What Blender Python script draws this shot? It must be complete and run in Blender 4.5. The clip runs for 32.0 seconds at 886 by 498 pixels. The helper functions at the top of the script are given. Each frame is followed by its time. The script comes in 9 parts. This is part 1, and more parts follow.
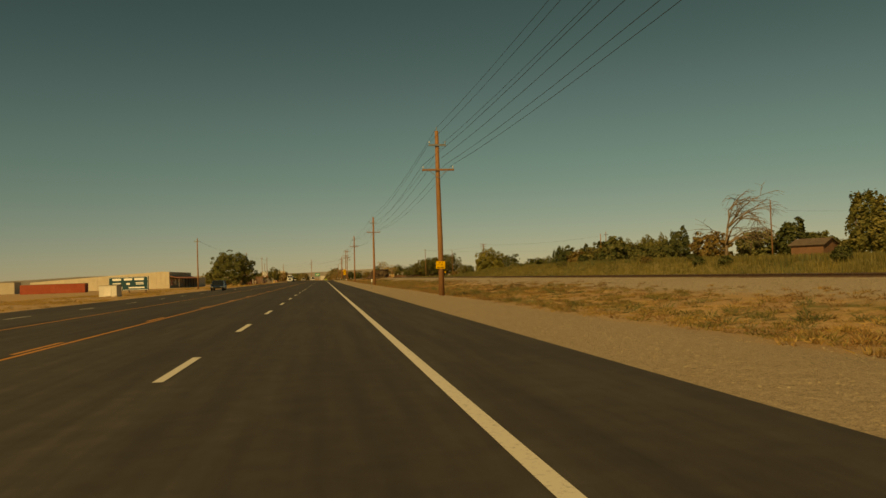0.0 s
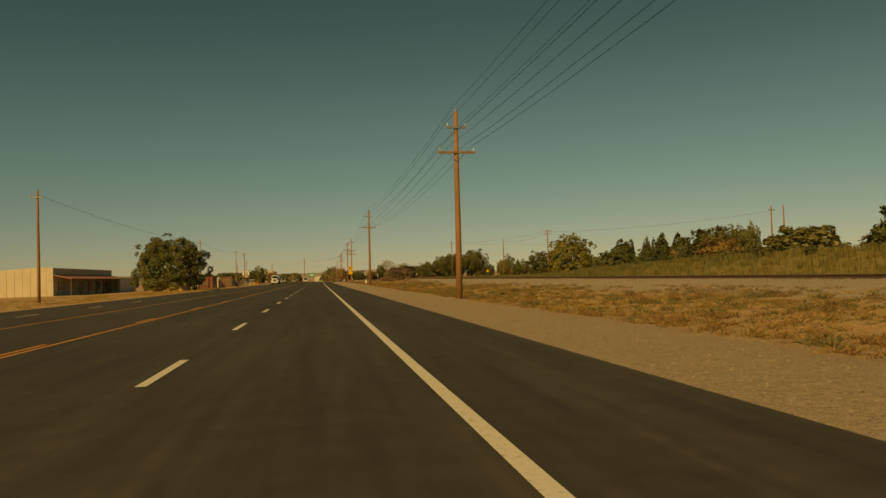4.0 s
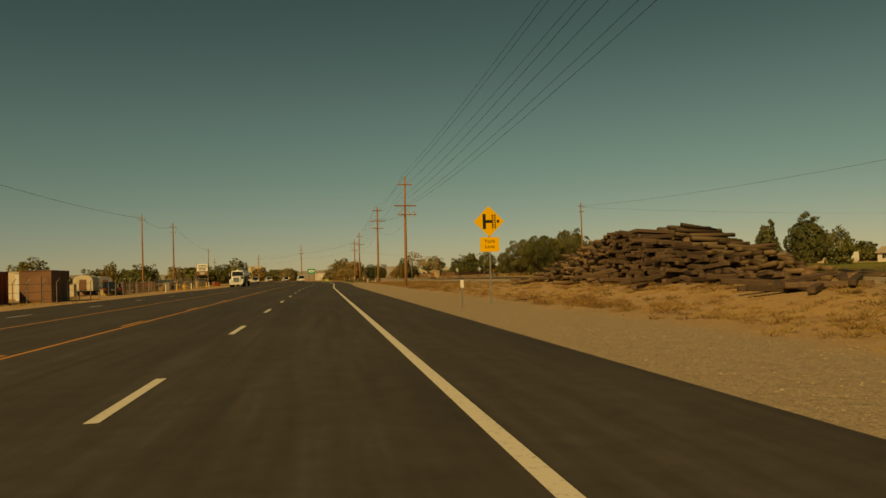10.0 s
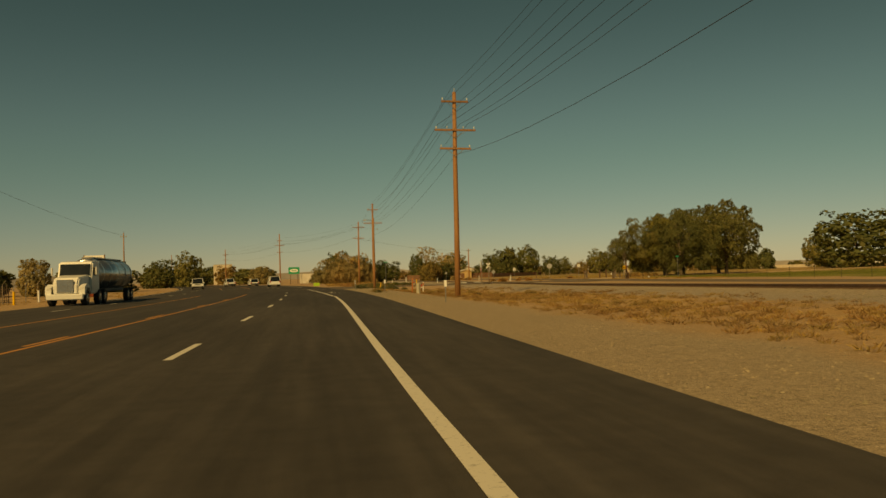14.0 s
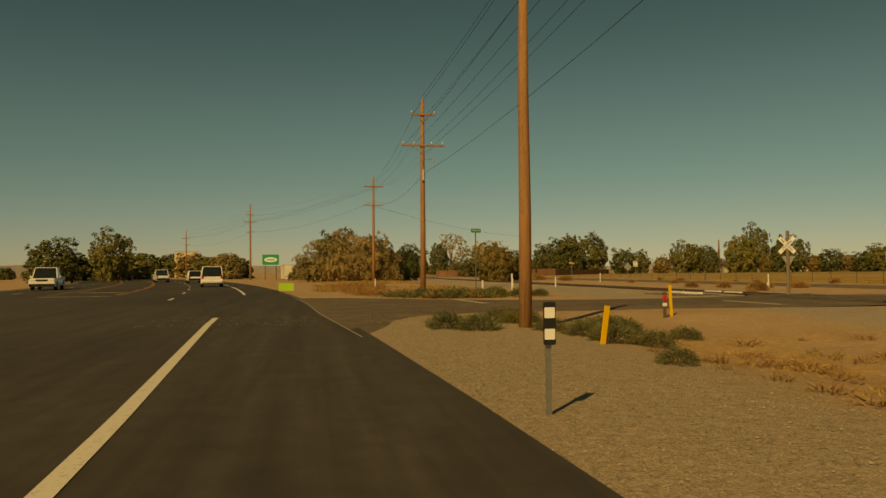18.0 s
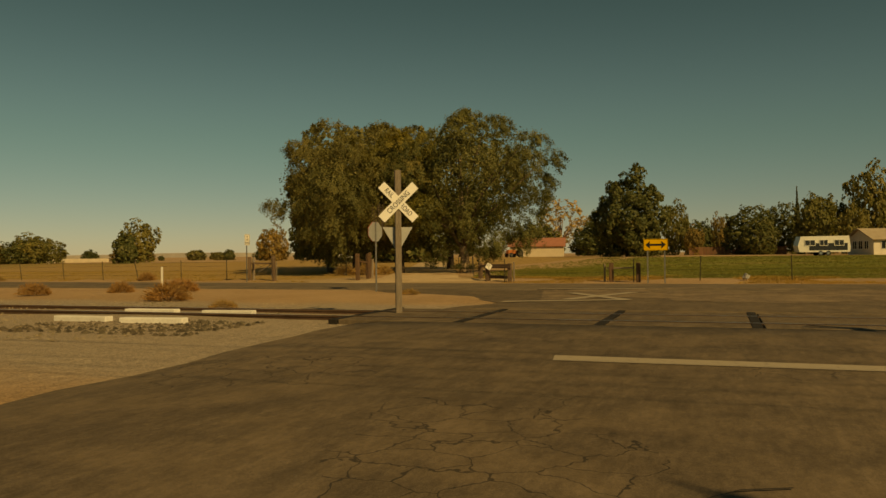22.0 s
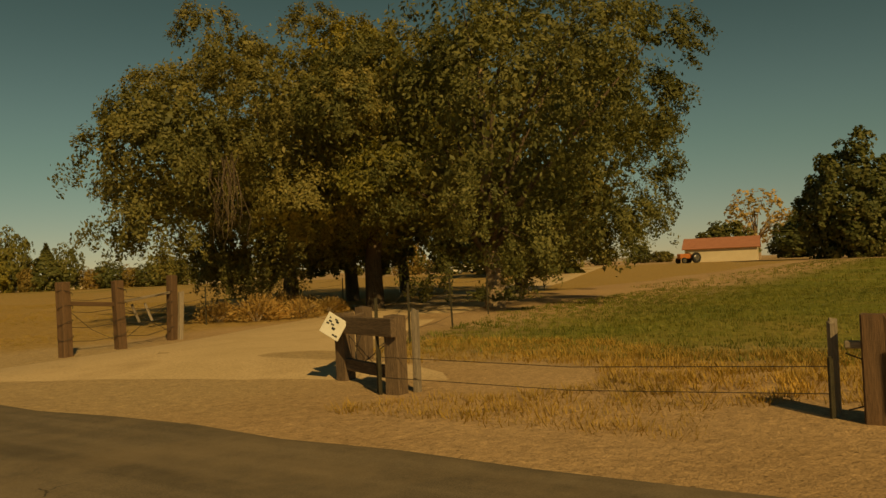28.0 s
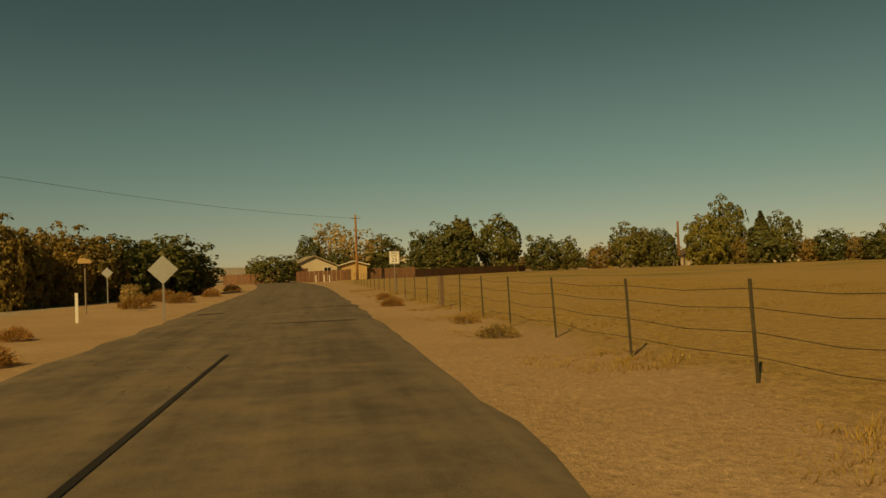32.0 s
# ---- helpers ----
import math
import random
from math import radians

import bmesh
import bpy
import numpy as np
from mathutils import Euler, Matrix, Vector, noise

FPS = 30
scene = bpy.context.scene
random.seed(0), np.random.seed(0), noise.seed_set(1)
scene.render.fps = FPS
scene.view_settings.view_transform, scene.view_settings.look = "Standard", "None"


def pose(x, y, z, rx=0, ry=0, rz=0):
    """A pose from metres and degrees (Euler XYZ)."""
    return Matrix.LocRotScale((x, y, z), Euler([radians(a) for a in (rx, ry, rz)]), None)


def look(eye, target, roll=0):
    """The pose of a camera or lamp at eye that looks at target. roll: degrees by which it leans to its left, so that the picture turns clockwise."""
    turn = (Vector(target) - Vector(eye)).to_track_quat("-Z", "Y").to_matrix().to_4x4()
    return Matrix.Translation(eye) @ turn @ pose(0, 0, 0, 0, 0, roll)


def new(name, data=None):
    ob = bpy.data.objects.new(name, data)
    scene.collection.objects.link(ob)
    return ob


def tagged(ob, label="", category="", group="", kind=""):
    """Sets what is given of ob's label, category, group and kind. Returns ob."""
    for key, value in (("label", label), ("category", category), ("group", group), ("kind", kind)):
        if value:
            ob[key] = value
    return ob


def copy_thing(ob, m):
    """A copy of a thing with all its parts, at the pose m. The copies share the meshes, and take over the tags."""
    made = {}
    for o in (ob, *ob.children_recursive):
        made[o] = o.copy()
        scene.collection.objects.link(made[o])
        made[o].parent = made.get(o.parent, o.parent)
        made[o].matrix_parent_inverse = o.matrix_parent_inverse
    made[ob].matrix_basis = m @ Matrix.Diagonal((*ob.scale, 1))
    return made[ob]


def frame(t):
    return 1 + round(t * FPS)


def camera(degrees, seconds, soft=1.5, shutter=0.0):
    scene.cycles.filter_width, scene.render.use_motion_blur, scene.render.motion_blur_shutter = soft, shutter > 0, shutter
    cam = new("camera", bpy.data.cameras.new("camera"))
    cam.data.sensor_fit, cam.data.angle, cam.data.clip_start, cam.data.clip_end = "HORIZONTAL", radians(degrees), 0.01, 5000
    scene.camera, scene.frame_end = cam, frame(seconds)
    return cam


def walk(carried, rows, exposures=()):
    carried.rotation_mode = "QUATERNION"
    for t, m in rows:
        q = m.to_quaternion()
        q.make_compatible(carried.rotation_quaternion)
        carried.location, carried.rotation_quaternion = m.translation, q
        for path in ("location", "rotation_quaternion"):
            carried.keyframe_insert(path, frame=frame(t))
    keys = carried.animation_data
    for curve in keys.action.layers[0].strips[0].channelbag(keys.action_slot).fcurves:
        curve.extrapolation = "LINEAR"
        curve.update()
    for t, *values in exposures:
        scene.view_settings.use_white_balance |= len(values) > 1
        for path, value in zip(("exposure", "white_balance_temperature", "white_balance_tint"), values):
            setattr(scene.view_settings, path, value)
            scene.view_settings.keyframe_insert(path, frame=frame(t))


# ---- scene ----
EXPO, KELVIN, TINT = -0.52, 14500, -10
# ---- the camera and its way ----
cam = camera(59.26, 32.0)
# seconds, x, y, z, yaw, pitch, lean
PATH = [
    (0.0, -0.00, -0.00, 1.349, -8.80, 1.84, -1.88),
    (0.5, -0.00, 10.09, 1.330, -8.82, 1.89, -1.84),
    (1.0, -0.01, 20.27, 1.329, -8.84, 1.91, -1.81),
    (1.5, -0.00, 30.61, 1.324, -8.85, 1.93, -1.79),
    (2.0, 0.00, 41.16, 1.339, -8.91, 1.95, -1.73),
    (2.5, 0.02, 51.92, 1.331, -8.84, 1.94, -1.80),
    (3.0, 0.03, 62.94, 1.338, -8.87, 1.93, -1.79),
    (3.5, 0.03, 74.29, 1.331, -8.87, 2.01, -1.79),
    (4.0, 0.05, 85.89, 1.330, -9.14, 1.91, -1.80),
    (4.5, 0.11, 97.60, 1.330, -9.27, 1.83, -1.80),
    (5.0, 0.17, 109.30, 1.329, -9.14, 1.75, -1.81),
    (5.5, 0.18, 120.85, 1.333, -8.68, 1.67, -1.84),
    (6.0, 0.16, 132.12, 1.390, -8.67, 1.91, -1.96),
    (6.5, 0.15, 142.96, 1.334, -8.71, 1.80, -1.81),
    (7.0, 0.14, 153.67, 1.329, -8.70, 1.80, -1.77),
    (7.5, 0.13, 164.51, 1.323, -8.66, 1.77, -1.74),
    (8.0, 0.08, 175.73, 1.328, -8.62, 1.79, -1.78),
    (8.5, 0.02, 187.24, 1.333, -8.65, 1.80, -1.73),
    (9.0, -0.02, 198.94, 1.352, -8.83, 1.81, -1.73),
    (9.5, -0.01, 210.81, 1.332, -8.94, 1.79, -1.75),
    (10.0, -0.01, 222.73, 1.360, -8.94, 1.75, -1.86),
    (10.5, -0.05, 234.59, 1.339, -8.94, 1.80, -1.75),
    (11.0, -0.06, 246.36, 1.331, -9.01, 1.79, -1.83),
    (11.5, -0.05, 257.99, 1.352, -9.20, 1.75, -1.99),
    (12.0, -0.03, 269.51, 1.334, -9.30, 1.73, -1.82),
    (12.5, 0.02, 281.00, 1.330, -9.39, 1.76, -1.78),
    (13.0, 0.08, 292.49, 1.346, -9.60, 1.72, -1.82),
    (13.5, 0.22, 303.88, 1.330, -9.65, 1.86, -1.74),
    (14.0, 0.38, 315.06, 1.332, -9.78, 1.88, -1.72),
    (14.5, 0.57, 325.91, 1.331, -9.98, 1.96, -1.71),
    (15.0, 0.94, 336.38, 1.330, -11.04, 1.90, -1.62),
    (15.5, 1.41, 346.43, 1.330, -11.74, 1.83, -1.49),
    (16.0, 1.82, 356.03, 1.330, -11.55, 1.76, -1.28),
    (16.5, 2.06, 365.19, 1.320, -10.86, 1.69, -0.92),
    (17.0, 2.43, 373.59, 1.306, -10.69, 1.65, -0.67),
    (17.5, 2.70, 381.20, 1.345, -10.26, 1.60, -0.49),
    (18.0, 2.75, 388.17, 1.331, -9.93, 1.60, -0.55),
    (18.5, 2.67, 394.12, 1.326, -9.76, 1.55, -0.53),
    (19.0, 2.71, 399.15, 1.335, -10.74, 1.53, -0.44),
    (19.5, 2.93, 403.67, 1.358, -14.18, 1.38, -0.63),
    (20.0, 3.54, 407.37, 1.353, -20.57, 1.06, -1.19),
    (20.5, 4.65, 410.39, 1.324, -30.30, 0.78, -1.53),
    (21.0, 6.10, 412.99, 1.366, -43.24, 0.52, -1.46),
    (21.5, 7.93, 414.23, 1.331, -56.52, 0.26, -0.81),
    (22.0, 10.00, 415.22, 1.282, -70.34, 0.40, -0.62),
    (22.5, 12.24, 415.65, 1.259, -82.37, 0.97, -0.74),
    (23.0, 14.88, 415.66, 1.260, -91.14, 1.70, -0.93),
    (23.5, 17.12, 415.59, 1.315, -96.02, 2.51, -1.19),
    (24.0, 20.21, 415.49, 1.376, -99.41, 2.52, -1.47),
    (24.5, 22.81, 415.27, 1.361, -101.06, 1.79, -1.68),
    (25.0, 24.99, 415.25, 1.330, -101.78, 1.26, -1.65),
    (25.5, 27.11, 415.20, 1.330, -100.18, 0.88, -1.79),
    (26.0, 29.26, 415.18, 1.330, -95.86, 0.69, -2.09),
    (26.5, 31.47, 415.37, 1.311, -88.81, 0.74, -2.41),
    (27.0, 33.83, 416.20, 1.324, -79.02, 1.16, -2.50),
    (27.5, 36.19, 417.54, 1.333, -67.73, 1.47, -2.35),
    (28.0, 37.82, 419.20, 1.328, -56.56, 1.44, -2.42),
    (28.5, 38.90, 420.91, 1.344, -45.21, 1.28, -2.70),
    (29.0, 39.76, 423.14, 1.348, -35.48, 1.28, -2.54),
    (29.5, 40.43, 425.87, 1.327, -27.33, 1.26, -2.58),
    (30.0, 40.73, 428.58, 1.278, -20.99, 1.35, -2.55),
    (30.5, 41.08, 432.04, 1.257, -16.28, 1.22, -2.52),
    (31.0, 41.10, 434.97, 1.265, -13.16, 1.23, -2.45),
    (31.5, 41.09, 438.28, 1.283, -11.36, 1.41, -2.27),
    (32.0, 41.08, 441.42, 1.327, -10.16, 1.37, -1.98),
]


def aim(x, y, z, yaw, pitch, lean):
    a, b = radians(yaw), radians(pitch)
    return look((x, y, z), (x - math.sin(a) * math.cos(b), y + math.cos(a) * math.cos(b), z + math.sin(b)), lean)


walk(cam, [(t, aim(*row)) for t, *row in PATH], exposures=[(0.0, EXPO, KELVIN, TINT), (32.0, EXPO, KELVIN, TINT)])


# ---- the world: late afternoon, clear sky, sun behind the camera's left shoulder ----
SUN_AZ, SUN_EL = 215.0, 36.0        # degrees from +y towards +x, and above the ground
world = bpy.data.worlds.new("sky")
scene.world = world
world.use_nodes = True
wt = world.node_tree
sky = wt.nodes.new("ShaderNodeTexSky")
sky.sky_type = "NISHITA"
sky.sun_disc = False
sky.sun_elevation = radians(SUN_EL)
sky.sun_rotation = radians(SUN_AZ)
sky.air_density, sky.dust_density, sky.ozone_density = 0.78, 0.12, 2.6
wt.nodes["Background"].inputs[1].default_value = 0.061
tint_mix = wt.nodes.new("ShaderNodeMix")
tint_mix.data_type, tint_mix.blend_type = "RGBA", "MULTIPLY"
tint_mix.inputs[0].default_value = 1.0
# haze and a dimmer upper sky painted in: pinkish low, greener and darker higher
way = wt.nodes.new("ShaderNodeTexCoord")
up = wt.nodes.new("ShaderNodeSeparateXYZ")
sky_tint = wt.nodes.new("ShaderNodeValToRGB")
sky_tint.color_ramp.interpolation = "EASE"
sky_tint.color_ramp.elements[0].position, sky_tint.color_ramp.elements[0].color = 0.0, (1.02, 0.9, 1.02, 1.0)
sky_tint.color_ramp.elements[1].position, sky_tint.color_ramp.elements[1].color = 0.16, (0.91, 1.0, 0.89, 1.0)
sky_tint.color_ramp.elements.new(0.36).color = (0.65, 0.78, 0.66, 1.0)
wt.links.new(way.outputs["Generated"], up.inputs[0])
wt.links.new(up.outputs[2], sky_tint.inputs[0])
wt.links.new(sky_tint.outputs[0], tint_mix.inputs[7])
wt.links.new(sky.outputs[0], tint_mix.inputs[6])
wt.links.new(tint_mix.outputs[2], wt.nodes["Background"].inputs[0])

sun = new("sun", bpy.data.lights.new("sun", "SUN"))
sun.data.energy, sun.data.angle, sun.data.color = 5.0, radians(0.53), (1.0, 0.735, 0.49)
sd = Vector((math.sin(radians(SUN_AZ)) * math.cos(radians(SUN_EL)), math.cos(radians(SUN_AZ)) * math.cos(radians(SUN_EL)), math.sin(radians(SUN_EL))))
sun.matrix_world = look(sd * 500, (0, 0, 0))

# ---- materials ----
def nodes_of(m):
    m.use_nodes = True
    t = m.node_tree
    return t, t.nodes["Principled BSDF"]


def link(t, a, b):
    t.links.new(a, b)


def noise_node(t, scale, detail=4.0, rough=0.55, coord=None, stretch=None):
    n = t.nodes.new("ShaderNodeTexNoise")
    n.inputs["Scale"].default_value = scale
    n.inputs["Detail"].default_value = detail
    n.inputs["Roughness"].default_value = rough
    if coord is not None:
        if stretch:
            mp = t.nodes.new("ShaderNodeMapping")
            mp.inputs["Scale"].default_value = stretch
            link(t, coord, mp.inputs[0])
            coord = mp.outputs[0]
        link(t, coord, n.inputs["Vector"])
    return n


def ramp(t, fac, stops):
    r = t.nodes.new("ShaderNodeValToRGB")
    el = r.color_ramp.elements
    while len(el) < len(stops):
        el.new(0.5)
    for e, (p, c) in zip(el, stops):
        e.position, e.color = p, (*c, 1)
    link(t, fac, r.inputs[0])
    return r


def mixc(t, fac, a, b, mode="MIX"):
    n = t.nodes.new("ShaderNodeMix")
    n.data_type, n.blend_type = "RGBA", mode
    for sock, v in ((n.inputs[0], fac), (n.inputs[6], a), (n.inputs[7], b)):
        if isinstance(v, (int, float)):
            sock.default_value = v
        elif isinstance(v, tuple):
            sock.default_value = (*v, 1)
        else:
            link(t, v, sock)
    return n.outputs[2]


def mathn(t, op, a, b=None, clamp=False):
    n = t.nodes.new("ShaderNodeMath")
    n.operation, n.use_clamp = op, clamp
    for sock, v in zip(n.inputs, (a, b)):
        if v is None:
            continue
        if isinstance(v, (int, float)):
            sock.default_value = v
        else:
            link(t, v, sock)
    return n.outputs[0]


def coords(t, world_space=False):
    if world_space:
        return t.nodes.new("ShaderNodeNewGeometry").outputs["Position"]
    return t.nodes.new("ShaderNodeTexCoord").outputs["Object"]


def bump(t, bsdf, height, strength, dist=0.02):
    b = t.nodes.new("ShaderNodeBump")
    b.inputs["Strength"].default_value = strength
    b.inputs["Distance"].default_value = dist
    link(t, height, b.inputs["Height"])
    link(t, b.outputs[0], bsdf.inputs["Normal"])


def stuff_mat(name, colours, scale=6.0, rough=0.8, metal=0.0, grain=40.0, bump_s=0.25, stretch=None, vary=0.12, spec=0.3, bump_d=0.01):
    """A plain material: two or three tones mixed by large noise, fine grain on top, a little relief, and a tone of its own for each object."""
    m = bpy.data.materials.new(name)
    t, p = nodes_of(m)
    c = coords(t)
    big = noise_node(t, scale, 5.0, 0.6, c, stretch)
    fine = noise_node(t, grain, 3.0, 0.6, c, stretch)
    n = len(colours)
    r = ramp(t, big.outputs["Fac"], [(0.3 + 0.4 * i / max(1, n - 1), col) for i, col in enumerate(colours)])
    f2 = ramp(t, fine.outputs["Fac"], [(0.3, (1 - vary * 1.6,) * 3), (0.7, (1 + vary,) * 3)])
    col = mixc(t, 1.0, r.outputs[0], f2.outputs[0], "MULTIPLY")
    info = t.nodes.new("ShaderNodeObjectInfo")
    rr = ramp(t, info.outputs["Random"], [(0.0, (1 - vary,) * 3), (1.0, (1 + vary * 0.6,) * 3)])
    col = mixc(t, 1.0, col, rr.outputs[0], "MULTIPLY")
    link(t, col, p.inputs["Base Color"])
    p.inputs["Roughness"].default_value = rough
    p.inputs["Metallic"].default_value = metal
    p.inputs["Specular IOR Level"].default_value = spec
    bump(t, p, fine.outputs["Fac"], bump_s, bump_d)
    return m


def leaf_mat(name, cols, trans=0.36):
    m = bpy.data.materials.new(name)
    t, p = nodes_of(m)
    g = t.nodes.new("ShaderNodeNewGeometry")
    r = ramp(t, g.outputs["Random Per Island"], [(i / (len(cols) - 1), c) for i, c in enumerate(cols)])
    big = noise_node(t, 0.35, 3.0, 0.5, coords(t))
    f2 = ramp(t, big.outputs["Fac"], [(0.35, (0.72, 0.75, 0.7)), (0.65, (1.15, 1.1, 1.0))])
    col = mixc(t, 1.0, r.outputs[0], f2.outputs[0], "MULTIPLY")
    info = t.nodes.new("ShaderNodeObjectInfo")
    rr = ramp(t, info.outputs["Random"], [(0.0, (0.8, 0.85, 0.8)), (1.0, (1.15, 1.08, 1.0))])
    col = mixc(t, 1.0, col, rr.outputs[0], "MULTIPLY")
    link(t, col, p.inputs["Base Color"])
    p.inputs["Roughness"].default_value = 0.6
    p.inputs["Specular IOR Level"].default_value = 0.25
    tr = t.nodes.new("ShaderNodeBsdfTranslucent")
    link(t, mixc(t, 1.0, col, (1.15, 1.1, 0.6), "MULTIPLY"), tr.inputs[0])
    ms = t.nodes.new("ShaderNodeMixShader")
    ms.inputs[0].default_value = trans
    link(t, p.outputs[0], ms.inputs[1])
    link(t, tr.outputs[0], ms.inputs[2])
    link(t, ms.outputs[0], t.nodes["Material Output"].inputs[0])
    return m


M = {}
M["post_dark"] = stuff_mat("post_dark", [(0.07, 0.042, 0.026), (0.13, 0.075, 0.045), (0.10, 0.058, 0.035)], 2.0, 0.8, grain=30, stretch=(6, 6, 0.35), vary=0.22, bump_s=0.5)
M["pole_wood"] = stuff_mat("pole_wood", [(0.20, 0.10, 0.05), (0.34, 0.17, 0.08), (0.26, 0.13, 0.065)], 2.0, 0.75, grain=30, stretch=(6, 6, 0.35), vary=0.22, bump_s=0.5)
M["old_wood"] = stuff_mat("old_wood", [(0.10, 0.065, 0.045), (0.20, 0.135, 0.09), (0.14, 0.095, 0.065)], 3.0, 0.85, grain=26, stretch=(7, 7, 0.5), vary=0.3, bump_s=0.7)
M["tie_wood"] = stuff_mat("tie_wood", [(0.05, 0.032, 0.022), (0.15, 0.095, 0.06), (0.09, 0.06, 0.04)], 2.5, 0.85, grain=30, stretch=(1, 8, 8), vary=0.4, bump_s=0.6)
M["grey_wood"] = stuff_mat("grey_wood", [(0.22, 0.18, 0.14), (0.32, 0.26, 0.2)], 2.5, 0.85, grain=30, stretch=(6, 6, 0.4), vary=0.25, bump_s=0.5)
M["bark"] = stuff_mat("bark", [(0.07, 0.05, 0.035), (0.16, 0.115, 0.08), (0.11, 0.08, 0.055)], 4.0, 0.9, grain=22, stretch=(5, 5, 1), vary=0.35, bump_s=0.9, bump_d=0.04)
M["pale_bark"] = stuff_mat("pale_bark", [(0.24, 0.17, 0.11), (0.38, 0.28, 0.19)], 4.0, 0.9, grain=22, stretch=(5, 5, 1), vary=0.3, bump_s=0.8, bump_d=0.03)
M["steel"] = stuff_mat("steel", [(0.30, 0.29, 0.27), (0.42, 0.41, 0.38)], 5.0, 0.45, 0.8, grain=60, vary=0.1, bump_s=0.1)
M["rail_steel"] = stuff_mat("rail_steel", [(0.10, 0.06, 0.04), (0.16, 0.10, 0.07)], 4.0, 0.7, 0.3, grain=50, vary=0.2)
M["rail_top"] = stuff_mat("rail_top", [(0.45, 0.42, 0.38), (0.55, 0.52, 0.47)], 4.0, 0.3, 0.9, grain=50, vary=0.1)
M["t_post"] = stuff_mat("t_post", [(0.06, 0.055, 0.04), (0.13, 0.11, 0.07)], 6.0, 0.6, 0.4, grain=50, vary=0.2)
M["wire"] = stuff_mat("wire", [(0.05, 0.045, 0.04), (0.09, 0.07, 0.055)], 3.0, 0.6, 0.5, vary=0.1)
M["white_paint"] = stuff_mat("white_paint", [(0.62, 0.60, 0.55), (0.78, 0.76, 0.70)], 3.0, 0.6, grain=40, vary=0.1, bump_s=0.1)
M["sign_white"] = stuff_mat("sign_white", [(0.72, 0.70, 0.64), (0.8, 0.78, 0.72)], 2.0, 0.45, grain=60, vary=0.05, bump_s=0.03)
M["sign_yellow"] = stuff_mat("sign_yellow", [(0.78, 0.42, 0.03), (0.85, 0.48, 0.04)], 2.0, 0.45, grain=60, vary=0.05, bump_s=0.03)
M["sign_back"] = stuff_mat("sign_back", [(0.38, 0.38, 0.36), (0.46, 0.46, 0.43)], 3.0, 0.5, 0.5, grain=60, vary=0.08, bump_s=0.05)
M["sign_red"] = stuff_mat("sign_red", [(0.50, 0.03, 0.03), (0.56, 0.04, 0.035)], 3.0, 0.45, vary=0.05, bump_s=0.03)
M["sign_green"] = stuff_mat("sign_green", [(0.01, 0.24, 0.12), (0.015, 0.28, 0.15)], 3.0, 0.45, vary=0.05, bump_s=0.03)
M["lime"] = stuff_mat("lime", [(0.30, 0.48, 0.06), (0.34, 0.52, 0.08)], 3.0, 0.5, vary=0.08, bump_s=0.03)
M["black"] = stuff_mat("black", [(0.012, 0.012, 0.012), (0.02, 0.02, 0.02)], 3.0, 0.5, vary=0.1, bump_s=0.05)
M["plastic_tan"] = stuff_mat("plastic_tan", [(0.40, 0.37, 0.28), (0.48, 0.44, 0.34)], 3.0, 0.5, vary=0.08, bump_s=0.05)
M["marker_orange"] = stuff_mat("marker_orange", [(0.40, 0.13, 0.055), (0.48, 0.17, 0.07)], 3.0, 0.5, vary=0.1, bump_s=0.05)
M["marker_yellow"] = stuff_mat("marker_yellow", [(0.75, 0.42, 0.05), (0.8, 0.47, 0.06)], 3.0, 0.5, vary=0.1, bump_s=0.05)
M["concrete"] = stuff_mat("concrete", [(0.30, 0.27, 0.22), (0.40, 0.36, 0.30)], 3.0, 0.85, grain=60, vary=0.15, bump_s=0.3)
M["glass_dark"] = stuff_mat("glass_dark", [(0.01, 0.012, 0.012), (0.02, 0.022, 0.022)], 2.0, 0.08, vary=0.05, bump_s=0.0, spec=0.7)
M["tyre"] = stuff_mat("tyre", [(0.015, 0.015, 0.015), (0.03, 0.028, 0.026)], 6.0, 0.85, vary=0.15)
M["chrome"] = stuff_mat("chrome", [(0.5, 0.5, 0.48), (0.6, 0.6, 0.58)], 3.0, 0.25, 0.95, vary=0.05, bump_s=0.02)
M["tail_red"] = stuff_mat("tail_red", [(0.35, 0.01, 0.01), (0.42, 0.015, 0.015)], 3.0, 0.2, vary=0.05, bump_s=0.02)
M["lamp_clear"] = stuff_mat("lamp_clear", [(0.6, 0.58, 0.52), (0.7, 0.68, 0.62)], 3.0, 0.15, vary=0.05, bump_s=0.02)
M["car_white"] = stuff_mat("car_white", [(0.66, 0.64, 0.58), (0.72, 0.70, 0.64)], 1.5, 0.3, grain=80, vary=0.04, bump_s=0.01, spec=0.5)
M["car_blue"] = stuff_mat("car_blue", [(0.015, 0.03, 0.06), (0.02, 0.04, 0.075)], 1.5, 0.25, grain=80, vary=0.04, bump_s=0.01, spec=0.6)
M["car_dark"] = stuff_mat("car_dark", [(0.02, 0.02, 0.02), (0.03, 0.03, 0.03)], 1.5, 0.25, grain=80, vary=0.04, bump_s=0.01, spec=0.6)
M["car_red"] = stuff_mat("car_red", [(0.20, 0.015, 0.02), (0.25, 0.02, 0.025)], 1.5, 0.25, grain=80, vary=0.04, bump_s=0.01, spec=0.6)
M["tank_steel"] = stuff_mat("tank_steel", [(0.5, 0.5, 0.48), (0.62, 0.62, 0.6)], 1.5, 0.22, 0.9, grain=80, vary=0.05, bump_s=0.03)
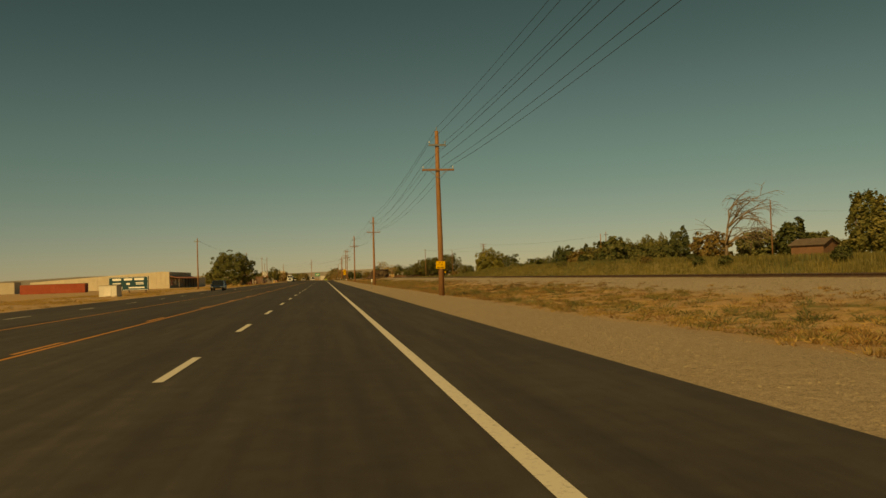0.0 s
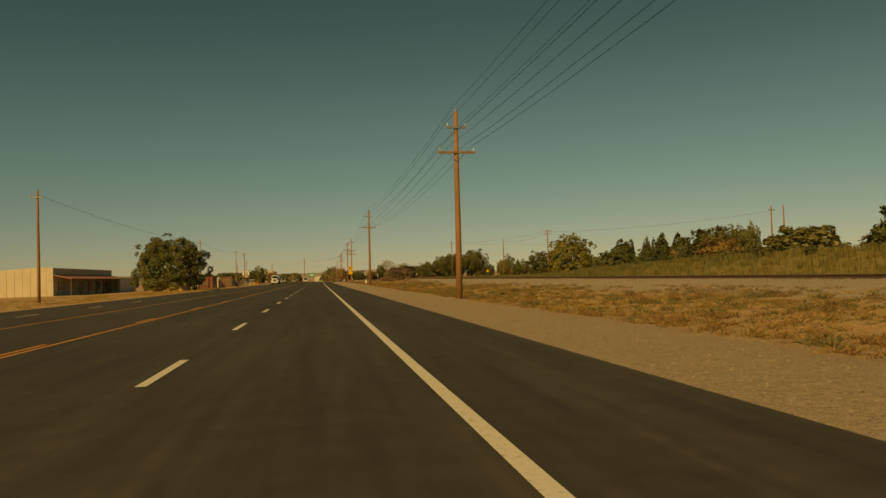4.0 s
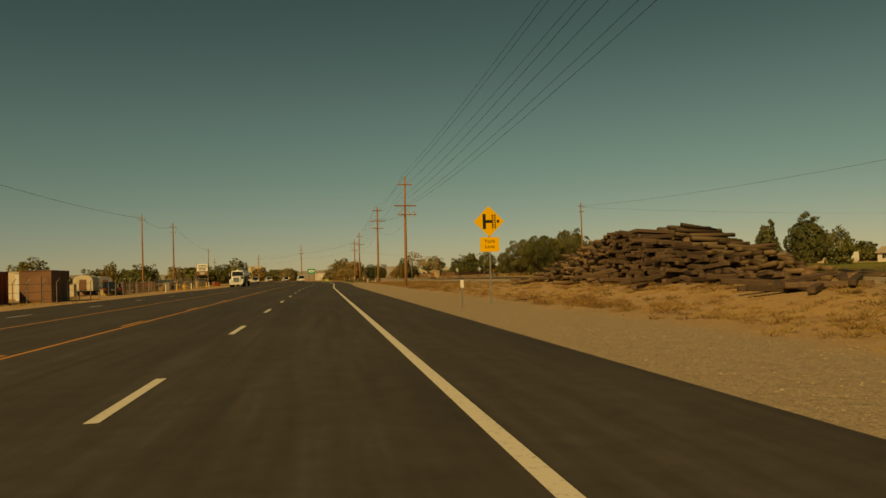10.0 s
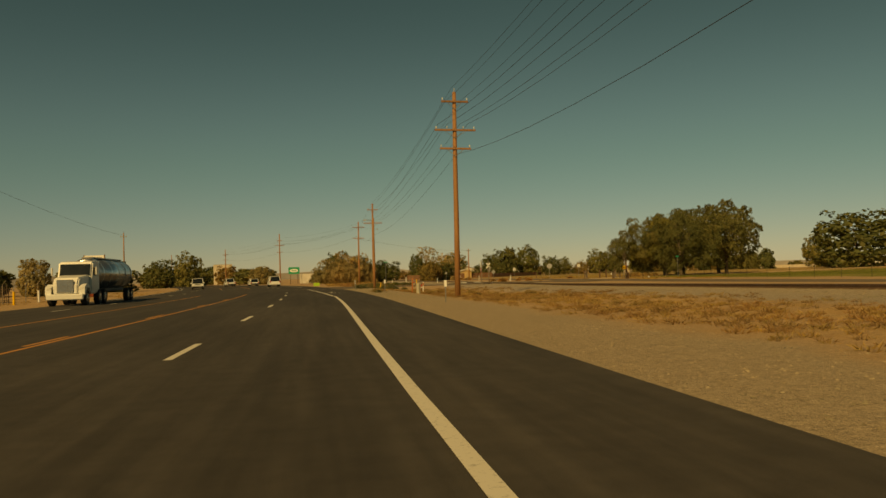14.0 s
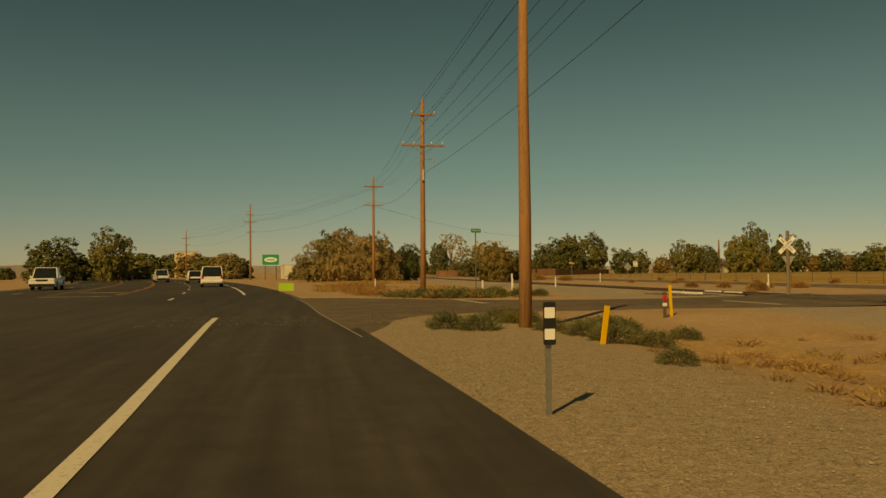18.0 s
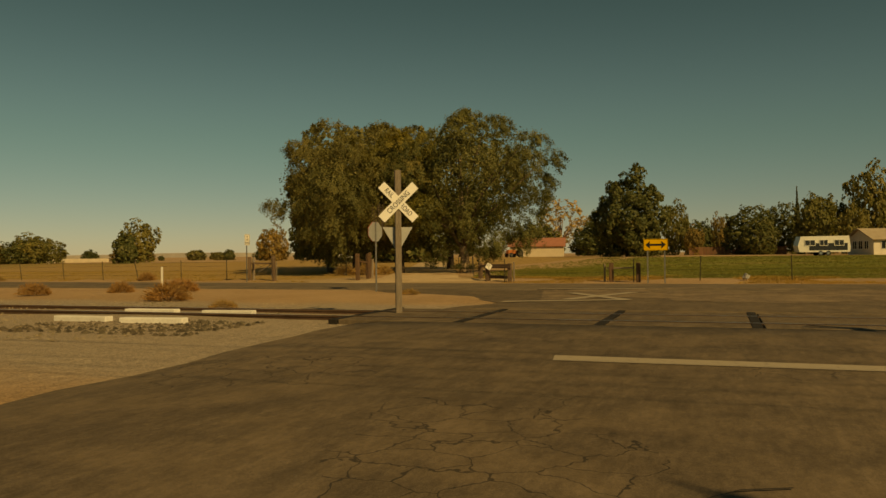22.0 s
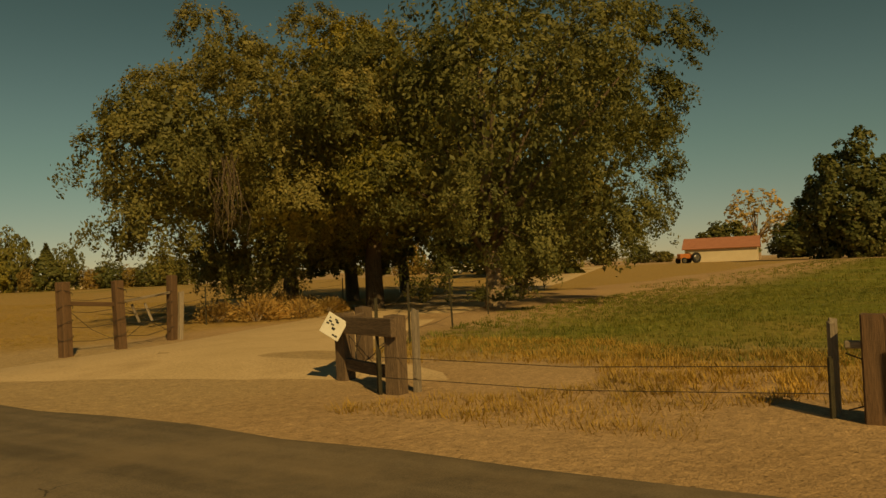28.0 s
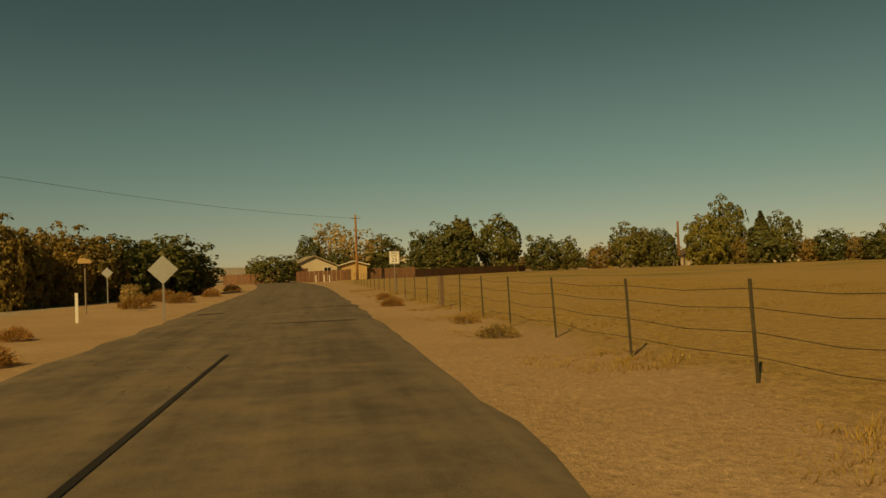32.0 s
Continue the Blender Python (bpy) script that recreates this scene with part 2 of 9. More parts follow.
M["wall_cream"] = stuff_mat("wall_cream", [(0.52, 0.44, 0.32), (0.62, 0.53, 0.40)], 0.6, 0.8, grain=25, vary=0.08, bump_s=0.15)
M["wall_white"] = stuff_mat("wall_white", [(0.58, 0.53, 0.44), (0.70, 0.65, 0.56)], 0.6, 0.8, grain=25, vary=0.08, bump_s=0.15)
M["wall_brown"] = stuff_mat("wall_brown", [(0.18, 0.09, 0.055), (0.26, 0.14, 0.085)], 0.8, 0.85, grain=25, vary=0.15, bump_s=0.2)
M["wall_red"] = stuff_mat("wall_red", [(0.34, 0.07, 0.04), (0.42, 0.10, 0.06)], 0.8, 0.75, grain=25, vary=0.12, bump_s=0.2)
M["roof_brown"] = stuff_mat("roof_brown", [(0.10, 0.07, 0.05), (0.18, 0.13, 0.10)], 1.2, 0.85, grain=30, vary=0.15, bump_s=0.4)
M["roof_tan"] = stuff_mat("roof_tan", [(0.30, 0.24, 0.17), (0.40, 0.33, 0.25)], 1.2, 0.8, grain=30, vary=0.12, bump_s=0.3)
M["roof_red"] = stuff_mat("roof_red", [(0.30, 0.125, 0.085), (0.37, 0.16, 0.11)], 1.2, 0.75, grain=30, vary=0.14, bump_s=0.2)
M["panel_teal"] = stuff_mat("panel_teal", [(0.012, 0.05, 0.06), (0.02, 0.065, 0.075)], 0.8, 0.5, vary=0.06, bump_s=0.04)
M["rust_red"] = stuff_mat("rust_red", [(0.30, 0.07, 0.035), (0.38, 0.10, 0.055), (0.22, 0.06, 0.035)], 1.2, 0.75, grain=20, vary=0.2, bump_s=0.2)
M["lumber"] = stuff_mat("lumber", [(0.42, 0.28, 0.13), (0.52, 0.36, 0.18)], 1.0, 0.8, grain=18, vary=0.15, bump_s=0.2)
M["tie_loose"] = leaf_mat("tie_loose", [(0.05, 0.032, 0.022), (0.12, 0.078, 0.05), (0.18, 0.12, 0.08)], 0.0)
M["weed_dry"] = leaf_mat("weed_dry", [(0.31, 0.19, 0.085), (0.43, 0.28, 0.13), (0.38, 0.27, 0.13)], 0.2)
M["weed_red"] = leaf_mat("weed_red", [(0.26, 0.13, 0.065), (0.36, 0.20, 0.10), (0.33, 0.21, 0.11)], 0.2)
M["tumbleweed"] = leaf_mat("tumbleweed", [(0.36, 0.19, 0.09), (0.48, 0.28, 0.14), (0.42, 0.25, 0.12)], 0.3)
M["grass_gold"] = leaf_mat("grass_gold", [(0.36, 0.23, 0.08), (0.46, 0.30, 0.11), (0.40, 0.28, 0.12)], 0.25)
M["grass_green"] = leaf_mat("grass_green", [(0.135, 0.155, 0.045), (0.20, 0.205, 0.065), (0.29, 0.25, 0.09)], 0.3)
M["sage"] = leaf_mat("sage", [(0.09, 0.11, 0.05), (0.15, 0.16, 0.08), (0.19, 0.17, 0.09)], 0.2)
M["bank_weed"] = leaf_mat("bank_weed", [(0.14, 0.125, 0.05), (0.23, 0.185, 0.075), (0.31, 0.235, 0.10)], 0.25)
M["leaf_elm"] = leaf_mat("leaf_elm", [(0.125, 0.13, 0.058), (0.20, 0.19, 0.085), (0.28, 0.25, 0.12)])
M["leaf_dark"] = leaf_mat("leaf_dark", [(0.07, 0.085, 0.038), (0.115, 0.125, 0.054), (0.16, 0.16, 0.072)])
M["leaf_mid"] = leaf_mat("leaf_mid", [(0.125, 0.13, 0.052), (0.20, 0.19, 0.078), (0.27, 0.235, 0.1)])
M["leaf_pale"] = leaf_mat("leaf_pale", [(0.30, 0.235, 0.13), (0.40, 0.31, 0.18), (0.48, 0.375, 0.22)])
M["leaf_brown"] = leaf_mat("leaf_brown", [(0.2, 0.135, 0.06), (0.29, 0.195, 0.09), (0.23, 0.19, 0.085)])
M["leaf_olive"] = leaf_mat("leaf_olive", [(0.085, 0.10, 0.045), (0.135, 0.145, 0.062), (0.19, 0.18, 0.085)])
M["leaf_turning"] = leaf_mat("leaf_turning", [(0.2, 0.155, 0.065), (0.29, 0.215, 0.095), (0.36, 0.25, 0.11)])
M["leaf_yellow"] = leaf_mat("leaf_yellow", [(0.165, 0.165, 0.056), (0.255, 0.23, 0.078), (0.335, 0.285, 0.105)])


def asphalt(name, tones, crack=0.0, worn=0.0, across=False):
    m = bpy.data.materials.new(name)
    t, p = nodes_of(m)
    c = coords(t, True)
    big = noise_node(t, 0.18, 5.0, 0.6, c, (0.4, 1, 1) if across else (1, 0.25, 1))
    mid = noise_node(t, 2.2, 5.0, 0.65, c)
    fine = noise_node(t, 90.0, 2.0, 0.7, c)
    r = ramp(t, big.outputs["Fac"], [(0.3, tones[0]), (0.7, tones[1])])
    f1 = ramp(t, mid.outputs["Fac"], [(0.25, (0.78,) * 3), (0.75, (1.18,) * 3)])
    f2 = ramp(t, fine.outputs["Fac"], [(0.3, (0.7,) * 3), (0.7, (1.3,) * 3)])
    col = mixc(t, 1.0, r.outputs[0], f1.outputs[0], "MULTIPLY")
    col = mixc(t, 1.0, col, f2.outputs[0], "MULTIPLY")
    for size, stretch in ((1.1, (1.0, 0.025, 1.0)), (3.5, (1.0, 0.05, 1.0))):
        if across:
            size, stretch = size * 4.0, (0.3, 1.0, 1.0)
        track = noise_node(t, size, 3.0, 0.6, c, stretch)
        f4 = ramp(t, track.outputs["Fac"], [(0.3, (0.8,) * 3), (0.7, (1.18,) * 3)])
        col = mixc(t, 1.0, col, f4.outputs[0], "MULTIPLY")
    if across:
        n5 = noise_node(t, 16.0, 6.0, 0.75, c)
        f5 = ramp(t, n5.outputs["Fac"], [(0.3, (0.8,) * 3), (0.7, (1.18,) * 3)])
        col = mixc(t, 1.0, col, f5.outputs[0], "MULTIPLY")
    if worn:
        n2 = noise_node(t, 0.8, 6.0, 0.7, c)
        f3 = ramp(t, n2.outputs["Fac"], [(0.45, (0, 0, 0)), (0.62, (1, 1, 1))])
        col = mixc(t, mathn(t, "MULTIPLY", f3.outputs[0], worn), col, (0.30, 0.22, 0.14))
    if crack:
        v = t.nodes.new("ShaderNodeTexVoronoi")
        v.feature = "DISTANCE_TO_EDGE"
        v.inputs["Scale"].default_value = 2.1
        wob = noise_node(t, 1.6, 4.0, 0.6, c)
        link(t, mixc(t, 0.45, c, wob.outputs["Color"], "ADD"), v.inputs["Vector"])
        gate = noise_node(t, 0.22, 2.0, 0.5, c)
        k = mathn(t, "MULTIPLY", mathn(t, "LESS_THAN", v.outputs["Distance"], 0.013), mathn(t, "GREATER_THAN", gate.outputs["Fac"], 0.6))
        col = mixc(t, mathn(t, "MULTIPLY", k, crack), col, (0.02, 0.017, 0.014))
    link(t, col, p.inputs["Base Color"])
    p.inputs["Roughness"].default_value = 0.88
    p.inputs["Specular IOR Level"].default_value = 0.25
    bump(t, p, fine.outputs["Fac"], 0.5, 0.006)
    return m


M["asphalt"] = asphalt("asphalt", [(0.044, 0.038, 0.032), (0.068, 0.058, 0.048)])
M["asphalt_old"] = asphalt("asphalt_old", [(0.103, 0.078, 0.054), (0.138, 0.105, 0.073)], crack=0.75, worn=0.22, across=True)
M["asphalt_lane"] = asphalt("asphalt_lane", [(0.122, 0.096, 0.068), (0.152, 0.12, 0.086)], crack=0.7, worn=0.3)
M["asphalt_patch"] = asphalt("asphalt_patch", [(0.135, 0.10, 0.068), (0.175, 0.13, 0.09)], crack=0.5, worn=0.6, across=True)
M["tar"] = asphalt("tar", [(0.018, 0.015, 0.013), (0.028, 0.024, 0.02)])


def road_paint(name, col):
    m = bpy.data.materials.new(name)
    t, p = nodes_of(m)
    c = coords(t, True)
    n = noise_node(t, 14.0, 5.0, 0.7, c)
    r = ramp(t, n.outputs["Fac"], [(0.28, tuple(v * 0.45 for v in col)), (0.45, col)])
    link(t, r.outputs[0], p.inputs["Base Color"])
    p.inputs["Roughness"].default_value = 0.7
    return m


M["paint_white"] = road_paint("paint_white", (0.62, 0.57, 0.47))
M["paint_yellow"] = road_paint("paint_yellow", (0.52, 0.23, 0.06))
M["paint_worn"] = road_paint("paint_worn", (0.36, 0.30, 0.22))


def ground_mat():
    m = bpy.data.materials.new("soil")
    t, p = nodes_of(m)
    c = coords(t, True)
    wob = noise_node(t, 0.35, 5.0, 0.65, c)
    sep0 = t.nodes.new("ShaderNodeSeparateXYZ")
    link(t, c, sep0.inputs[0])
    sepw = t.nodes.new("ShaderNodeSeparateColor")
    link(t, wob.outputs["Color"], sepw.inputs[0])
    x = mathn(t, "ADD", sep0.outputs[0], mathn(t, "MULTIPLY", mathn(t, "SUBTRACT", sepw.outputs[0], 0.5), 3.0))
    y = mathn(t, "ADD", sep0.outputs[1], mathn(t, "MULTIPLY", mathn(t, "SUBTRACT", sepw.outputs[1], 0.5), 3.0))

    def step(v, a, b):
        r = t.nodes.new("ShaderNodeMapRange")
        r.interpolation_type = "SMOOTHSTEP"
        r.inputs["From Min"].default_value, r.inputs["From Max"].default_value = a, b
        link(t, v, r.inputs["Value"])
        return r.outputs["Result"]

    def inside(x0, x1, y0, y1, s=0.8):
        a = mathn(t, "MULTIPLY", step(x, x0 - s, x0 + s), mathn(t, "SUBTRACT", 1.0, step(x, x1 - s, x1 + s)))
        b = mathn(t, "MULTIPLY", step(y, y0 - s, y0 + s), mathn(t, "SUBTRACT", 1.0, step(y, y1 - s, y1 + s)))
        return mathn(t, "MULTIPLY", a, b)

    def patch(scale, lo, hi, detail=6.0):
        n = noise_node(t, scale, detail, 0.65, c)
        return ramp(t, n.outputs["Fac"], [(lo, (0, 0, 0)), (hi, (1, 1, 1))]).outputs[0]

    n1 = noise_node(t, 0.25, 6.0, 0.65, c)
    n2 = noise_node(t, 7.0, 6.0, 0.7, c)
    n3 = noise_node(t, 55.0, 3.0, 0.7, c)
    col = ramp(t, n1.outputs["Fac"], [(0.3, (0.38, 0.25, 0.145)), (0.7, (0.49, 0.335, 0.205))]).outputs[0]
    dry = ramp(t, n2.outputs["Fac"], [(0.3, (0.42, 0.255, 0.115)), (0.7, (0.56, 0.365, 0.175))]).outputs[0]
    green = ramp(t, n2.outputs["Fac"], [(0.3, (0.11, 0.115, 0.035)), (0.7, (0.20, 0.17, 0.065))]).outputs[0]
    # dry grass on the verge, with green spots towards the start
    verge = inside(9.5, 21, -200, 405, 1.5)
    col = mixc(t, mathn(t, "MULTIPLY", verge, mathn(t, "MULTIPLY", patch(0.30, 0.4, 0.58), 0.9)), col, dry)
    col = mixc(t, mathn(t, "MULTIPLY", inside(9.5, 17, -200, 160, 2.0), patch(0.22, 0.55, 0.66)), col, green)
    # rusty weeds, olive patches and bare washed spots, a stride or two across
    red = ramp(t, n2.outputs["Fac"], [(0.3, (0.30, 0.17, 0.085)), (0.7, (0.43, 0.26, 0.135))]).outputs[0]
    col = mixc(t, mathn(t, "MULTIPLY", verge, mathn(t, "MULTIPLY", patch(0.7, 0.5, 0.64), 0.7)), col, red)
    col = mixc(t, mathn(t, "MULTIPLY", verge, mathn(t, "MULTIPLY", patch(0.55, 0.6, 0.7), 0.7)), col, (0.26, 0.205, 0.10))
    # trampled dust where the drive meets the farm road, with windscreen glare coloured in
    col = mixc(t, inside(42.0, 48.0, 425.8, 437.0, 1.6), col, (0.44, 0.32, 0.195))
    # railway ballast
    gravel = ramp(t, n3.outputs["Fac"], [(0.3, (0.25, 0.20, 0.15)), (0.7, (0.50, 0.41, 0.31))]).outputs[0]
    col = mixc(t, inside(16.6, 29.0, -500, 900, 1.2), col, gravel)
    col = mixc(t, mathn(t, "MULTIPLY", inside(-60, -18.4, -200, 440, 1.5), mathn(t, "MULTIPLY", patch(0.25, 0.4, 0.6), 0.6)), col, dry)
    # gravelled shoulder beside the highway
    grit = ramp(t, n3.outputs["Fac"], [(0.3, (0.29, 0.22, 0.15)), (0.7, (0.46, 0.36, 0.25))]).outputs[0]
    col = mixc(t, inside(3.0, 8.2, -500, 412, 0.8), col, grit)
    # weedy bank beyond the tracks
    weeds = ramp(t, n2.outputs["Fac"], [(0.3, (0.17, 0.14, 0.055)), (0.7, (0.30, 0.235, 0.10))]).outputs[0]
    col = mixc(t, inside(29.5, 400, -900, 345, 2.0), col, weeds)
    # green pasture and stubble field beyond the lane
    past = ramp(t, n2.outputs["Fac"], [(0.3, (0.12, 0.145, 0.03)), (0.7, (0.22, 0.21, 0.055))]).outputs[0]
    past = mixc(t, patch(0.12, 0.5, 0.68), past, (0.33, 0.25, 0.09))
    col = mixc(t, inside(48.2, 132, 340, 427.0, 2.2), col, past)
    stub = ramp(t, n2.outputs["Fac"], [(0.3, (0.32, 0.205, 0.085)), (0.7, (0.44, 0.30, 0.135))]).outputs[0]
    stub = mixc(t, mathn(t, "MULTIPLY", inside(60, 220, 500, 590, 12.0), patch(0.08, 0.45, 0.65)), stub, (0.20, 0.17, 0.06))
    col = mixc(t, inside(45.6, 160, 434.5, 582, 0.6), col, stub)
    f = ramp(t, n3.outputs["Fac"], [(0.25, (0.66,) * 3), (0.75, (1.26,) * 3)])
    col = mixc(t, 1.0, col, f.outputs[0], "MULTIPLY")
    f = ramp(t, n2.outputs["Fac"], [(0.25, (0.78,) * 3), (0.75, (1.14,) * 3)])
    col = mixc(t, 1.0, col, f.outputs[0], "MULTIPLY")
    n6 = noise_node(t, 19.0, 4.0, 0.7, c)
    f = ramp(t, n6.outputs["Fac"], [(0.3, (0.76,) * 3), (0.7, (1.2,) * 3)])
    col = mixc(t, 1.0, col, f.outputs[0], "MULTIPLY")
    # scattered dark and pale pebbles
    v5 = t.nodes.new("ShaderNodeTexVoronoi")
    v5.inputs["Scale"].default_value = 24.0
    link(t, c, v5.inputs["Vector"])
    f = ramp(t, v5.outputs["Color"], [(0.12, (0.5,) * 3), (0.25, (1.0,) * 3), (0.78, (1.0,) * 3), (0.9, (1.4,) * 3)])
    dot = ramp(t, v5.outputs["Distance"], [(0.25, (0.8,) * 3), (0.42, (0, 0, 0))])
    col = mixc(t, dot.outputs[0], col, mixc(t, 1.0, col, f.outputs[0], "MULTIPLY"))
    link(t, col, p.inputs["Base Color"])
    p.inputs["Roughness"].default_value = 0.95
    p.inputs["Specular IOR Level"].default_value = 0.1
    h = mathn(t, "ADD", mathn(t, "MULTIPLY", n2.outputs["Fac"], 1.0), mathn(t, "MULTIPLY", n3.outputs["Fac"], 0.35))
    n4 = noise_node(t, 1.3, 5.0, 0.6, c)
    h = mathn(t, "ADD", h, mathn(t, "MULTIPLY", n4.outputs["Fac"], 1.6))
    bump(t, p, h, 0.75, 0.05)
    return m


M["soil"] = ground_mat()

# ---- building helpers ----
def part(name, bm, material, parent=None, label="", smooth=False):
    """Link a bmesh as one mesh object, under a thing or a part if one is given."""
    me = bpy.data.meshes.new(name)
    bm.to_mesh(me)
    bm.free()
    me.materials.append(M[material] if isinstance(material, str) else material)
    if smooth:
        me.polygons.foreach_set("use_smooth", [True] * len(me.polygons))
    ob = new(name, me)
    if parent is not None:
        ob.parent = parent
    if label:
        ob["label"] = label
    return ob


def grid_mesh(name, verts, faces, material, parent=None, smooth=False):
    me = bpy.data.meshes.new(name)
    verts, faces = np.asarray(verts, np.float32), np.asarray(faces, np.int32)
    me.vertices.add(len(verts))
    me.vertices.foreach_set("co", verts.ravel())
    k = faces.shape[1]
    me.loops.add(faces.size)
    me.loops.foreach_set("vertex_index", faces.ravel())
    me.polygons.add(len(faces))
    me.polygons.foreach_set("loop_start", np.arange(0, faces.size, k, dtype=np.int32))
    if smooth:
        me.polygons.foreach_set("use_smooth", np.ones(len(faces), bool))
    me.update(calc_edges=True)
    me.materials.append(M[material] if isinstance(material, str) else material)
    ob = new(name, me)
    if parent is not None:
        ob.parent = parent
    return ob


def thing(name, m, label, category, group="", kind=""):
    e = new(name)
    e.empty_display_size = 0.2
    e.matrix_world = m
    return tagged(e, label, category, group, kind)


def box(bm, c, s, turn=None, bevel=0.0):
    r = bmesh.ops.create_cube(bm, size=1.0)
    vs = r["verts"]
    bmesh.ops.scale(bm, vec=s, verts=vs)
    if bevel:
        es = list({e for v in vs for e in v.link_edges})
        out = bmesh.ops.bevel(bm, geom=es, offset=bevel, segments=1, affect="EDGES")
        vs = list({v for f in out["faces"] for v in f.verts} | {v for v in vs if v.is_valid})
    mm = Matrix.Translation(c)
    if turn is not None:
        mm = mm @ turn
    bmesh.ops.transform(bm, matrix=mm, verts=vs)
    return vs


def rod(bm, a, b, r0, r1=None, seg=8, caps=True):
    a, b = Vector(a), Vector(b)
    r1 = r0 if r1 is None else r1
    d = b - a
    q = d.to_track_quat("Z", "Y").to_matrix().to_4x4()
    r = bmesh.ops.create_cone(bm, cap_ends=caps, segments=seg, radius1=r0, radius2=r1, depth=d.length)
    bmesh.ops.transform(bm, matrix=Matrix.Translation((a + b) / 2) @ q, verts=r["verts"])
    return r["verts"]


def tube(bm, pts, radii, seg=8):
    """A tapered tube along a line of points."""
    rings = []
    run = (Vector(pts[-1]) - Vector(pts[0])).normalized()
    ref = Vector((1, 0, 0)) if abs(run.x) < 0.6 else Vector((0, 0.6, 0.8))
    for i, (p, r) in enumerate(zip(pts, radii)):
        p = Vector(p)
        d = Vector(pts[min(i + 1, len(pts) - 1)]) - Vector(pts[max(i - 1, 0)])
        side = d.cross(ref).normalized()
        up = side.cross(d).normalized()
        rings.append([bm.verts.new(p + side * (r * math.cos(6.28319 * k / seg)) + up * (r * math.sin(6.28319 * k / seg))) for k in range(seg)])
    for u, v in zip(rings, rings[1:]):
        for k in range(seg):
            bm.faces.new((u[k], u[(k + 1) % seg], v[(k + 1) % seg], v[k]))
    bm.faces.new(rings[-1])
    bm.faces.new(rings[0][::-1])


def prism(bm, outline, axis, a, b):
    """An outline of (u, v) pairs drawn out along an axis from a to b. axis x: u=y, v=z; y: u=x, v=z; z: u=x, v=y."""
    def at(u, v, w):
        return {"x": (w, u, v), "y": (u, w, v), "z": (u, v, w)}[axis]
    lo = [bm.verts.new(at(u, v, a)) for u, v in outline]
    hi = [bm.verts.new(at(u, v, b)) for u, v in outline]
    n = len(outline)
    fs = [bm.faces.new(lo[::-1]), bm.faces.new(hi)]
    fs += [bm.faces.new((lo[i], lo[(i + 1) % n], hi[(i + 1) % n], hi[i])) for i in range(n)]
    bmesh.ops.recalc_face_normals(bm, faces=fs)
    return lo + hi


def text_part(words, size, m, material, parent, name="lettering", squeeze=1.0):
    cu = bpy.data.curves.new(name, "FONT")
    cu.body, cu.size, cu.align_x, cu.align_y, cu.extrude = words, size, "CENTER", "CENTER", 0.002
    tmp = bpy.data.objects.new(name, cu)
    scene.collection.objects.link(tmp)
    me = bpy.data.meshes.new_from_object(tmp)
    bpy.data.objects.remove(tmp)
    me.materials.clear()
    me.materials.append(M[material])
    ob = new(name, me)
    ob.parent = parent
    ob.matrix_basis = m @ Matrix.Diagonal((squeeze, 1, 1, 1))
    return ob


# ---- ground, roads and tracks ----
def smooth(v, a, b):
    k = np.clip((np.asarray(v, float) - a) / (b - a), 0, 1)
    return k * k * (3 - 2 * k)


def rail_top_z(y):
    return 0.76 + (0.07 - 0.76) * np.clip((np.asarray(y, float) - 265) / 130, 0, 1)


def land(x, y):
    """The height of the ground."""
    x, y = np.asarray(x, float), np.asarray(y, float)
    z = np.full(np.broadcast(x, y).shape, -0.03)
    bed = np.maximum(rail_top_z(y) - 0.17 + 0.03, 0.0)
    z = z + bed * smooth(x, 13.5, 22.0) * (1 - 0.6 * smooth(x, 26.8, 30.0))
    z = z - 0.22 * smooth(x, 6.5, 10) * (1 - smooth(x, 11, 15)) * (1 - smooth(y, 150, 230))
    crest = 1.0 + 0.9 * smooth(y, 20, 110) - 1.7 * smooth(y, 140, 235)
    z = z + np.maximum(crest, 0.0) * smooth(x, 29.5, 37.0) * (1 - smooth(y, 235, 330))
    z = z + 0.4 * smooth(x, 10.5, 15.5) * (1 - smooth(x, 18.0, 22.0)) * smooth(y, 228, 246) * (1 - smooth(y, 280, 298))
    z = z - 0.3 * smooth(x, 7.5, 11) * (1 - smooth(x, 15, 20)) * smooth(y, 350, 380) * (1 - smooth(y, 402, 411))
    z = z + 0.8 * smooth(x, 45, 130) * (1 - smooth(y, 300, 380))
    z = z + 0.55 * smooth(x, 70, 150) * smooth(y, 330, 380) * (1 - smooth(y, 470, 540))
    z = z + 0.10 * smooth(x, 44.2, 46.0) * smooth(y, 340, 350)
    return z


def bend(y):
    """How far the highway has swung to the left at y."""
    k = np.maximum(np.asarray(y, float) - 372.0, 0.0)
    return 0.75 * smooth(y, 310, 366) - k * k / 1300.0


def axis_steps(*spans):
    out = []
    for a, b, s in spans:
        out += list(np.arange(a, b, s))
    return np.array(out + [spans[-1][1]])


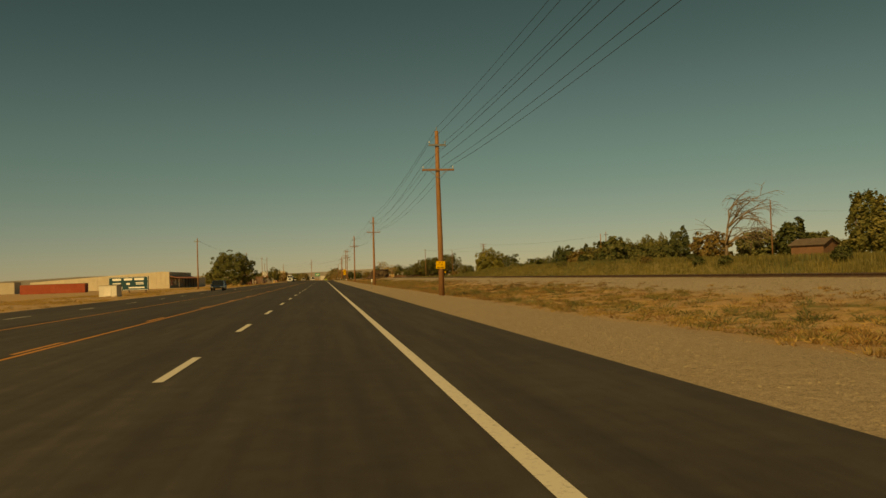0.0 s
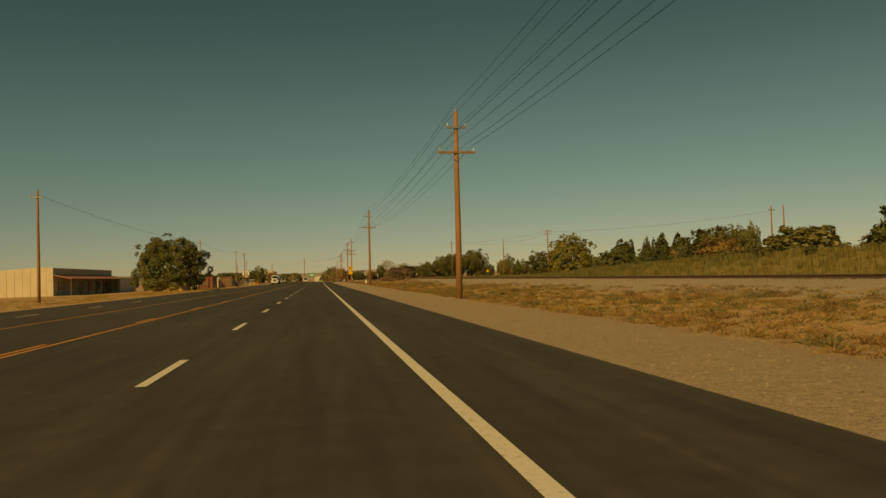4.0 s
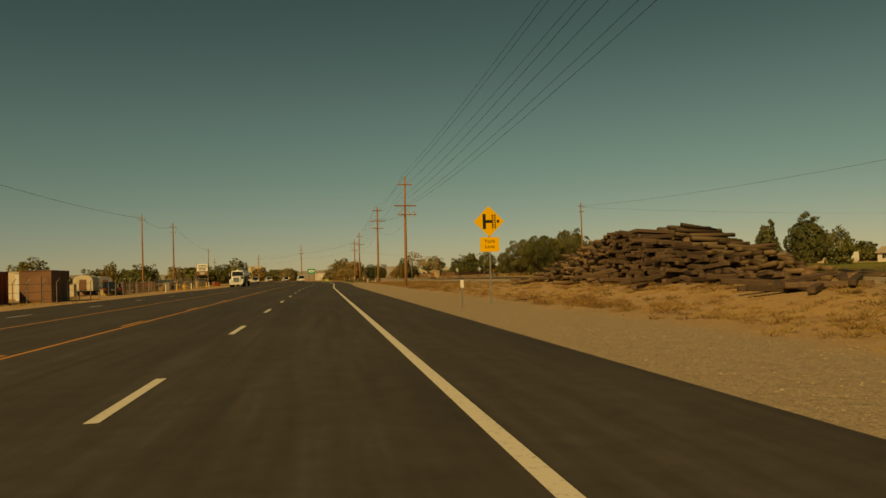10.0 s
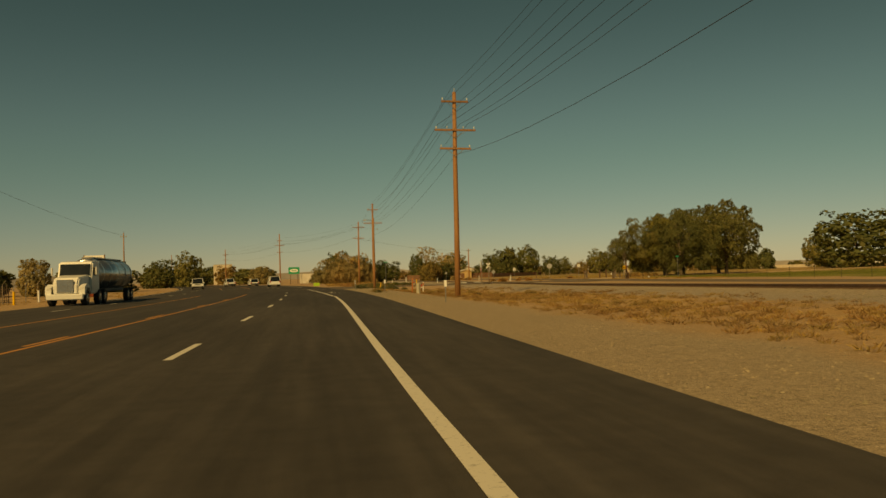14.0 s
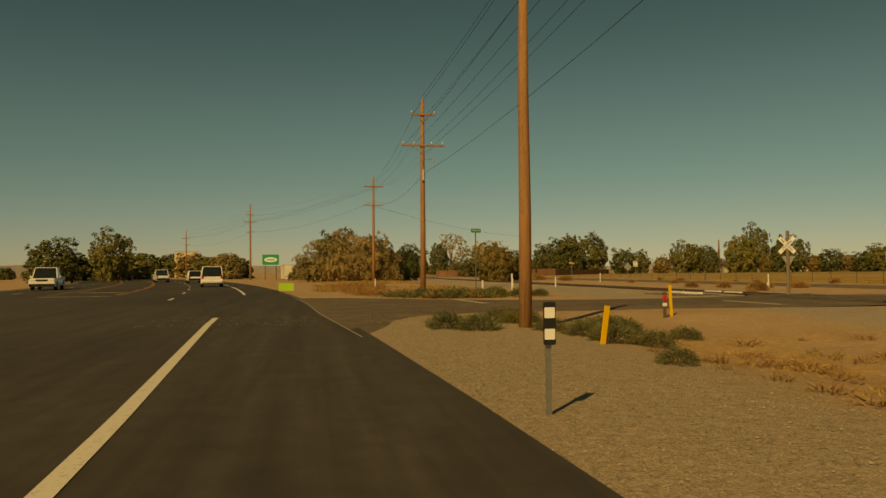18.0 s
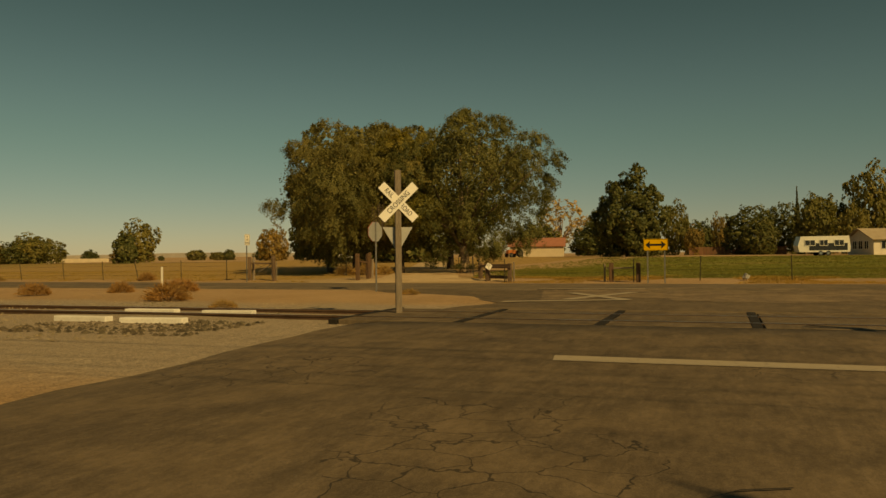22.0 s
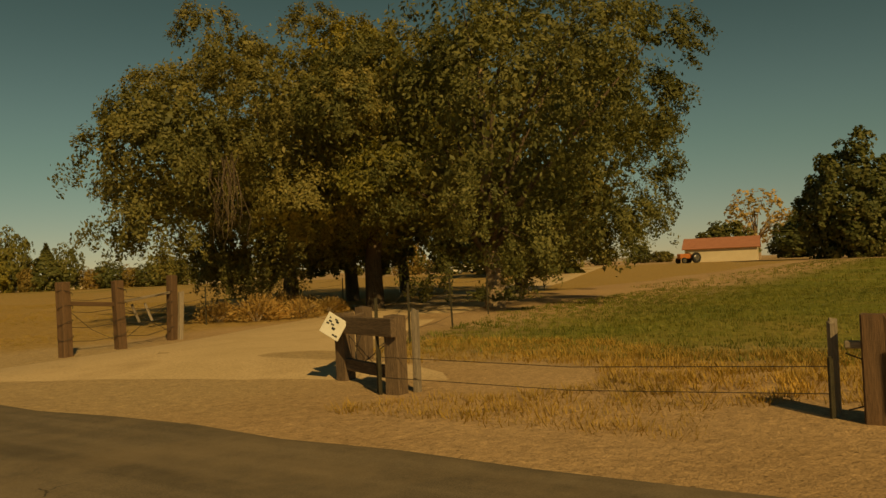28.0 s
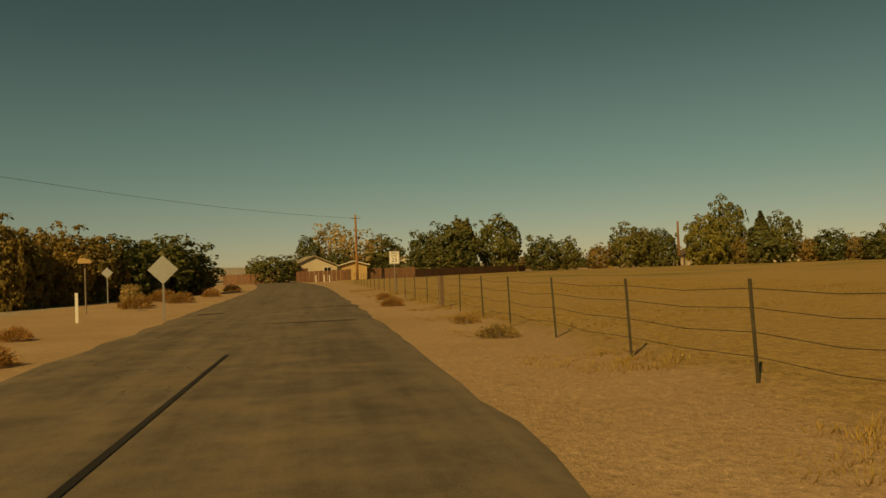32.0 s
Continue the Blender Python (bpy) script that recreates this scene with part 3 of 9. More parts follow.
gx = axis_steps((-4000, -400, 400), (-400, -60, 20), (-60, -19, 4), (-19, 4, 3), (4, 32, 0.7), (32, 70, 1.6), (70, 180, 6), (180, 500, 32), (500, 4000, 350))
gy = axis_steps((-3000, -200, 400), (-200, -40, 20), (-40, 350, 3.0), (350, 470, 1.5), (470, 700, 6), (700, 1200, 50), (1200, 5000, 380))
GX, GY = np.meshgrid(gx, gy)
rough = np.array([[noise.noise((a * 0.21, b * 0.13, 0.0)) for a in gx] for b in gy])
GZ = land(GX, GY) + rough * 0.07 * smooth(GX, 5.5, 9) * (1 - smooth(GX, 28, 40) * 0.3) * (1 - (1 - smooth(np.abs(GY - 418), 5.5, 8)) * (GX < 45)) * (1 - (np.abs(GX - 39.7) < 4.5) * (GY > 340))
n0, n1 = GX.shape
idx = np.arange(n0 * n1).reshape(n0, n1)
quads = np.stack([idx[:-1, :-1], idx[:-1, 1:], idx[1:, 1:], idx[1:, :-1]], -1).reshape(-1, 4)
ground = grid_mesh("ground", np.stack([GX, GY, GZ], -1).reshape(-1, 3), quads, "soil", smooth=True)
tagged(ground, "dry tan dirt verge, stubble field and green pasture", "ground", kind="structure")


def strip(name, us, ys, lift, material, swing=True, parent=None, dz=None):
    """A sheet that spans the offsets us across and ys along, laid on the ground."""
    U, Y = np.meshgrid(us, ys)
    X = U + (bend(Y) if swing else 0)
    Z = np.full(X.shape, 0.0) + lift
    if dz is not None:
        Z = Z + dz(X, Y)
    a, b = X.shape
    i = np.arange(a * b).reshape(a, b)
    f = np.stack([i[:-1, :-1], i[:-1, 1:], i[1:, 1:], i[1:, :-1]], -1).reshape(-1, 4)
    return grid_mesh(name, np.stack([X, Y, Z], -1).reshape(-1, 3), f, material, parent)


hy = np.concatenate([np.arange(-300, 300, 20), np.arange(300, 380, 8), np.arange(380, 760, 8)])
highway = strip("road", [-17.6, -10, -4, 1.4, 4.15], hy, 0.0, "asphalt")
tagged(highway, "dark smooth asphalt five-lane highway", "road", kind="structure")


def hump(x, y):
    return 0.055 * smooth(x, 17, 23) * (1 - smooth(x, 27.5, 33))


def joint(y):
    """Where the highway's asphalt ends and the side lane begins."""
    return float(np.interp(y, (403.6, 409, 413.5, 420, 432.6, 438), (3.88, 3.46, 3.12, 2.82, 1.92, 1.35)))


# the side lane that crosses the tracks: its edges flare out to the highway
def lane_rows():
    rows = []
    for x in np.concatenate([np.arange(3.95, 12, 0.6), np.arange(12, 23, 1.0), [23.28, 23.34], [26.46, 26.52], np.arange(27.0, 38.1, 1.0)]):
        n = float(np.interp(x, (3.5, 6.7, 9.5, 11.3, 15, 25, 30, 33, 36.4, 38), (431, 427.5, 424.4, 422.7, 421.6, 421.8, 420.8, 423, 428, 430)))
        s = float(np.interp(x, (3.9, 4.5, 5.15, 6.0, 8.4, 15, 28.5, 31, 34.5), (403.5, 406.0, 409.0, 411.2, 412.5, 412.6, 411.4, 408.2, 402.3)))
        wob = 0.25 * noise.noise((x * 0.9, 3.0, 0)) + 0.12 * noise.noise((x * 2.6, 9.0, 0))
        rows.append((x, s + wob, n - wob))
    return rows


def side_lane():
    verts, faces = [], []
    k = 11
    for x, s, n in lane_rows():
        for j in range(k):
            yy = s + (n - s) * j / (k - 1)
            xx = joint(yy) if x < 4.2 else max(x, joint(yy))
            dip = 0.14 if 23.3 < x < 26.5 else 0.0
            verts.append((xx, yy, 0.006 + float(hump(x, yy)) - dip - (0.05 if j in (0, k - 1) else 0)))
    m = len(verts) // k
    for i in range(m - 1):
        for j in range(k - 1):
            a = i * k + j
            faces.append((a, a + k, a + k + 1, a + 1))
    return grid_mesh("road", verts, faces, "asphalt_old")


lane = tagged(side_lane(), "cracked brown asphalt side lane over the tracks", "road", kind="structure")


def back_road():
    ys = np.concatenate([np.arange(250, 400, 6), np.arange(400, 500, 1.2), np.arange(500, 600, 6)])
    verts, faces = [], []
    for y in ys:
        sw = 0.0 if y < 500 else (y - 500) ** 2 / 900.0
        l = 36.9 - 0.9 * (1 - smooth(y, 395, 440)) + 0.22 * noise.noise((1.0, y * 0.5, 0)) + 0.1 * noise.noise((1.0, y * 1.9, 0))
        r = 42.55 + 0.02 * max(0.0, min(25.0, y - 436)) + 0.2 * noise.noise((7.0, y * 0.45, 0)) + 0.12 * noise.noise((7.0, y * 1.7, 0))
        for j, u in enumerate((0, 0.04, 0.3, 0.6, 0.96, 1)):
            verts.append((l + (r - l) * u - sw, y, 0.012 - (0.045 if j in (0, 5) else 0) + 0.02 * math.sin(math.pi * u)))
    for i in range(len(ys) - 1):
        for j in range(5):
            a = i * 6 + j
            faces.append((a, a + 1, a + 7, a + 6))
    return grid_mesh("road", verts, faces, "asphalt_lane")


tagged(back_road(), "narrow weathered asphalt farm road with crumbled edges", "road", kind="structure")


def driveway():
    """Pale dirt drive that leaves the farm road and runs between the trees."""
    a, b = np.array([43.0, 428.4]), np.array([150.0, 466.0])
    d = (b - a) / np.linalg.norm(b - a)
    nrm = np.array([-d[1], d[0]])
    verts, faces = [], []
    for i, s in enumerate(np.linspace(0, 110, 80)):
        w = 2.2 + 3.2 * (1 - smooth(s, 0, 5)) + 0.25 * noise.noise((s * 0.5, 2, 2))
        for j, u in enumerate((-1, -0.92, -0.4, 0, 0.4, 0.92, 1)):
            q = a + d * s + nrm * u * w
            verts.append((q[0], q[1], float(land(q[0], q[1])) + (-0.06 if j in (0, 6) or i == 0 else 0.012 + (0.015 if j == 3 else 0))))
    for i in range(79):
        for j in range(6):
            k = i * 7 + j
            faces.append((k, k + 7, k + 8, k + 1))
    return grid_mesh("pavement", verts, faces, "drive_dust")


M["drive_dust"] = stuff_mat("drive_dust", [(0.40, 0.29, 0.18), (0.51, 0.38, 0.245), (0.45, 0.335, 0.21)], 0.5, 0.95, grain=34, vary=0.16, bump_s=0.3, spec=0.1)
tagged(driveway(), "pale dusty dirt driveway between trees", "driveway", kind="structure")

# ---- painted lines ----
lines = thing("road_markings", Matrix(), "worn white and yellow painted lines on the asphalt", "road marking", kind="structure")


def line(us, y0, y1, lift=0.006, material="paint_white", name="line", swing=True):
    n = max(2, int((y1 - y0) / 6) + 1)
    return strip(name, us, np.linspace(y0, y1, n), lift, material, swing, lines)


line([1.33, 1.50], -300, 372)
line([1.42, 1.59], 436, 700)
DASH = [(-20, -190.0), (0, 11.1), (2, 31.3), (6, 73.8), (12, 142.0), (14, 162.0), (16, 183.9), (18, 206.8), (20, 230.8), (22, 254.6), (24, 278.8), (26, 303.5), (28, 329.1), (33, 390.8), (52, 628.0)]
for k in range(-20, 52):
    y0 = float(np.interp(k, [a for a, b in DASH], [b for a, b in DASH]))
    if not 400 < y0 < 424:
        line([-2.34, -2.19], y0, y0 + 3.4, name="lane_dash")
    line([-13.75, -13.62], y0 + 5, y0 + 8, name="lane_dash")
for a, b in ((-300, 392), (440, 700)):
    line([-6.08, -5.96], a, b, material="paint_yellow")
    line([-10.36, -10.24], a, b, material="paint_yellow")
    for k in range(int((b - a) / 12.19)):
        line([-6.32, -6.20], a + 12.19 * k, a + 12.19 * k + 3.05, material="paint_yellow", name="centre_dash")
line([-17.0, -16.88], 380, 700)
line([-10.3, -6.2], 437.0, 437.3)
line([-9.6, -6.4], 447, 447.5)


def flat(name, pts, material, z=0.011, parent=lines):
    bm = bmesh.new()
    bm.faces.new([bm.verts.new((*q, z)) for q in pts])
    bmesh.ops.recalc_face_normals(bm, faces=bm.faces)
    if bm.faces[:][0].normal.z < 0:
        bmesh.ops.reverse_faces(bm, faces=bm.faces[:])
    return part(name, bm, material, parent)


# the edge line swings out of the lane ahead of the turn
bm = bmesh.new()
prev = None
for y in np.arange(372, 412.1, 1.0):
    c = float(np.interp(y, (372, 384, 395.5, 409, 412), (2.06, 1.62, 1.06, 0.24, 0.1)))
    cur = [bm.verts.new((c - 0.085, y, 0.007)), bm.verts.new((c + 0.085, y, 0.007))]
    if prev:
        bm.faces.new((prev[0], prev[1], cur[1], cur[0]))
    prev = cur
part("line", bm, "paint_white", lines)
flat("stop_bar", [(9.32, 423.9), (9.68, 423.8), (10.02, 418.65), (9.62, 418.75)], "paint_worn", 0.0095)
flat("stop_bar", [(19.05, 417.1), (19.7, 417.2), (19.75, 413.2), (19.1, 413.2)], "paint_worn", 0.027)


def ring(bm, c, r0, r1, z, seg=24, squash=1.0):
    vs = [[bm.verts.new((c[0] + r * math.cos(6.28319 * k / seg), c[1] + r * math.sin(6.28319 * k / seg) * squash, z)) for k in range(seg)] for r in (r0, r1)]
    for k in range(seg):
        bm.faces.new((vs[0][k], vs[1][k], vs[1][(k + 1) % seg], vs[0][(k + 1) % seg]))


def bar(bm, a, b, w, z):
    a, b = Vector((*a, z)), Vector((*b, z))
    n = (b - a).cross(Vector((0, 0, 1))).normalized() * w / 2
    bm.faces.new([bm.verts.new(q) for q in (a - n, a + n, b + n, b - n)])


# bicycle and arrow in the shoulder lane
bm = bmesh.new()
bx, by = 2.36, 383.7
for s in (-0.34, 0.34):
    ring(bm, (bx + s, by), 0.2, 0.27, 0.009, squash=1.9)
for a, b in (((bx - 0.34, by), (bx - 0.1, by + 0.7)), ((bx - 0.1, by + 0.7), (bx + 0.3, by + 0.6)), ((bx + 0.3, by + 0.6), (bx + 0.34, by)), ((bx, by), (bx - 0.15, by + 1.0)), ((bx, by), (bx + 0.3, by + 0.6)), ((bx - 0.05, by + 1.0), (bx + 0.25, by + 1.35))):
    bar(bm, a, b, 0.09, 0.009)
ring(bm, (bx + 0.05, by + 1.55), 0.0, 0.14, 0.009, 16, 1.6)
part("bicycle_symbol", bm, "paint_white", lines)
bm = bmesh.new()
bar(bm, (bx, by + 4.0), (bx, by + 4.9), 0.2, 0.009)
bm.faces.new([bm.verts.new(q) for q in ((bx - 0.42, by + 4.9, 0.009), (bx + 0.3, by + 4.9, 0.009), (bx - 0.1, by + 5.8, 0.009))])
part("arrow", bm, "paint_white", lines)

# older gravelly surface left between the lane and the farm road
bm = bmesh.new()
far_edge = [(36.1, 421.0), (37.3, 417.6), (38.6, 416.6), (38.4, 414.4), (37.8, 411.9), (35.9, 408.6)]
near_edge = [(30.1, 419.7), (32.5, 418.0), (32.0, 416.5), (30.9, 416.4), (30.1, 413.5), (34.0, 409.5)]
prng = random.Random(12)
rows_ = []
for k in range(31):
    u = k / 30 * 5
    i0 = min(4, int(u))
    q = [tuple(p[i0][c] + (p[i0 + 1][c] - p[i0][c]) * (u - i0) + prng.uniform(-0.08, 0.08) for c in (0, 1)) for p in (near_edge, far_edge)]
    rows_.append([bm.verts.new((q[0][0] + (q[1][0] - q[0][0]) * v / 6, q[0][1] + (q[1][1] - q[0][1]) * v / 6, 0.0105 + float(hump(q[0][0] + (q[1][0] - q[0][0]) * v / 6, 0)) + 0.03 * (v == 6))) for v in range(7)])
for a, b in zip(rows_, rows_[1:]):
    for k in range(6):
        bm.faces.new((a[k], a[k + 1], b[k + 1], b[k]))
bmesh.ops.recalc_face_normals(bm, faces=bm.faces)
if bm.faces[:][0].normal.z < 0:
    bmesh.ops.reverse_faces(bm, faces=bm.faces[:])
part("road_patch", bm, "asphalt_patch", lane, "older brown gravelly asphalt")
# crossing symbol on the side lane: an X between two bars, faded
bm = bmesh.new()
bar(bm, (31.1, 419.25), (35.1, 417.85), 0.36, 0.0255)
bar(bm, (34.7, 419.75), (31.2, 417.6), 0.36, 0.0258)
part("crossing_symbol", bm, "paint_worn", lines)
flat("cross_bar", [(29.4, 420.6), (29.8, 420.6), (31.05, 417.5), (30.65, 417.5)], "paint_worn", 0.048)
flat("cross_bar", [(36.75, 421.3), (37.1, 421.3), (37.75, 417.7), (37.4, 417.7)], "paint_worn", 0.036)

# tar strips and joints
flat("tar_seam", [(39.2, 436), (39.3, 436), (39.84, 454.5), (39.78, 454.5)], "tar", 0.038)
for yy, w in ((462.0, 2.2), (470.5, 3.0)):
    flat("tar_seam", [(40.2, yy), (40.2 + w, yy + 0.15), (40.2 + w, yy + 0.3), (40.2, yy + 0.18)], "tar", 0.034)
bm = bmesh.new()
prev = None
for y in np.arange(404, 439, 1.0):
    c = joint(y) + 0.05 * noise.noise((y, 0, 0))
    cur = [bm.verts.new((c - 0.018, y, 0.012)), bm.verts.new((c + 0.018, y, 0.012))]
    if prev:
        bm.faces.new((prev[0], prev[1], cur[1], cur[0]))
    prev = cur
part("pavement_joint", bm, "concrete", lines)
crng = random.Random(5)
for k in range(9):
    x, y = crng.uniform(6, 13), crng.uniform(412.5, 422)
    bm = bmesh.new()
    ang = crng.uniform(-0.5, 0.5)
    for i in range(16):
        ang += crng.uniform(-0.7, 0.7)
        nx, ny = x + 0.3 * math.cos(ang), min(422.5, max(412.3, y + 0.3 * math.sin(ang)))
        bar(bm, (x, y), (nx, ny), 0.007 + 0.011 * crng.random(), 0.0125 + 0.0004 * i)
        x, y = nx, ny
    part("tar_seam", bm, "tar", lines)

# ---- railway ----
RX = 24.9
railway = thing("railway_track", Matrix(), "single rusty railway track on grey ballast", "railway track", kind="structure")
prof = [(-0.07, 0.0), (0.07, 0.0), (0.07, 0.02), (0.012, 0.035), (0.012, 0.105), (0.035, 0.115), (0.035, 0.148), (-0.035, 0.148), (-0.035, 0.115), (-0.012, 0.105), (-0.012, 0.035), (-0.07, 0.02)]
for side in (-0.7525, 0.7525):
    ys = [-250, 265, 395, 900]
    bm = bmesh.new()
    rings_ = [[bm.verts.new((RX + side + u, y, float(rail_top_z(y)) - 0.15 + v)) for u, v in prof] for y in ys]
    for a, b in zip(rings_, rings_[1:]):
        for k in range(len(prof)):
            bm.faces.new((a[k], b[k], b[(k + 1) % len(prof)], a[(k + 1) % len(prof)]))
    bmesh.ops.recalc_face_normals(bm, faces=bm.faces)
    part("rail", bm, "rail_steel", railway, "rust-brown steel rail")
    strip("rail_head", [RX + side - 0.03, RX + side + 0.03], ys, 0.0005, "rail_top", False, railway, lambda X, Y: rail_top_z(Y))
bm = bmesh.new()
box(bm, (0, 0, 0), (2.55, 0.23, 0.16), None, 0.015)
tie_me = bpy.data.meshes.new("sleeper")
bm.to_mesh(tie_me)
bm.free()
tie_me.materials.append(M["tie_wood"])
rng = random.Random(3)
for k in range(150):
    y = 372 + 0.53 * k
    if 412.3 < y < 423.2:
        continue
    o = new("sleeper", tie_me)
    o.parent = railway
    o.matrix_basis = pose(RX + rng.uniform(-0.04, 0.04), y, float(rail_top_z(y)) - 0.222, 0, 0, rng.uniform(-1.5, 1.5))
bm = bmesh.new()
for k in range(700):
    y = 371.4 - 0.54 * k
    box(bm, (RX, y, float(rail_top_z(y)) - 0.222), (2.55, 0.23, 0.16))
tagged(part("sleepers", bm, "tie_wood", railway), kind="stuff")
# crossing panels
for k in range(4):
    y0 = 412.12 + 2.52 * k
    for x0, x1, nm in ((RX - 0.66, RX + 0.66, "gauge_panel"), (RX - 1.55, RX - 0.85, "field_panel"), (RX + 0.85, RX + 1.55, "field_panel")):
        bm = bmesh.new()
        box(bm, ((x0 + x1) / 2, y0 + 1.29, -0.028), (x1 - x0, 2.33, 0.18), None, 0.012)
        part(nm, bm, "asphalt_old", railway)
    bm = bmesh.new()
    box(bm, (RX + 0.1, y0 + 2.56, -0.04), (3.4, 0.16, 0.21))
    part("joint_plate", bm, "tar", railway, "dark rubber joint plate")
# timber baulks lying along the rail by the crossing
for i, (dx, y, ln) in enumerate(((-2.4, 427.5, 1.35), (-0.35, 427.5, 1.35), (-2.45, 425.7, 1.4), (-0.4, 425.4, 1.2))):
    bm = bmesh.new()
    box(bm, (0, 0, 0.06), (0.22, ln, 0.12), None, 0.015)
    o = part("timber_baulk", bm, "white_paint")
    o.matrix_world = pose(RX + dx, y, float(land(RX + dx, y)) + 0.02, 0, 0, 3 * i)
    tagged(o, "white-painted timber baulk lying beside the rail", "timber", "baulks by the rail")


# ---- scattered stones and grass ----
def scatter(name, template, spots, material, label, category, lift=0.0, parent=None):
    """One mesh of many small copies. spots: x, y, z, turn, scale."""
    tv, tf = template
    tv, tf, spots = np.asarray(tv, float), np.asarray(tf), np.asarray(spots, float)
    c, s = np.cos(spots[:, 3]), np.sin(spots[:, 3])
    k = spots[:, 4]
    V = np.empty((len(spots), len(tv), 3))
    V[:, :, 0] = (tv[None, :, 0] * c[:, None] - tv[None, :, 1] * s[:, None]) * k[:, None] + spots[:, None, 0]
    V[:, :, 1] = (tv[None, :, 0] * s[:, None] + tv[None, :, 1] * c[:, None]) * k[:, None] + spots[:, None, 1]
    V[:, :, 2] = tv[None, :, 2] * k[:, None] + spots[:, None, 2] + lift
    F = tf[None] + (np.arange(len(spots)) * len(tv))[:, None, None]
    ob = grid_mesh(name, V.reshape(-1, 3), F.reshape(-1, tf.shape[1]), material, parent)
    return tagged(ob, label, category, kind="stuff")


def tuft(n, h, spread, width, seed, lean=0.5):
    r = np.random.default_rng(seed)
    v, f = [], []
    for i in range(n):
        a, rad = r.uniform(0, 6.28), spread * r.uniform(0, 1) ** 0.5 * 0.5
        bx_, by_ = rad * math.cos(a), rad * math.sin(a)
        hh = h * r.uniform(0.5, 1.1)
        d = a + r.uniform(-0.8, 0.8)
        tip = (bx_ + lean * hh * r.uniform(0.2, 1) * math.cos(d), by_ + lean * hh * r.uniform(0.2, 1) * math.sin(d), hh)
        px_, py_ = -math.sin(d) * width / 2, math.cos(d) * width / 2
        b = len(v)
        v += [(bx_ - px_, by_ - py_, -0.02), (bx_ + px_, by_ + py_, -0.02), tip]
        f.append((b, b + 1, b + 2))
    return v, f


def spots(n, x0, x1, y0, y1, seed, s0=0.7, s1=1.3, keep=None, patch=None):
    r = np.random.default_rng(seed)
    x, y = r.uniform(x0, x1, n), r.uniform(y0, y1, n)
    ok = np.ones(n, bool)
    if patch:
        sc, lim = patch
        ok &= np.array([noise.noise((a * sc, b * sc, seed * 0.7)) > lim for a, b in zip(x, y)])
    if keep is not None:
        ok &= keep(x, y)
    x, y = x[ok], y[ok]
    return np.stack([x, y, land(x, y), r.uniform(0, 6.28, len(x)), r.uniform(s0, s1, len(x))], -1)


stone = ([(0.5, 0, 0.02), (0.1, 0.45, 0.0), (-0.45, 0.2, 0.03), (-0.3, -0.4, 0.0), (0.25, -0.42, 0.02), (0.05, 0.02, 0.38), (0, 0, -0.2)],
         [(0, 1, 5), (1, 2, 5), (2, 3, 5), (3, 4, 5), (4, 0, 5)])
not_lane = lambda x, y: (y < 411) | (y > 424.5)
M["ballast_dark"] = leaf_mat("ballast_dark", [(0.07, 0.055, 0.042), (0.14, 0.11, 0.085), (0.22, 0.175, 0.135)], 0.0)
M["pebble"] = leaf_mat("pebble", [(0.20, 0.16, 0.12), (0.32, 0.26, 0.19), (0.42, 0.35, 0.27)], 0.0)
scatter("ballast_stones", stone, spots(16000, 19.5, 28.6, 340, 470, 11, 0.035, 0.09, keep=lambda x, y: not_lane(x, y) & (np.abs(x - RX) > 0.0)), "pebble", "grey-brown ballast stones along the track", "gravel", 0.01)
scatter("shoulder_gravel", stone, spots(15000, 4.4, 9.5, 360, 412, 12, 0.015, 0.045), "pebble", "loose gravel beside the highway", "gravel", 0.005)
scatter("shoulder_gravel", stone, spots(22000, 4.5, 8.8, 0, 360, 13, 0.02, 0.06), "pebble", "loose gravel beside the highway", "gravel", 0.005)
scatter("ballast_stones", stone, spots(15000, 16.2, 23.6, 20, 340, 15, 0.05, 0.12), "pebble", "grey-brown ballast stones below the track", "gravel", 0.01)
scatter("ballast_heap", stone, spots(900, 25.3, 28.4, 409.0, 412.2, 16, 0.06, 0.13), "ballast_dark", "dark angular ballast stones heaped by the crossing", "gravel", 0.01)
scatter("ballast_heap", stone, spots(700, 20.6, 23.2, 423.6, 428.0, 17, 0.06, 0.15), "ballast_dark", "dark angular ballast stones heaped by the crossing", "gravel", 0.01)
scatter("road_gravel", stone, spots(700, -1.5, 6.5, 408, 412.5, 14, 0.012, 0.035), "pebble", "loose gravel spilled on the asphalt", "gravel", 0.04)

dry_tuft = tuft(14, 0.16, 0.6, 0.024, 1, 1.3)
low_tuft = tuft(7, 0.11, 0.34, 0.034, 2, 0.8)
bank_tuft = tuft(9, 0.55, 0.7, 0.06, 3, 0.5)
def mound(n, h, r, blade, seed):
    """A low rounded weed: fine short stems over a flat dome."""
    q = np.random.default_rng(seed)
    a, el = q.uniform(0, 6.283, n), np.arccos(q.uniform(0.05, 1, n))
    k = q.uniform(0.45, 1.0, n) * (1 + 0.25 * np.sin(2 * a + seed) + 0.15 * np.sin(5 * a))
    tip = np.stack([np.cos(a) * np.sin(el) * r * k, np.sin(a) * np.sin(el) * r * k, np.cos(el) * h * k + 0.015], -1)
    root = tip * q.uniform(0.45, 0.8, (n, 1)) + q.normal(size=(n, 3)) * 0.06 * r
    root[:, 2] = np.maximum(root[:, 2] - 0.03, -0.02)
    w = np.cross(tip - root, q.normal(size=(n, 3)))
    w *= blade / (np.linalg.norm(w, axis=1)[:, None] + 1e-9)
    return np.stack([root - w, root + w, tip], 1).reshape(-1, 3), np.arange(3 * n).reshape(-1, 3)


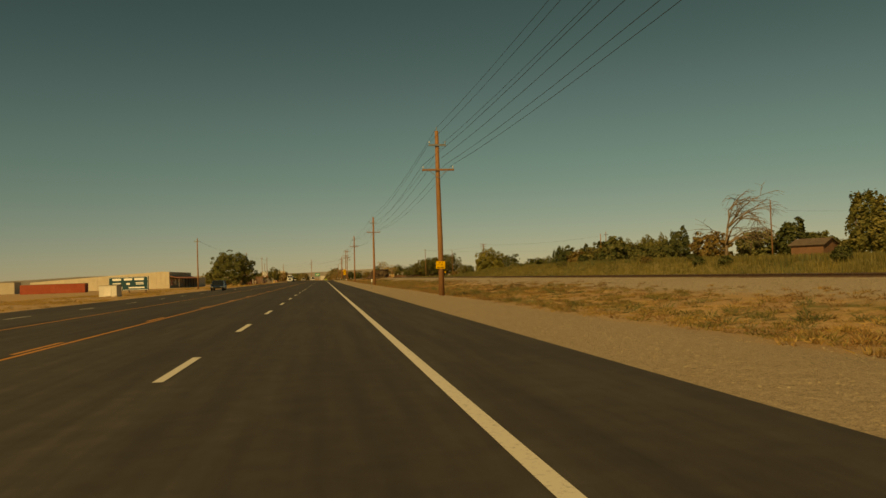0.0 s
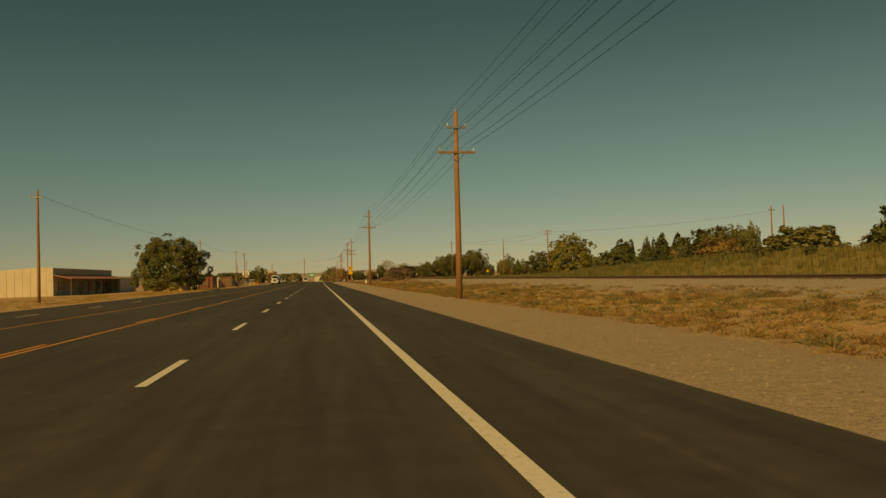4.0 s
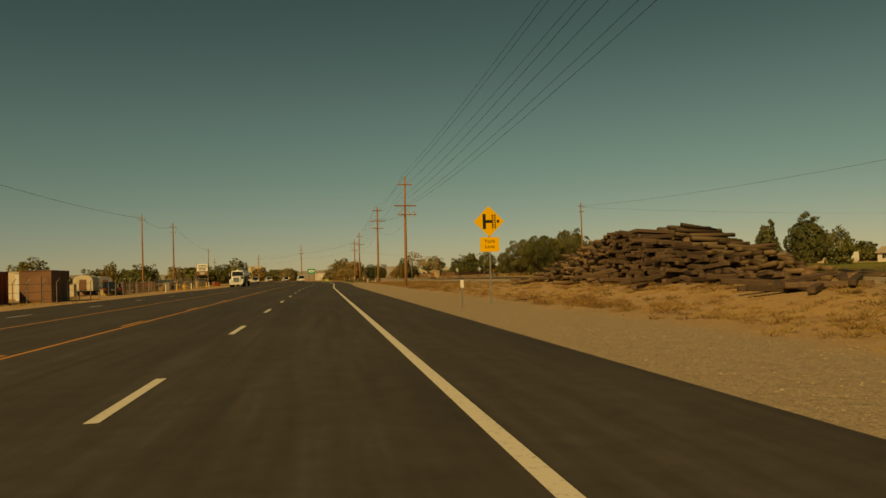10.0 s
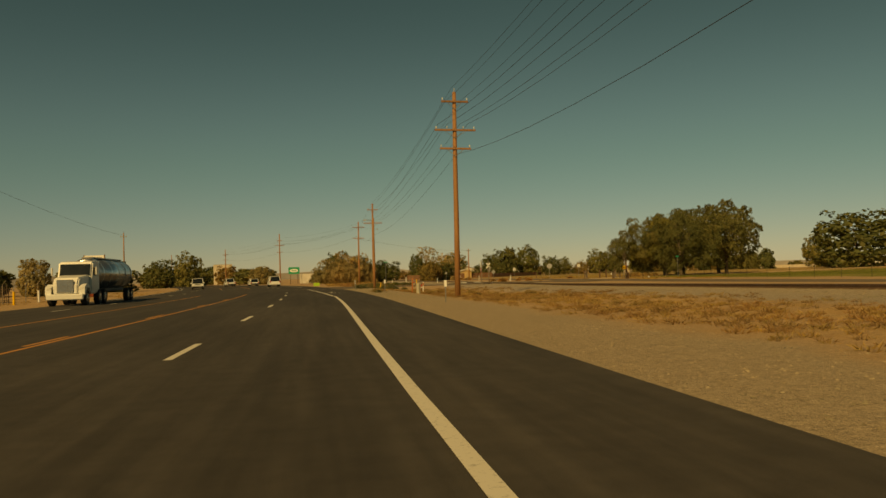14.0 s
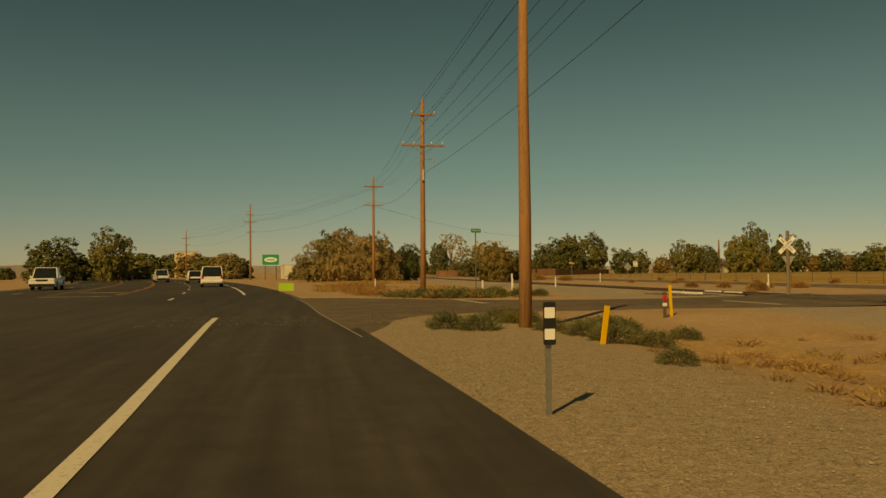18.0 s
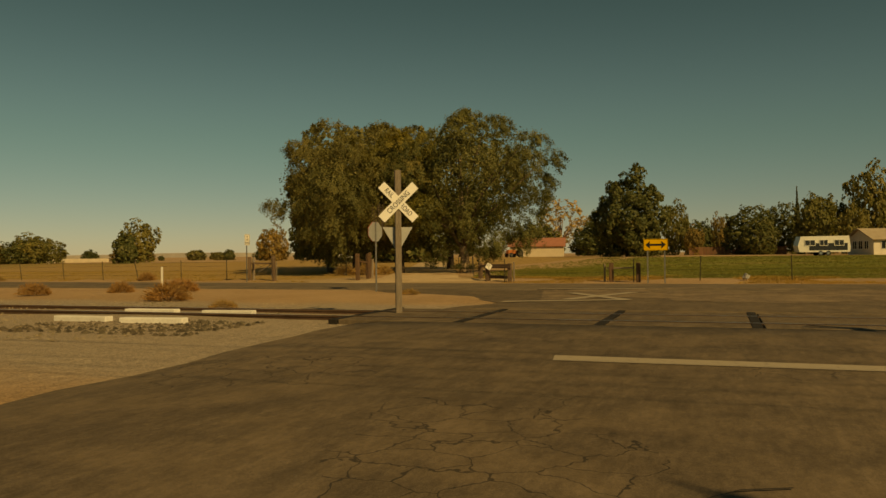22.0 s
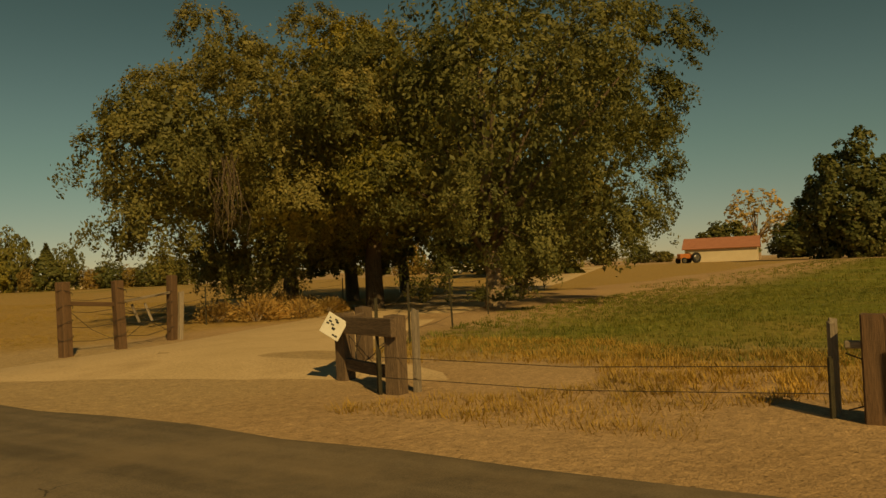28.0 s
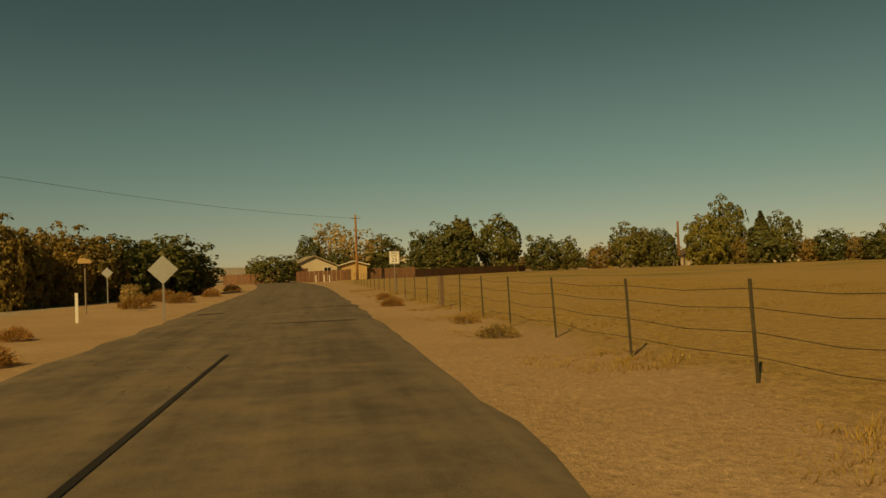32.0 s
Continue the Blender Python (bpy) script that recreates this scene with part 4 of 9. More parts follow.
def drifts(n, x0, x1, y0, y1, seed, s0, s1, heaps, spread=(1.6, 4.0)):
    """Spots gathered in loose patches, longer along the road than across it."""
    q = np.random.default_rng(seed)
    cx_, cy_ = q.uniform(x0, x1, heaps), q.uniform(y0, y1, heaps)
    big = q.uniform(0.3, 1.4, heaps)
    k = q.choice(heaps, n, p=big ** 2 / (big ** 2).sum())
    x = cx_[k] + q.normal(size=n) * big[k] * spread[0]
    y = cy_[k] + q.normal(size=n) * big[k] * spread[1]
    ok = (x > x0 - 0.6) & (x < x1 + 0.8) & (y > y0) & (y < y1)
    x, y, k = x[ok], y[ok], k[ok]
    return np.stack([x, y, land(x, y), q.uniform(0, 6.28, len(x)), q.uniform(s0, s1, len(x)) * (0.7 + 0.35 * big[k])], -1)


weed_mound = mound(38, 0.2, 0.42, 0.016, 1)
brush_mound = mound(70, 0.28, 0.5, 0.013, 2)
scatter("verge_weeds", weed_mound, drifts(5200, 8.9, 18.0, 0, 404, 35, 0.35, 1.05, 260), "weed_red", "low rusty weed mounds on the verge", "weeds")
scatter("verge_weeds", weed_mound, drifts(3600, 8.8, 17.5, 0, 402, 36, 0.3, 1.0, 220), "weed_dry", "low tan weed mounds on the verge", "weeds")
scatter("verge_weeds", weed_mound, drifts(2200, 9.5, 17.0, 0, 235, 37, 0.4, 1.1, 60), "bank_weed", "olive weed mounds on the verge", "weeds")
scatter("verge_weeds", brush_mound, drifts(420, 9.5, 16.5, 0, 250, 38, 0.5, 1.2, 40), "sage", "dull green brush on the verge", "weeds")
scatter("verge_brush", brush_mound, drifts(700, 8.9, 10.6, 0, 400, 39, 0.3, 0.95, 130, (0.5, 2.5)), "weed_red", "brown brush along the gravel's edge", "weeds")
scatter("verge_grass", dry_tuft, spots(3600, 9.0, 17.0, 0, 402, 21, 0.3, 0.75, patch=(0.2, 0.18)), "grass_gold", "thin dry grass on the verge", "grass")
scatter("verge_litter", stone, spots(9000, 8.0, 18.0, 0, 404, 40, 0.02, 0.07, patch=(0.3, -0.1)), "pebble", "stones strewn over the bare verge", "gravel", 0.005)
scatter("roadside_brush", brush_mound, drifts(260, 5.2, 8.6, 430.5, 462, 41, 0.6, 1.3, 26, (0.5, 1.6)), "weed_red", "rusty brush along the lane's edge", "weeds")
scatter("roadside_brush", brush_mound, drifts(85, 7.4, 11.2, 426.6, 430.5, 42, 0.8, 1.6, 14, (0.5, 0.6)), "weed_dry", "tall tan brush by the street sign", "weeds")
scatter("roadside_brush", brush_mound, drifts(90, 7.6, 11.6, 426.4, 430.0, 43, 0.9, 1.9, 9, (0.5, 0.5)), "sage", "grey-green brush by the street sign", "weeds")
scatter("west_grass", dry_tuft, spots(5200, -32.0, -18.6, 30, 262, 44, 0.5, 1.2, patch=(0.12, -0.12)), "grass_gold", "dry tan grass beyond the far shoulder", "grass")
scatter("west_weeds", weed_mound, drifts(900, -30.0, -18.9, 20, 440, 45, 0.5, 1.2, 90), "weed_dry", "tan weeds beyond the far shoulder", "weeds")
scatter("bank_weeds", bank_tuft, spots(15000, 30, 46, 15, 330, 24, 0.5, 1.2), "bank_weed", "tall yellow weeds on the bank", "weeds")
scatter("bank_weeds", bank_tuft, spots(4500, 30, 46, 15, 330, 25, 0.6, 1.3, patch=(0.1, 0.0)), "sage", "tall green weeds on the bank", "weeds")
in_past = lambda x, y: (y < 426.5 + (x - 46) * 0.3) | (x < 46)
scatter("pasture_grass", low_tuft, spots(22000, 47.3, 72, 396, 430, 26, 0.35, 0.8, keep=lambda x, y: in_past(x, y) & (x > 47.5)), "grass_green", "short green pasture grass", "grass")
scatter("pasture_grass", low_tuft, spots(9000, 72, 130, 360, 432, 27, 0.8, 1.6, keep=lambda x, y: in_past(x, y) & (x > 47.5)), "grass_green", "short green pasture grass", "grass")
scatter("stubble", low_tuft, spots(22000, 46.0, 66, 436, 490, 28, 0.15, 0.45), "grass_gold", "dry mown stubble in the field", "grass")
scatter("fence_grass", dry_tuft, spots(9000, 43.6, 49.5, 398, 427, 29, 0.25, 0.7, patch=(0.35, -0.05)), "grass_gold", "dry grass along the fence", "grass")
scatter("fence_grass", dry_tuft, spots(2400, 44.0, 45.8, 434, 500, 30, 0.25, 0.6, patch=(0.4, 0.12)), "grass_gold", "dry grass along the fence", "grass")
scatter("verge_weeds", dry_tuft, spots(700, 10.3, 15.5, 426.5, 445, 31, 0.6, 1.3, patch=(0.3, -0.1)), "weed_dry", "dry weeds beside the street sign", "weeds")
scatter("verge_weeds", dry_tuft, spots(2600, 3.5, 15, 440, 520, 32, 0.8, 1.9, patch=(0.2, 0.0), keep=lambda x, y: x > 6.2 + bend(y)), "weed_dry", "dry weeds beside the highway", "weeds")


# ---- trees ----
def leaf_quads(g, p, nrm, leaf, slim=0.62):
    """A diamond-shaped leaf at each point, square to its normal."""
    m = len(p)
    t1 = np.cross(nrm, g.normal(size=(m, 3)))
    t1 /= np.linalg.norm(t1, axis=1)[:, None] + 1e-9
    t2 = np.cross(nrm, t1)
    s = (leaf * g.uniform(0.6, 1.3, m))[:, None]
    v = np.stack([p - t1 * s, p + t2 * s * slim, p + t1 * s, p - t2 * s * slim], 1).reshape(-1, 3)
    return v, np.arange(m * 4).reshape(-1, 4)


def profile(shape, u):
    """How wide a crown is at the share u of its height."""
    u = np.clip(u, 0, 1)
    if shape == "cone":
        return np.clip(1.08 - u, 0.08, 1)
    if shape == "poplar":
        return 0.55 + 0.5 * np.sin(np.pi * u)
    if shape == "plume":
        return 0.72 + 0.3 * np.sin(np.pi * (u * 0.9 + 0.05))
    if shape == "spread":
        return 0.75 + 0.45 * u
    return np.ones_like(u)


def lump_field(g, seed, n, gap, inner):
    """Lumps of leafage over a unit ball: centres, radii."""
    i = np.arange(n) + 0.5
    zz = 1 - 2 * i / n
    az = i * 2.39996 + g.uniform(0, 6.28)
    d = np.stack([np.sqrt(1 - zz * zz) * np.cos(az), np.sqrt(1 - zz * zz) * np.sin(az), zz], -1) + g.normal(size=(n, 3)) * 0.2
    d /= np.linalg.norm(d, axis=1)[:, None]
    wob = np.array([noise.noise(Vector(v) * 1.5 + Vector((seed, 0, 0))) for v in d])
    size = 1.45 / math.sqrt(n) * g.uniform(0.7, 1.35, n) * (1 - 0.35 * gap)
    c = d * ((1.0 + 0.26 * wob) * g.uniform(0.9, 1.04, n) - size * 0.62)[:, None]
    deep = g.uniform(0, 1, n) < inner * 0.8
    c[deep] *= 0.6
    return c, size


def crown_mesh(seed, h, r, low, clumps, per, leaf, shape, gap=0.0, bias=(0, 0), inner=0.12):
    """Leaves on the outer faces of many rounded lumps. low: where the crown begins, as a share of h."""
    g = np.random.default_rng(seed)
    n = int(np.clip(clumps / 1.9, 54, 150))
    c, size = lump_field(g, seed, n, gap, inner)
    total = int(clumps * per * 0.92)
    w = size ** 2
    pick = g.choice(n, total, p=w / w.sum())
    o = g.normal(size=(total, 3))
    o /= np.linalg.norm(o, axis=1)[:, None]
    out = c[pick] / (np.linalg.norm(c[pick], axis=1)[:, None] + 1e-6)
    back = (o * out).sum(1) < -0.25
    o[back] *= -1
    small = np.array([noise.noise(Vector(v) * 3.1 + Vector((0, seed, k * 1.7))) for v, k in zip(o[::4], pick[::4])])
    rad = (0.95 + 0.3 * np.repeat(small, 4)[:total]) * g.uniform(0.7, 1.1, total)
    p = c[pick] + o * (size[pick] * rad)[:, None]
    # leaves behind the lumps close the hollows
    fill = g.uniform(0, 1, total) < 0.3 * (1 - gap)
    p[fill] = o[fill] * g.uniform(0.62, 0.88, (fill.sum(), 1))
    blunt = 0.0 if shape == "cone" else 0.3 if shape in ("plume", "poplar") else 0.16
    k = profile(shape, (p[:, 2] + 1) / 2) * np.clip(1 - p[:, 2] ** 2, 0.12, 1) ** -blunt
    mid, half = h * (1 + low) / 2, h * (1 - low) / 2
    u = (p[:, 2] + 1) / 2
    p = np.stack([p[:, 0] * r * k + bias[0] * u, p[:, 1] * r * k + bias[1] * u, mid + p[:, 2] * half], -1)
    nrm = o * 1.0 + out * 0.35 + g.normal(size=(total, 3)) * 0.55 + np.array([0, 0, 0.2])
    nrm /= np.linalg.norm(nrm, axis=1)[:, None]
    keep = p[:, 2] > max(h * low * 0.55, 0.05)
    big = np.where(fill, 1.35, 1.0)[keep]
    v, f = leaf_quads(g, p[keep], nrm[keep], leaf * big)
    kk = profile(shape, (c[:, 2] + 1) / 2)
    return v, f, np.stack([c[:, 0] * r * kk, c[:, 1] * r * kk, mid + c[:, 2] * half], -1)


def spray_crown(seed, h, r, low, lumps, sprays, per, leaf, gap=0.3, bias=(0, 0), hang=1.0, wide=1.0, core=0.14):
    """A near crown: drooping leafy sprays grow from lumps, with dark hollows between them."""
    g = np.random.default_rng(seed)
    c, size = lump_field(g, seed, lumps, gap, 0.3)
    w = size ** 2
    pick = g.choice(lumps, sprays, p=w / w.sum())
    o = g.normal(size=(sprays, 3))
    o[:, 2] += 0.25
    o /= np.linalg.norm(o, axis=1)[:, None]
    out = c[pick] / (np.linalg.norm(c[pick], axis=1)[:, None] + 1e-6)
    back = (o * out).sum(1) < -0.3
    o[back] *= -1
    a = c[pick] + o * (size[pick] * g.uniform(0.72, 1.0, sprays))[:, None]
    mid, half = h * (1 + low) / 2, h * (1 - low) / 2
    u0 = (a[:, 2:3] + 1) / 2
    a = np.concatenate([a[:, :1] * r * wide + bias[0] * u0, a[:, 1:2] * r + bias[1] * u0, mid + a[:, 2:] * half], 1)
    ln = g.uniform(0.3, 0.8, sprays) * hang * (1.2 - 0.6 * u0[:, 0])
    go = o * 0.75 + out * 0.5 + g.normal(size=(sprays, 3)) * 0.22
    go[:, 2] *= 0.5
    s = np.sort(g.uniform(0, 1, (sprays, per)), axis=1)
    p = a[:, None] + go[:, None] * (ln[:, None] * s * (1 - 0.45 * s))[:, :, None]
    p[:, :, 2] -= (ln[:, None] * 0.6 * s ** 1.8)
    p += g.normal(size=p.shape) * (0.05 + 0.07 * (1 - s))[:, :, None]
    nrm = np.repeat(o[:, None], per, 1) * 1.0 + g.normal(size=p.shape) * 0.5 + np.array([0, 0, 0.25])
    p, nrm = p.reshape(-1, 3), nrm.reshape(-1, 3)
    # inner leaves close the hollows between the sprays
    m = int(len(p) * core)
    q = g.normal(size=(m, 3))
    q /= np.linalg.norm(q, axis=1)[:, None]
    b = q * g.uniform(0.5, 0.93, (m, 1))
    ub = (b[:, 2:] + 1) / 2
    b = np.concatenate([b[:, :1] * r * wide + bias[0] * ub, b[:, 1:2] * r + bias[1] * ub, mid + b[:, 2:] * half], 1)
    size_ = np.r_[np.full(len(p), leaf), np.full(m, leaf * 1.6)]
    p, nrm = np.r_[p, b], np.r_[nrm, q + g.normal(size=(m, 3)) * 0.6]
    nrm /= np.linalg.norm(nrm, axis=1)[:, None]
    keep = p[:, 2] > 0.25
    v, f = leaf_quads(g, p[keep], nrm[keep], size_[keep], 0.5)
    return v, f, np.stack([c[:, 0] * r * wide, c[:, 1] * r, mid + c[:, 2] * half], -1)


def grow(name, label, seed, h, r, low=0.25, clumps=70, per=45, leaf=0.16, shape="round", leafage="leaf_mid", bark="bark", gap=0.0, trunk_r=None, limbs=7, bias=(0, 0), trunks=1, group="", inner=0.12, split=False, crown=None):
    e = thing(name, Matrix(), label, "tree" if "shrub" not in name else "shrub", group)
    v, f, c = crown or crown_mesh(seed, h, r, low, clumps, per, leaf, shape, gap, bias, inner)
    grid_mesh("crown", v, f, leafage, e)
    g = random.Random(seed)
    tr = trunk_r or h * 0.022
    bm, branches = bmesh.new(), []
    fork = h * (max(low, 0.05) + 0.12)
    for k in range(trunks):
        bx0, by0 = (0, 0) if trunks == 1 else (g.uniform(-0.5, 0.5), g.uniform(-0.5, 0.5))
        p1 = (bx0 * 1.6 + g.uniform(-0.15, 0.15), by0 * 1.6 + g.uniform(-0.15, 0.15), fork * 0.55)
        p2 = (bx0 * 2.2 + g.uniform(-0.3, 0.3), by0 * 2.2 + g.uniform(-0.3, 0.3), fork)
        tube(bm, [(bx0, by0, -0.25), (bx0, by0, 0.1), p1, p2, (p2[0] * 1.2, p2[1] * 1.2, h * 0.72)], [tr * 1.5, tr * 1.15, tr, tr * 0.8, tr * 0.25], 9)
        order = sorted(range(len(c)), key=lambda i: g.random())[:limbs]
        for i in order:
            q = c[i]
            a = Vector(p2) * g.uniform(0.75, 1.0)
            midp = a.lerp(Vector(q), 0.5) + Vector((g.uniform(-0.03, 0.03) * h, g.uniform(-0.03, 0.03) * h, 0.05 * h))
            into = bm
            if split:
                into = bmesh.new()
                branches.append(into)
            tube(into, [a, a.lerp(midp, 0.5) + Vector((0, 0, 0.03 * h)), midp, Vector(q)], [tr * 0.42, tr * 0.32, tr * 0.22, tr * 0.05], 6)
    part("trunk", bm, bark, e, smooth=True)
    for lb in branches:
        part("limb", lb, "bark", e, smooth=True)
    return e


def bare_tree(name, label, seed, h, spread):
    """A leafless tree: limbs that split into fine twigs and arch over."""
    e = thing(name, Matrix(), label, "tree")
    g = random.Random(seed)
    bm = bmesh.new()

    def shoot(p, d, ln, r, depth):
        q = p + d * ln * 0.5
        d2 = (d + Vector((g.uniform(-0.25, 0.25), g.uniform(-0.25, 0.25), g.uniform(-0.2, 0.1)))).normalized()
        w = q + d2 * ln * 0.5
        tube(bm, [p, q, w], [r, r * 0.8, r * 0.55], 5 if depth > 1 else 7)
        if depth < 4:
            for k in range(4 if depth else 6):
                fall = -0.12 * depth
                d3 = (d2 + Vector((g.uniform(-0.95, 0.95), g.uniform(-0.95, 0.95), g.uniform(-0.45, 0.35) + fall))).normalized()
                shoot(w if k % 2 else q, d3, ln * g.uniform(0.62, 0.84), r * 0.52, depth + 1)
    shoot(Vector((0, 0, -0.2)), Vector((0.05, 0, 1)), h * 0.34, spread * 0.03, 0)
    part("branching", bm, "pale_bark", e, smooth=True)
    return e


TREE = {
    "round": grow("tree", "green round-crowned deciduous tree", 1, 9.0, 4.4, -0.16, 116, 21, 0.456, "round", "leaf_olive"),
    "round_b": grow("tree", "olive-green broad deciduous tree", 2, 9.0, 4.4, -0.16, 106, 22, 0.456, "round", "leaf_elm", gap=0.05),
    "dark": grow("tree", "dark green dense tree", 3, 9.0, 4.2, -0.16, 116, 21, 0.432, "round", "leaf_dark"),
    "oval": grow("tree", "upright green tree with an oval crown", 4, 9.0, 3.0, -0.16, 97, 20, 0.384, "poplar", "leaf_dark"),
    "poplar": grow("poplar_tree", "tall narrow green poplar tree", 5, 12.0, 1.7, -0.16, 106, 18, 0.348, "poplar", "leaf_mid"),
    "poplar2": grow("poplar_tree", "tall leafy cottonwood with an upright crown", 6, 13.0, 3.3, -0.16, 136, 20, 0.42, "poplar", "leaf_mid", gap=0.12),
    "cone": grow("conifer_tree", "dark green cone-shaped conifer", 7, 9.0, 3.2, -0.16, 126, 18, 0.348, "cone", "leaf_dark"),
    "brown": grow("tree", "autumn-brown thinning roadside tree", 8, 8.0, 4.0, -0.16, 106, 20, 0.384, "round", "leaf_brown", gap=0.15),
    "pale": grow("tree", "pale sparse half-bare tree", 9, 11.0, 4.2, 0.15, 67, 12, 0.312, "spread", "leaf_pale", "pale_bark", gap=0.4, limbs=24),
    "pale2": grow("tree", "dusty grey-green olive-leaved tree", 10, 9.0, 4.6, -0.16, 240, 33, 0.228, "round", "leaf_pale", gap=0.1),
    "bush": grow("tree", "large round bushy green tree", 11, 8.0, 4.8, -0.1, 300, 72, 0.142, "round", "leaf_mid"),
    "tall": grow("tree", "tall green tree with pointed tops", 12, 13.0, 5.6, -0.16, 164, 23, 0.456, "poplar", "leaf_mid", gap=0.15),
    "cluster": grow("conifer_tree", "dark green clump of tall cypress", 13, 11.0, 5.2, -0.16, 164, 22, 0.42, "poplar", "leaf_dark", gap=0.1),
}
TREE.update({
    "fine_b": grow("tree", "broad olive-green farmyard tree", 31, 9.0, 4.4, -0.06, 260, 14, 0.295, "round", "leaf_mid"),
    "fine_d": grow("tree", "dark olive farmyard tree with dense leaves", 32, 9.0, 4.4, -0.14, 260, 14, 0.295, "round", "leaf_olive"),
    "fine_br": grow("tree", "tan-brown turning farmyard tree", 33, 9.0, 4.4, -0.14, 260, 14, 0.295, "round", "leaf_turning"),
    "fine_y": grow("tree", "yellow-green round roadside tree", 36, 9.0, 4.6, -0.14, 300, 23, 0.245, "round", "leaf_yellow"),
    "fine_c": grow("conifer_tree", "broad dark conifer behind the pasture", 34, 9.0, 4.2, -0.06, 260, 14, 0.295, "cone", "leaf_olive"),
    "fine_s": grow("tree", "pale sage-green bushy roadside tree", 38, 9.0, 4.6, -0.14, 260, 23, 0.272, "round", "leaf_pale"),
    "plume": grow("cottonwood_tree", "tall cottonwood with feathery upright boughs", 35, 14.0, 3.3, 0.06, 260, 17, 0.326, "plume", "leaf_mid"),
    "tall2": grow("cottonwood_tree", "big two-topped cottonwood beyond the pasture", 37, 14.0, 5.4, -0.06, 520, 26, 0.26, "poplar", "leaf_olive"),
})
SIZE = {"round": (9, 4.4), "round_b": (9, 4.4), "dark": (9, 4.2), "oval": (9, 3.0), "poplar": (12, 1.7), "poplar2": (13, 3.3), "cone": (9, 3.2), "brown": (8, 4.0), "pale": (11, 4.2), "pale2": (9, 4.6), "bush": (8, 4.8), "tall": (13, 5.6), "cluster": (11, 5.2)}
used = set()
FINE = [k for k in TREE if k.startswith("fine") or k in ("plume", "tall2")]
for k in FINE:
    co = np.array([v.co for v in TREE[k].children[0].data.vertices])
    SIZE[k] = (float(np.percentile(co[:, 2], 97.5)), float(np.percentile(np.abs(co[:, :2]), 97)))
trng = random.Random(17)


def plant(rows, group, spread=0.53, tall=1.08):
    for kind, x, y, b, h, w in rows:
        if kind == "round" and trng.random() < 0.45:
            kind = "round_b"
        z = float(land(x, y))
        hh = b + h - z
        H0, R0 = SIZE[kind]
        wide, high = (0.6, 0.95) if kind == "plume" else (0.5, 1.0) if kind in FINE else (spread, tall)
        k = wide * min(w, 1.35 * hh) / R0
        m = Matrix.Translation((x, y, z - 0.05)) @ Matrix.Rotation(trng.uniform(0, 6.28), 4, "Z") @ Matrix.Diagonal((k, k, high * hh / H0, 1))
        src = TREE[kind]
        if kind in used:
            o = copy_thing(src, m)
        else:
            src.matrix_basis = m
            used.add(kind)
            o = src
        o["group"] = group


# kind, x, y, level of the foot, height, width
EAST = [
    ("round", 61.3, 158.5, 2.5, 5.5, 6.2),
    ("round", 69.4, 163.9, 2.3, 6.3, 7.7),
    ("round", 79.9, 172.4, 2.7, 7.2, 6.9),
    ("oval", 86.6, 180.3, 2.7, 7.9, 5.1),
    ("brown", 86.0, 163.8, 2.3, 6.6, 8.1),
    ("round", 97.4, 163.2, 2.3, 7.0, 9.6),
    ("oval", 103.4, 159.4, 3.0, 8.1, 7.6),
    ("round", 110.4, 160.7, 3.1, 7.4, 7.1),
    ("poplar", 99.1, 132.0, 2.8, 11.6, 3.4),
    ("poplar", 100.9, 130.5, 2.7, 12.2, 3.1),
    ("poplar", 99.2, 125.5, 2.5, 10.9, 3.5),
    ("round", 70.1, 189.9, 4.5, 4.5, 9.5),
    ("round", 70.9, 171.9, 4.4, 3.4, 6.6),
    ("round", 74.7, 169.3, 4.2, 3.4, 6.6),
    ("round", 67.3, 150.0, 3.7, 3.8, 4.8),
    ("round", 83.0, 298.8, 3.4, 5.9, 12.7),
    ("oval", 81.2, 262.0, 5.2, 4.1, 5.0),
    ("brown", 81.3, 234.7, 4.6, 4.2, 8.3),
]
EAST2 = [
    ("fine_y", 52.3, 242.4, 1.2, 7.2, 9.0),
    ("fine_b", 171.0, 555.0, 0.0, 10.0, 9.0),
    ("round", 164.0, 585.0, 2.0, 7.0, 7.0),
    ("oval", 95.5, 302.2, 3.3, 7.0, 3.1),
    ("brown", 101.7, 304.4, 3.2, 6.7, 8.7),
    ("oval", 106.3, 301.6, 2.9, 8.4, 6.5),
    ("poplar", 108.9, 294.0, 2.7, 9.9, 6.4),
    ("poplar", 112.9, 291.3, 2.5, 10.8, 4.8),
    ("round", 97.6, 283.5, 1.9, 5.0, 7.8),
    ("brown", 91.1, 251.4, 3.4, 5.5, 7.6),
    ("fine_br", 168.0, 514.0, 0.0, 7.5, 7.0),
    ("oval", 175.0, 508.0, 1.5, 16.0, 9.0),
    ("fine_b", 176.0, 484.0, 0.0, 9.0, 8.5),
    ("round", 175.0, 452.0, 1.5, 9.0, 12.0),
    ("round", 91.0, 318.2, 2.0, 7.2, 7.6),
    ("fine_d", 172.0, 500.0, 0.0, 8.0, 8.0),
    ("round", 139.8, 477.2, 1.8, 8.3, 8.5),
    ("round", 134.1, 526.3, 2.6, 6.6, 6.1),
]
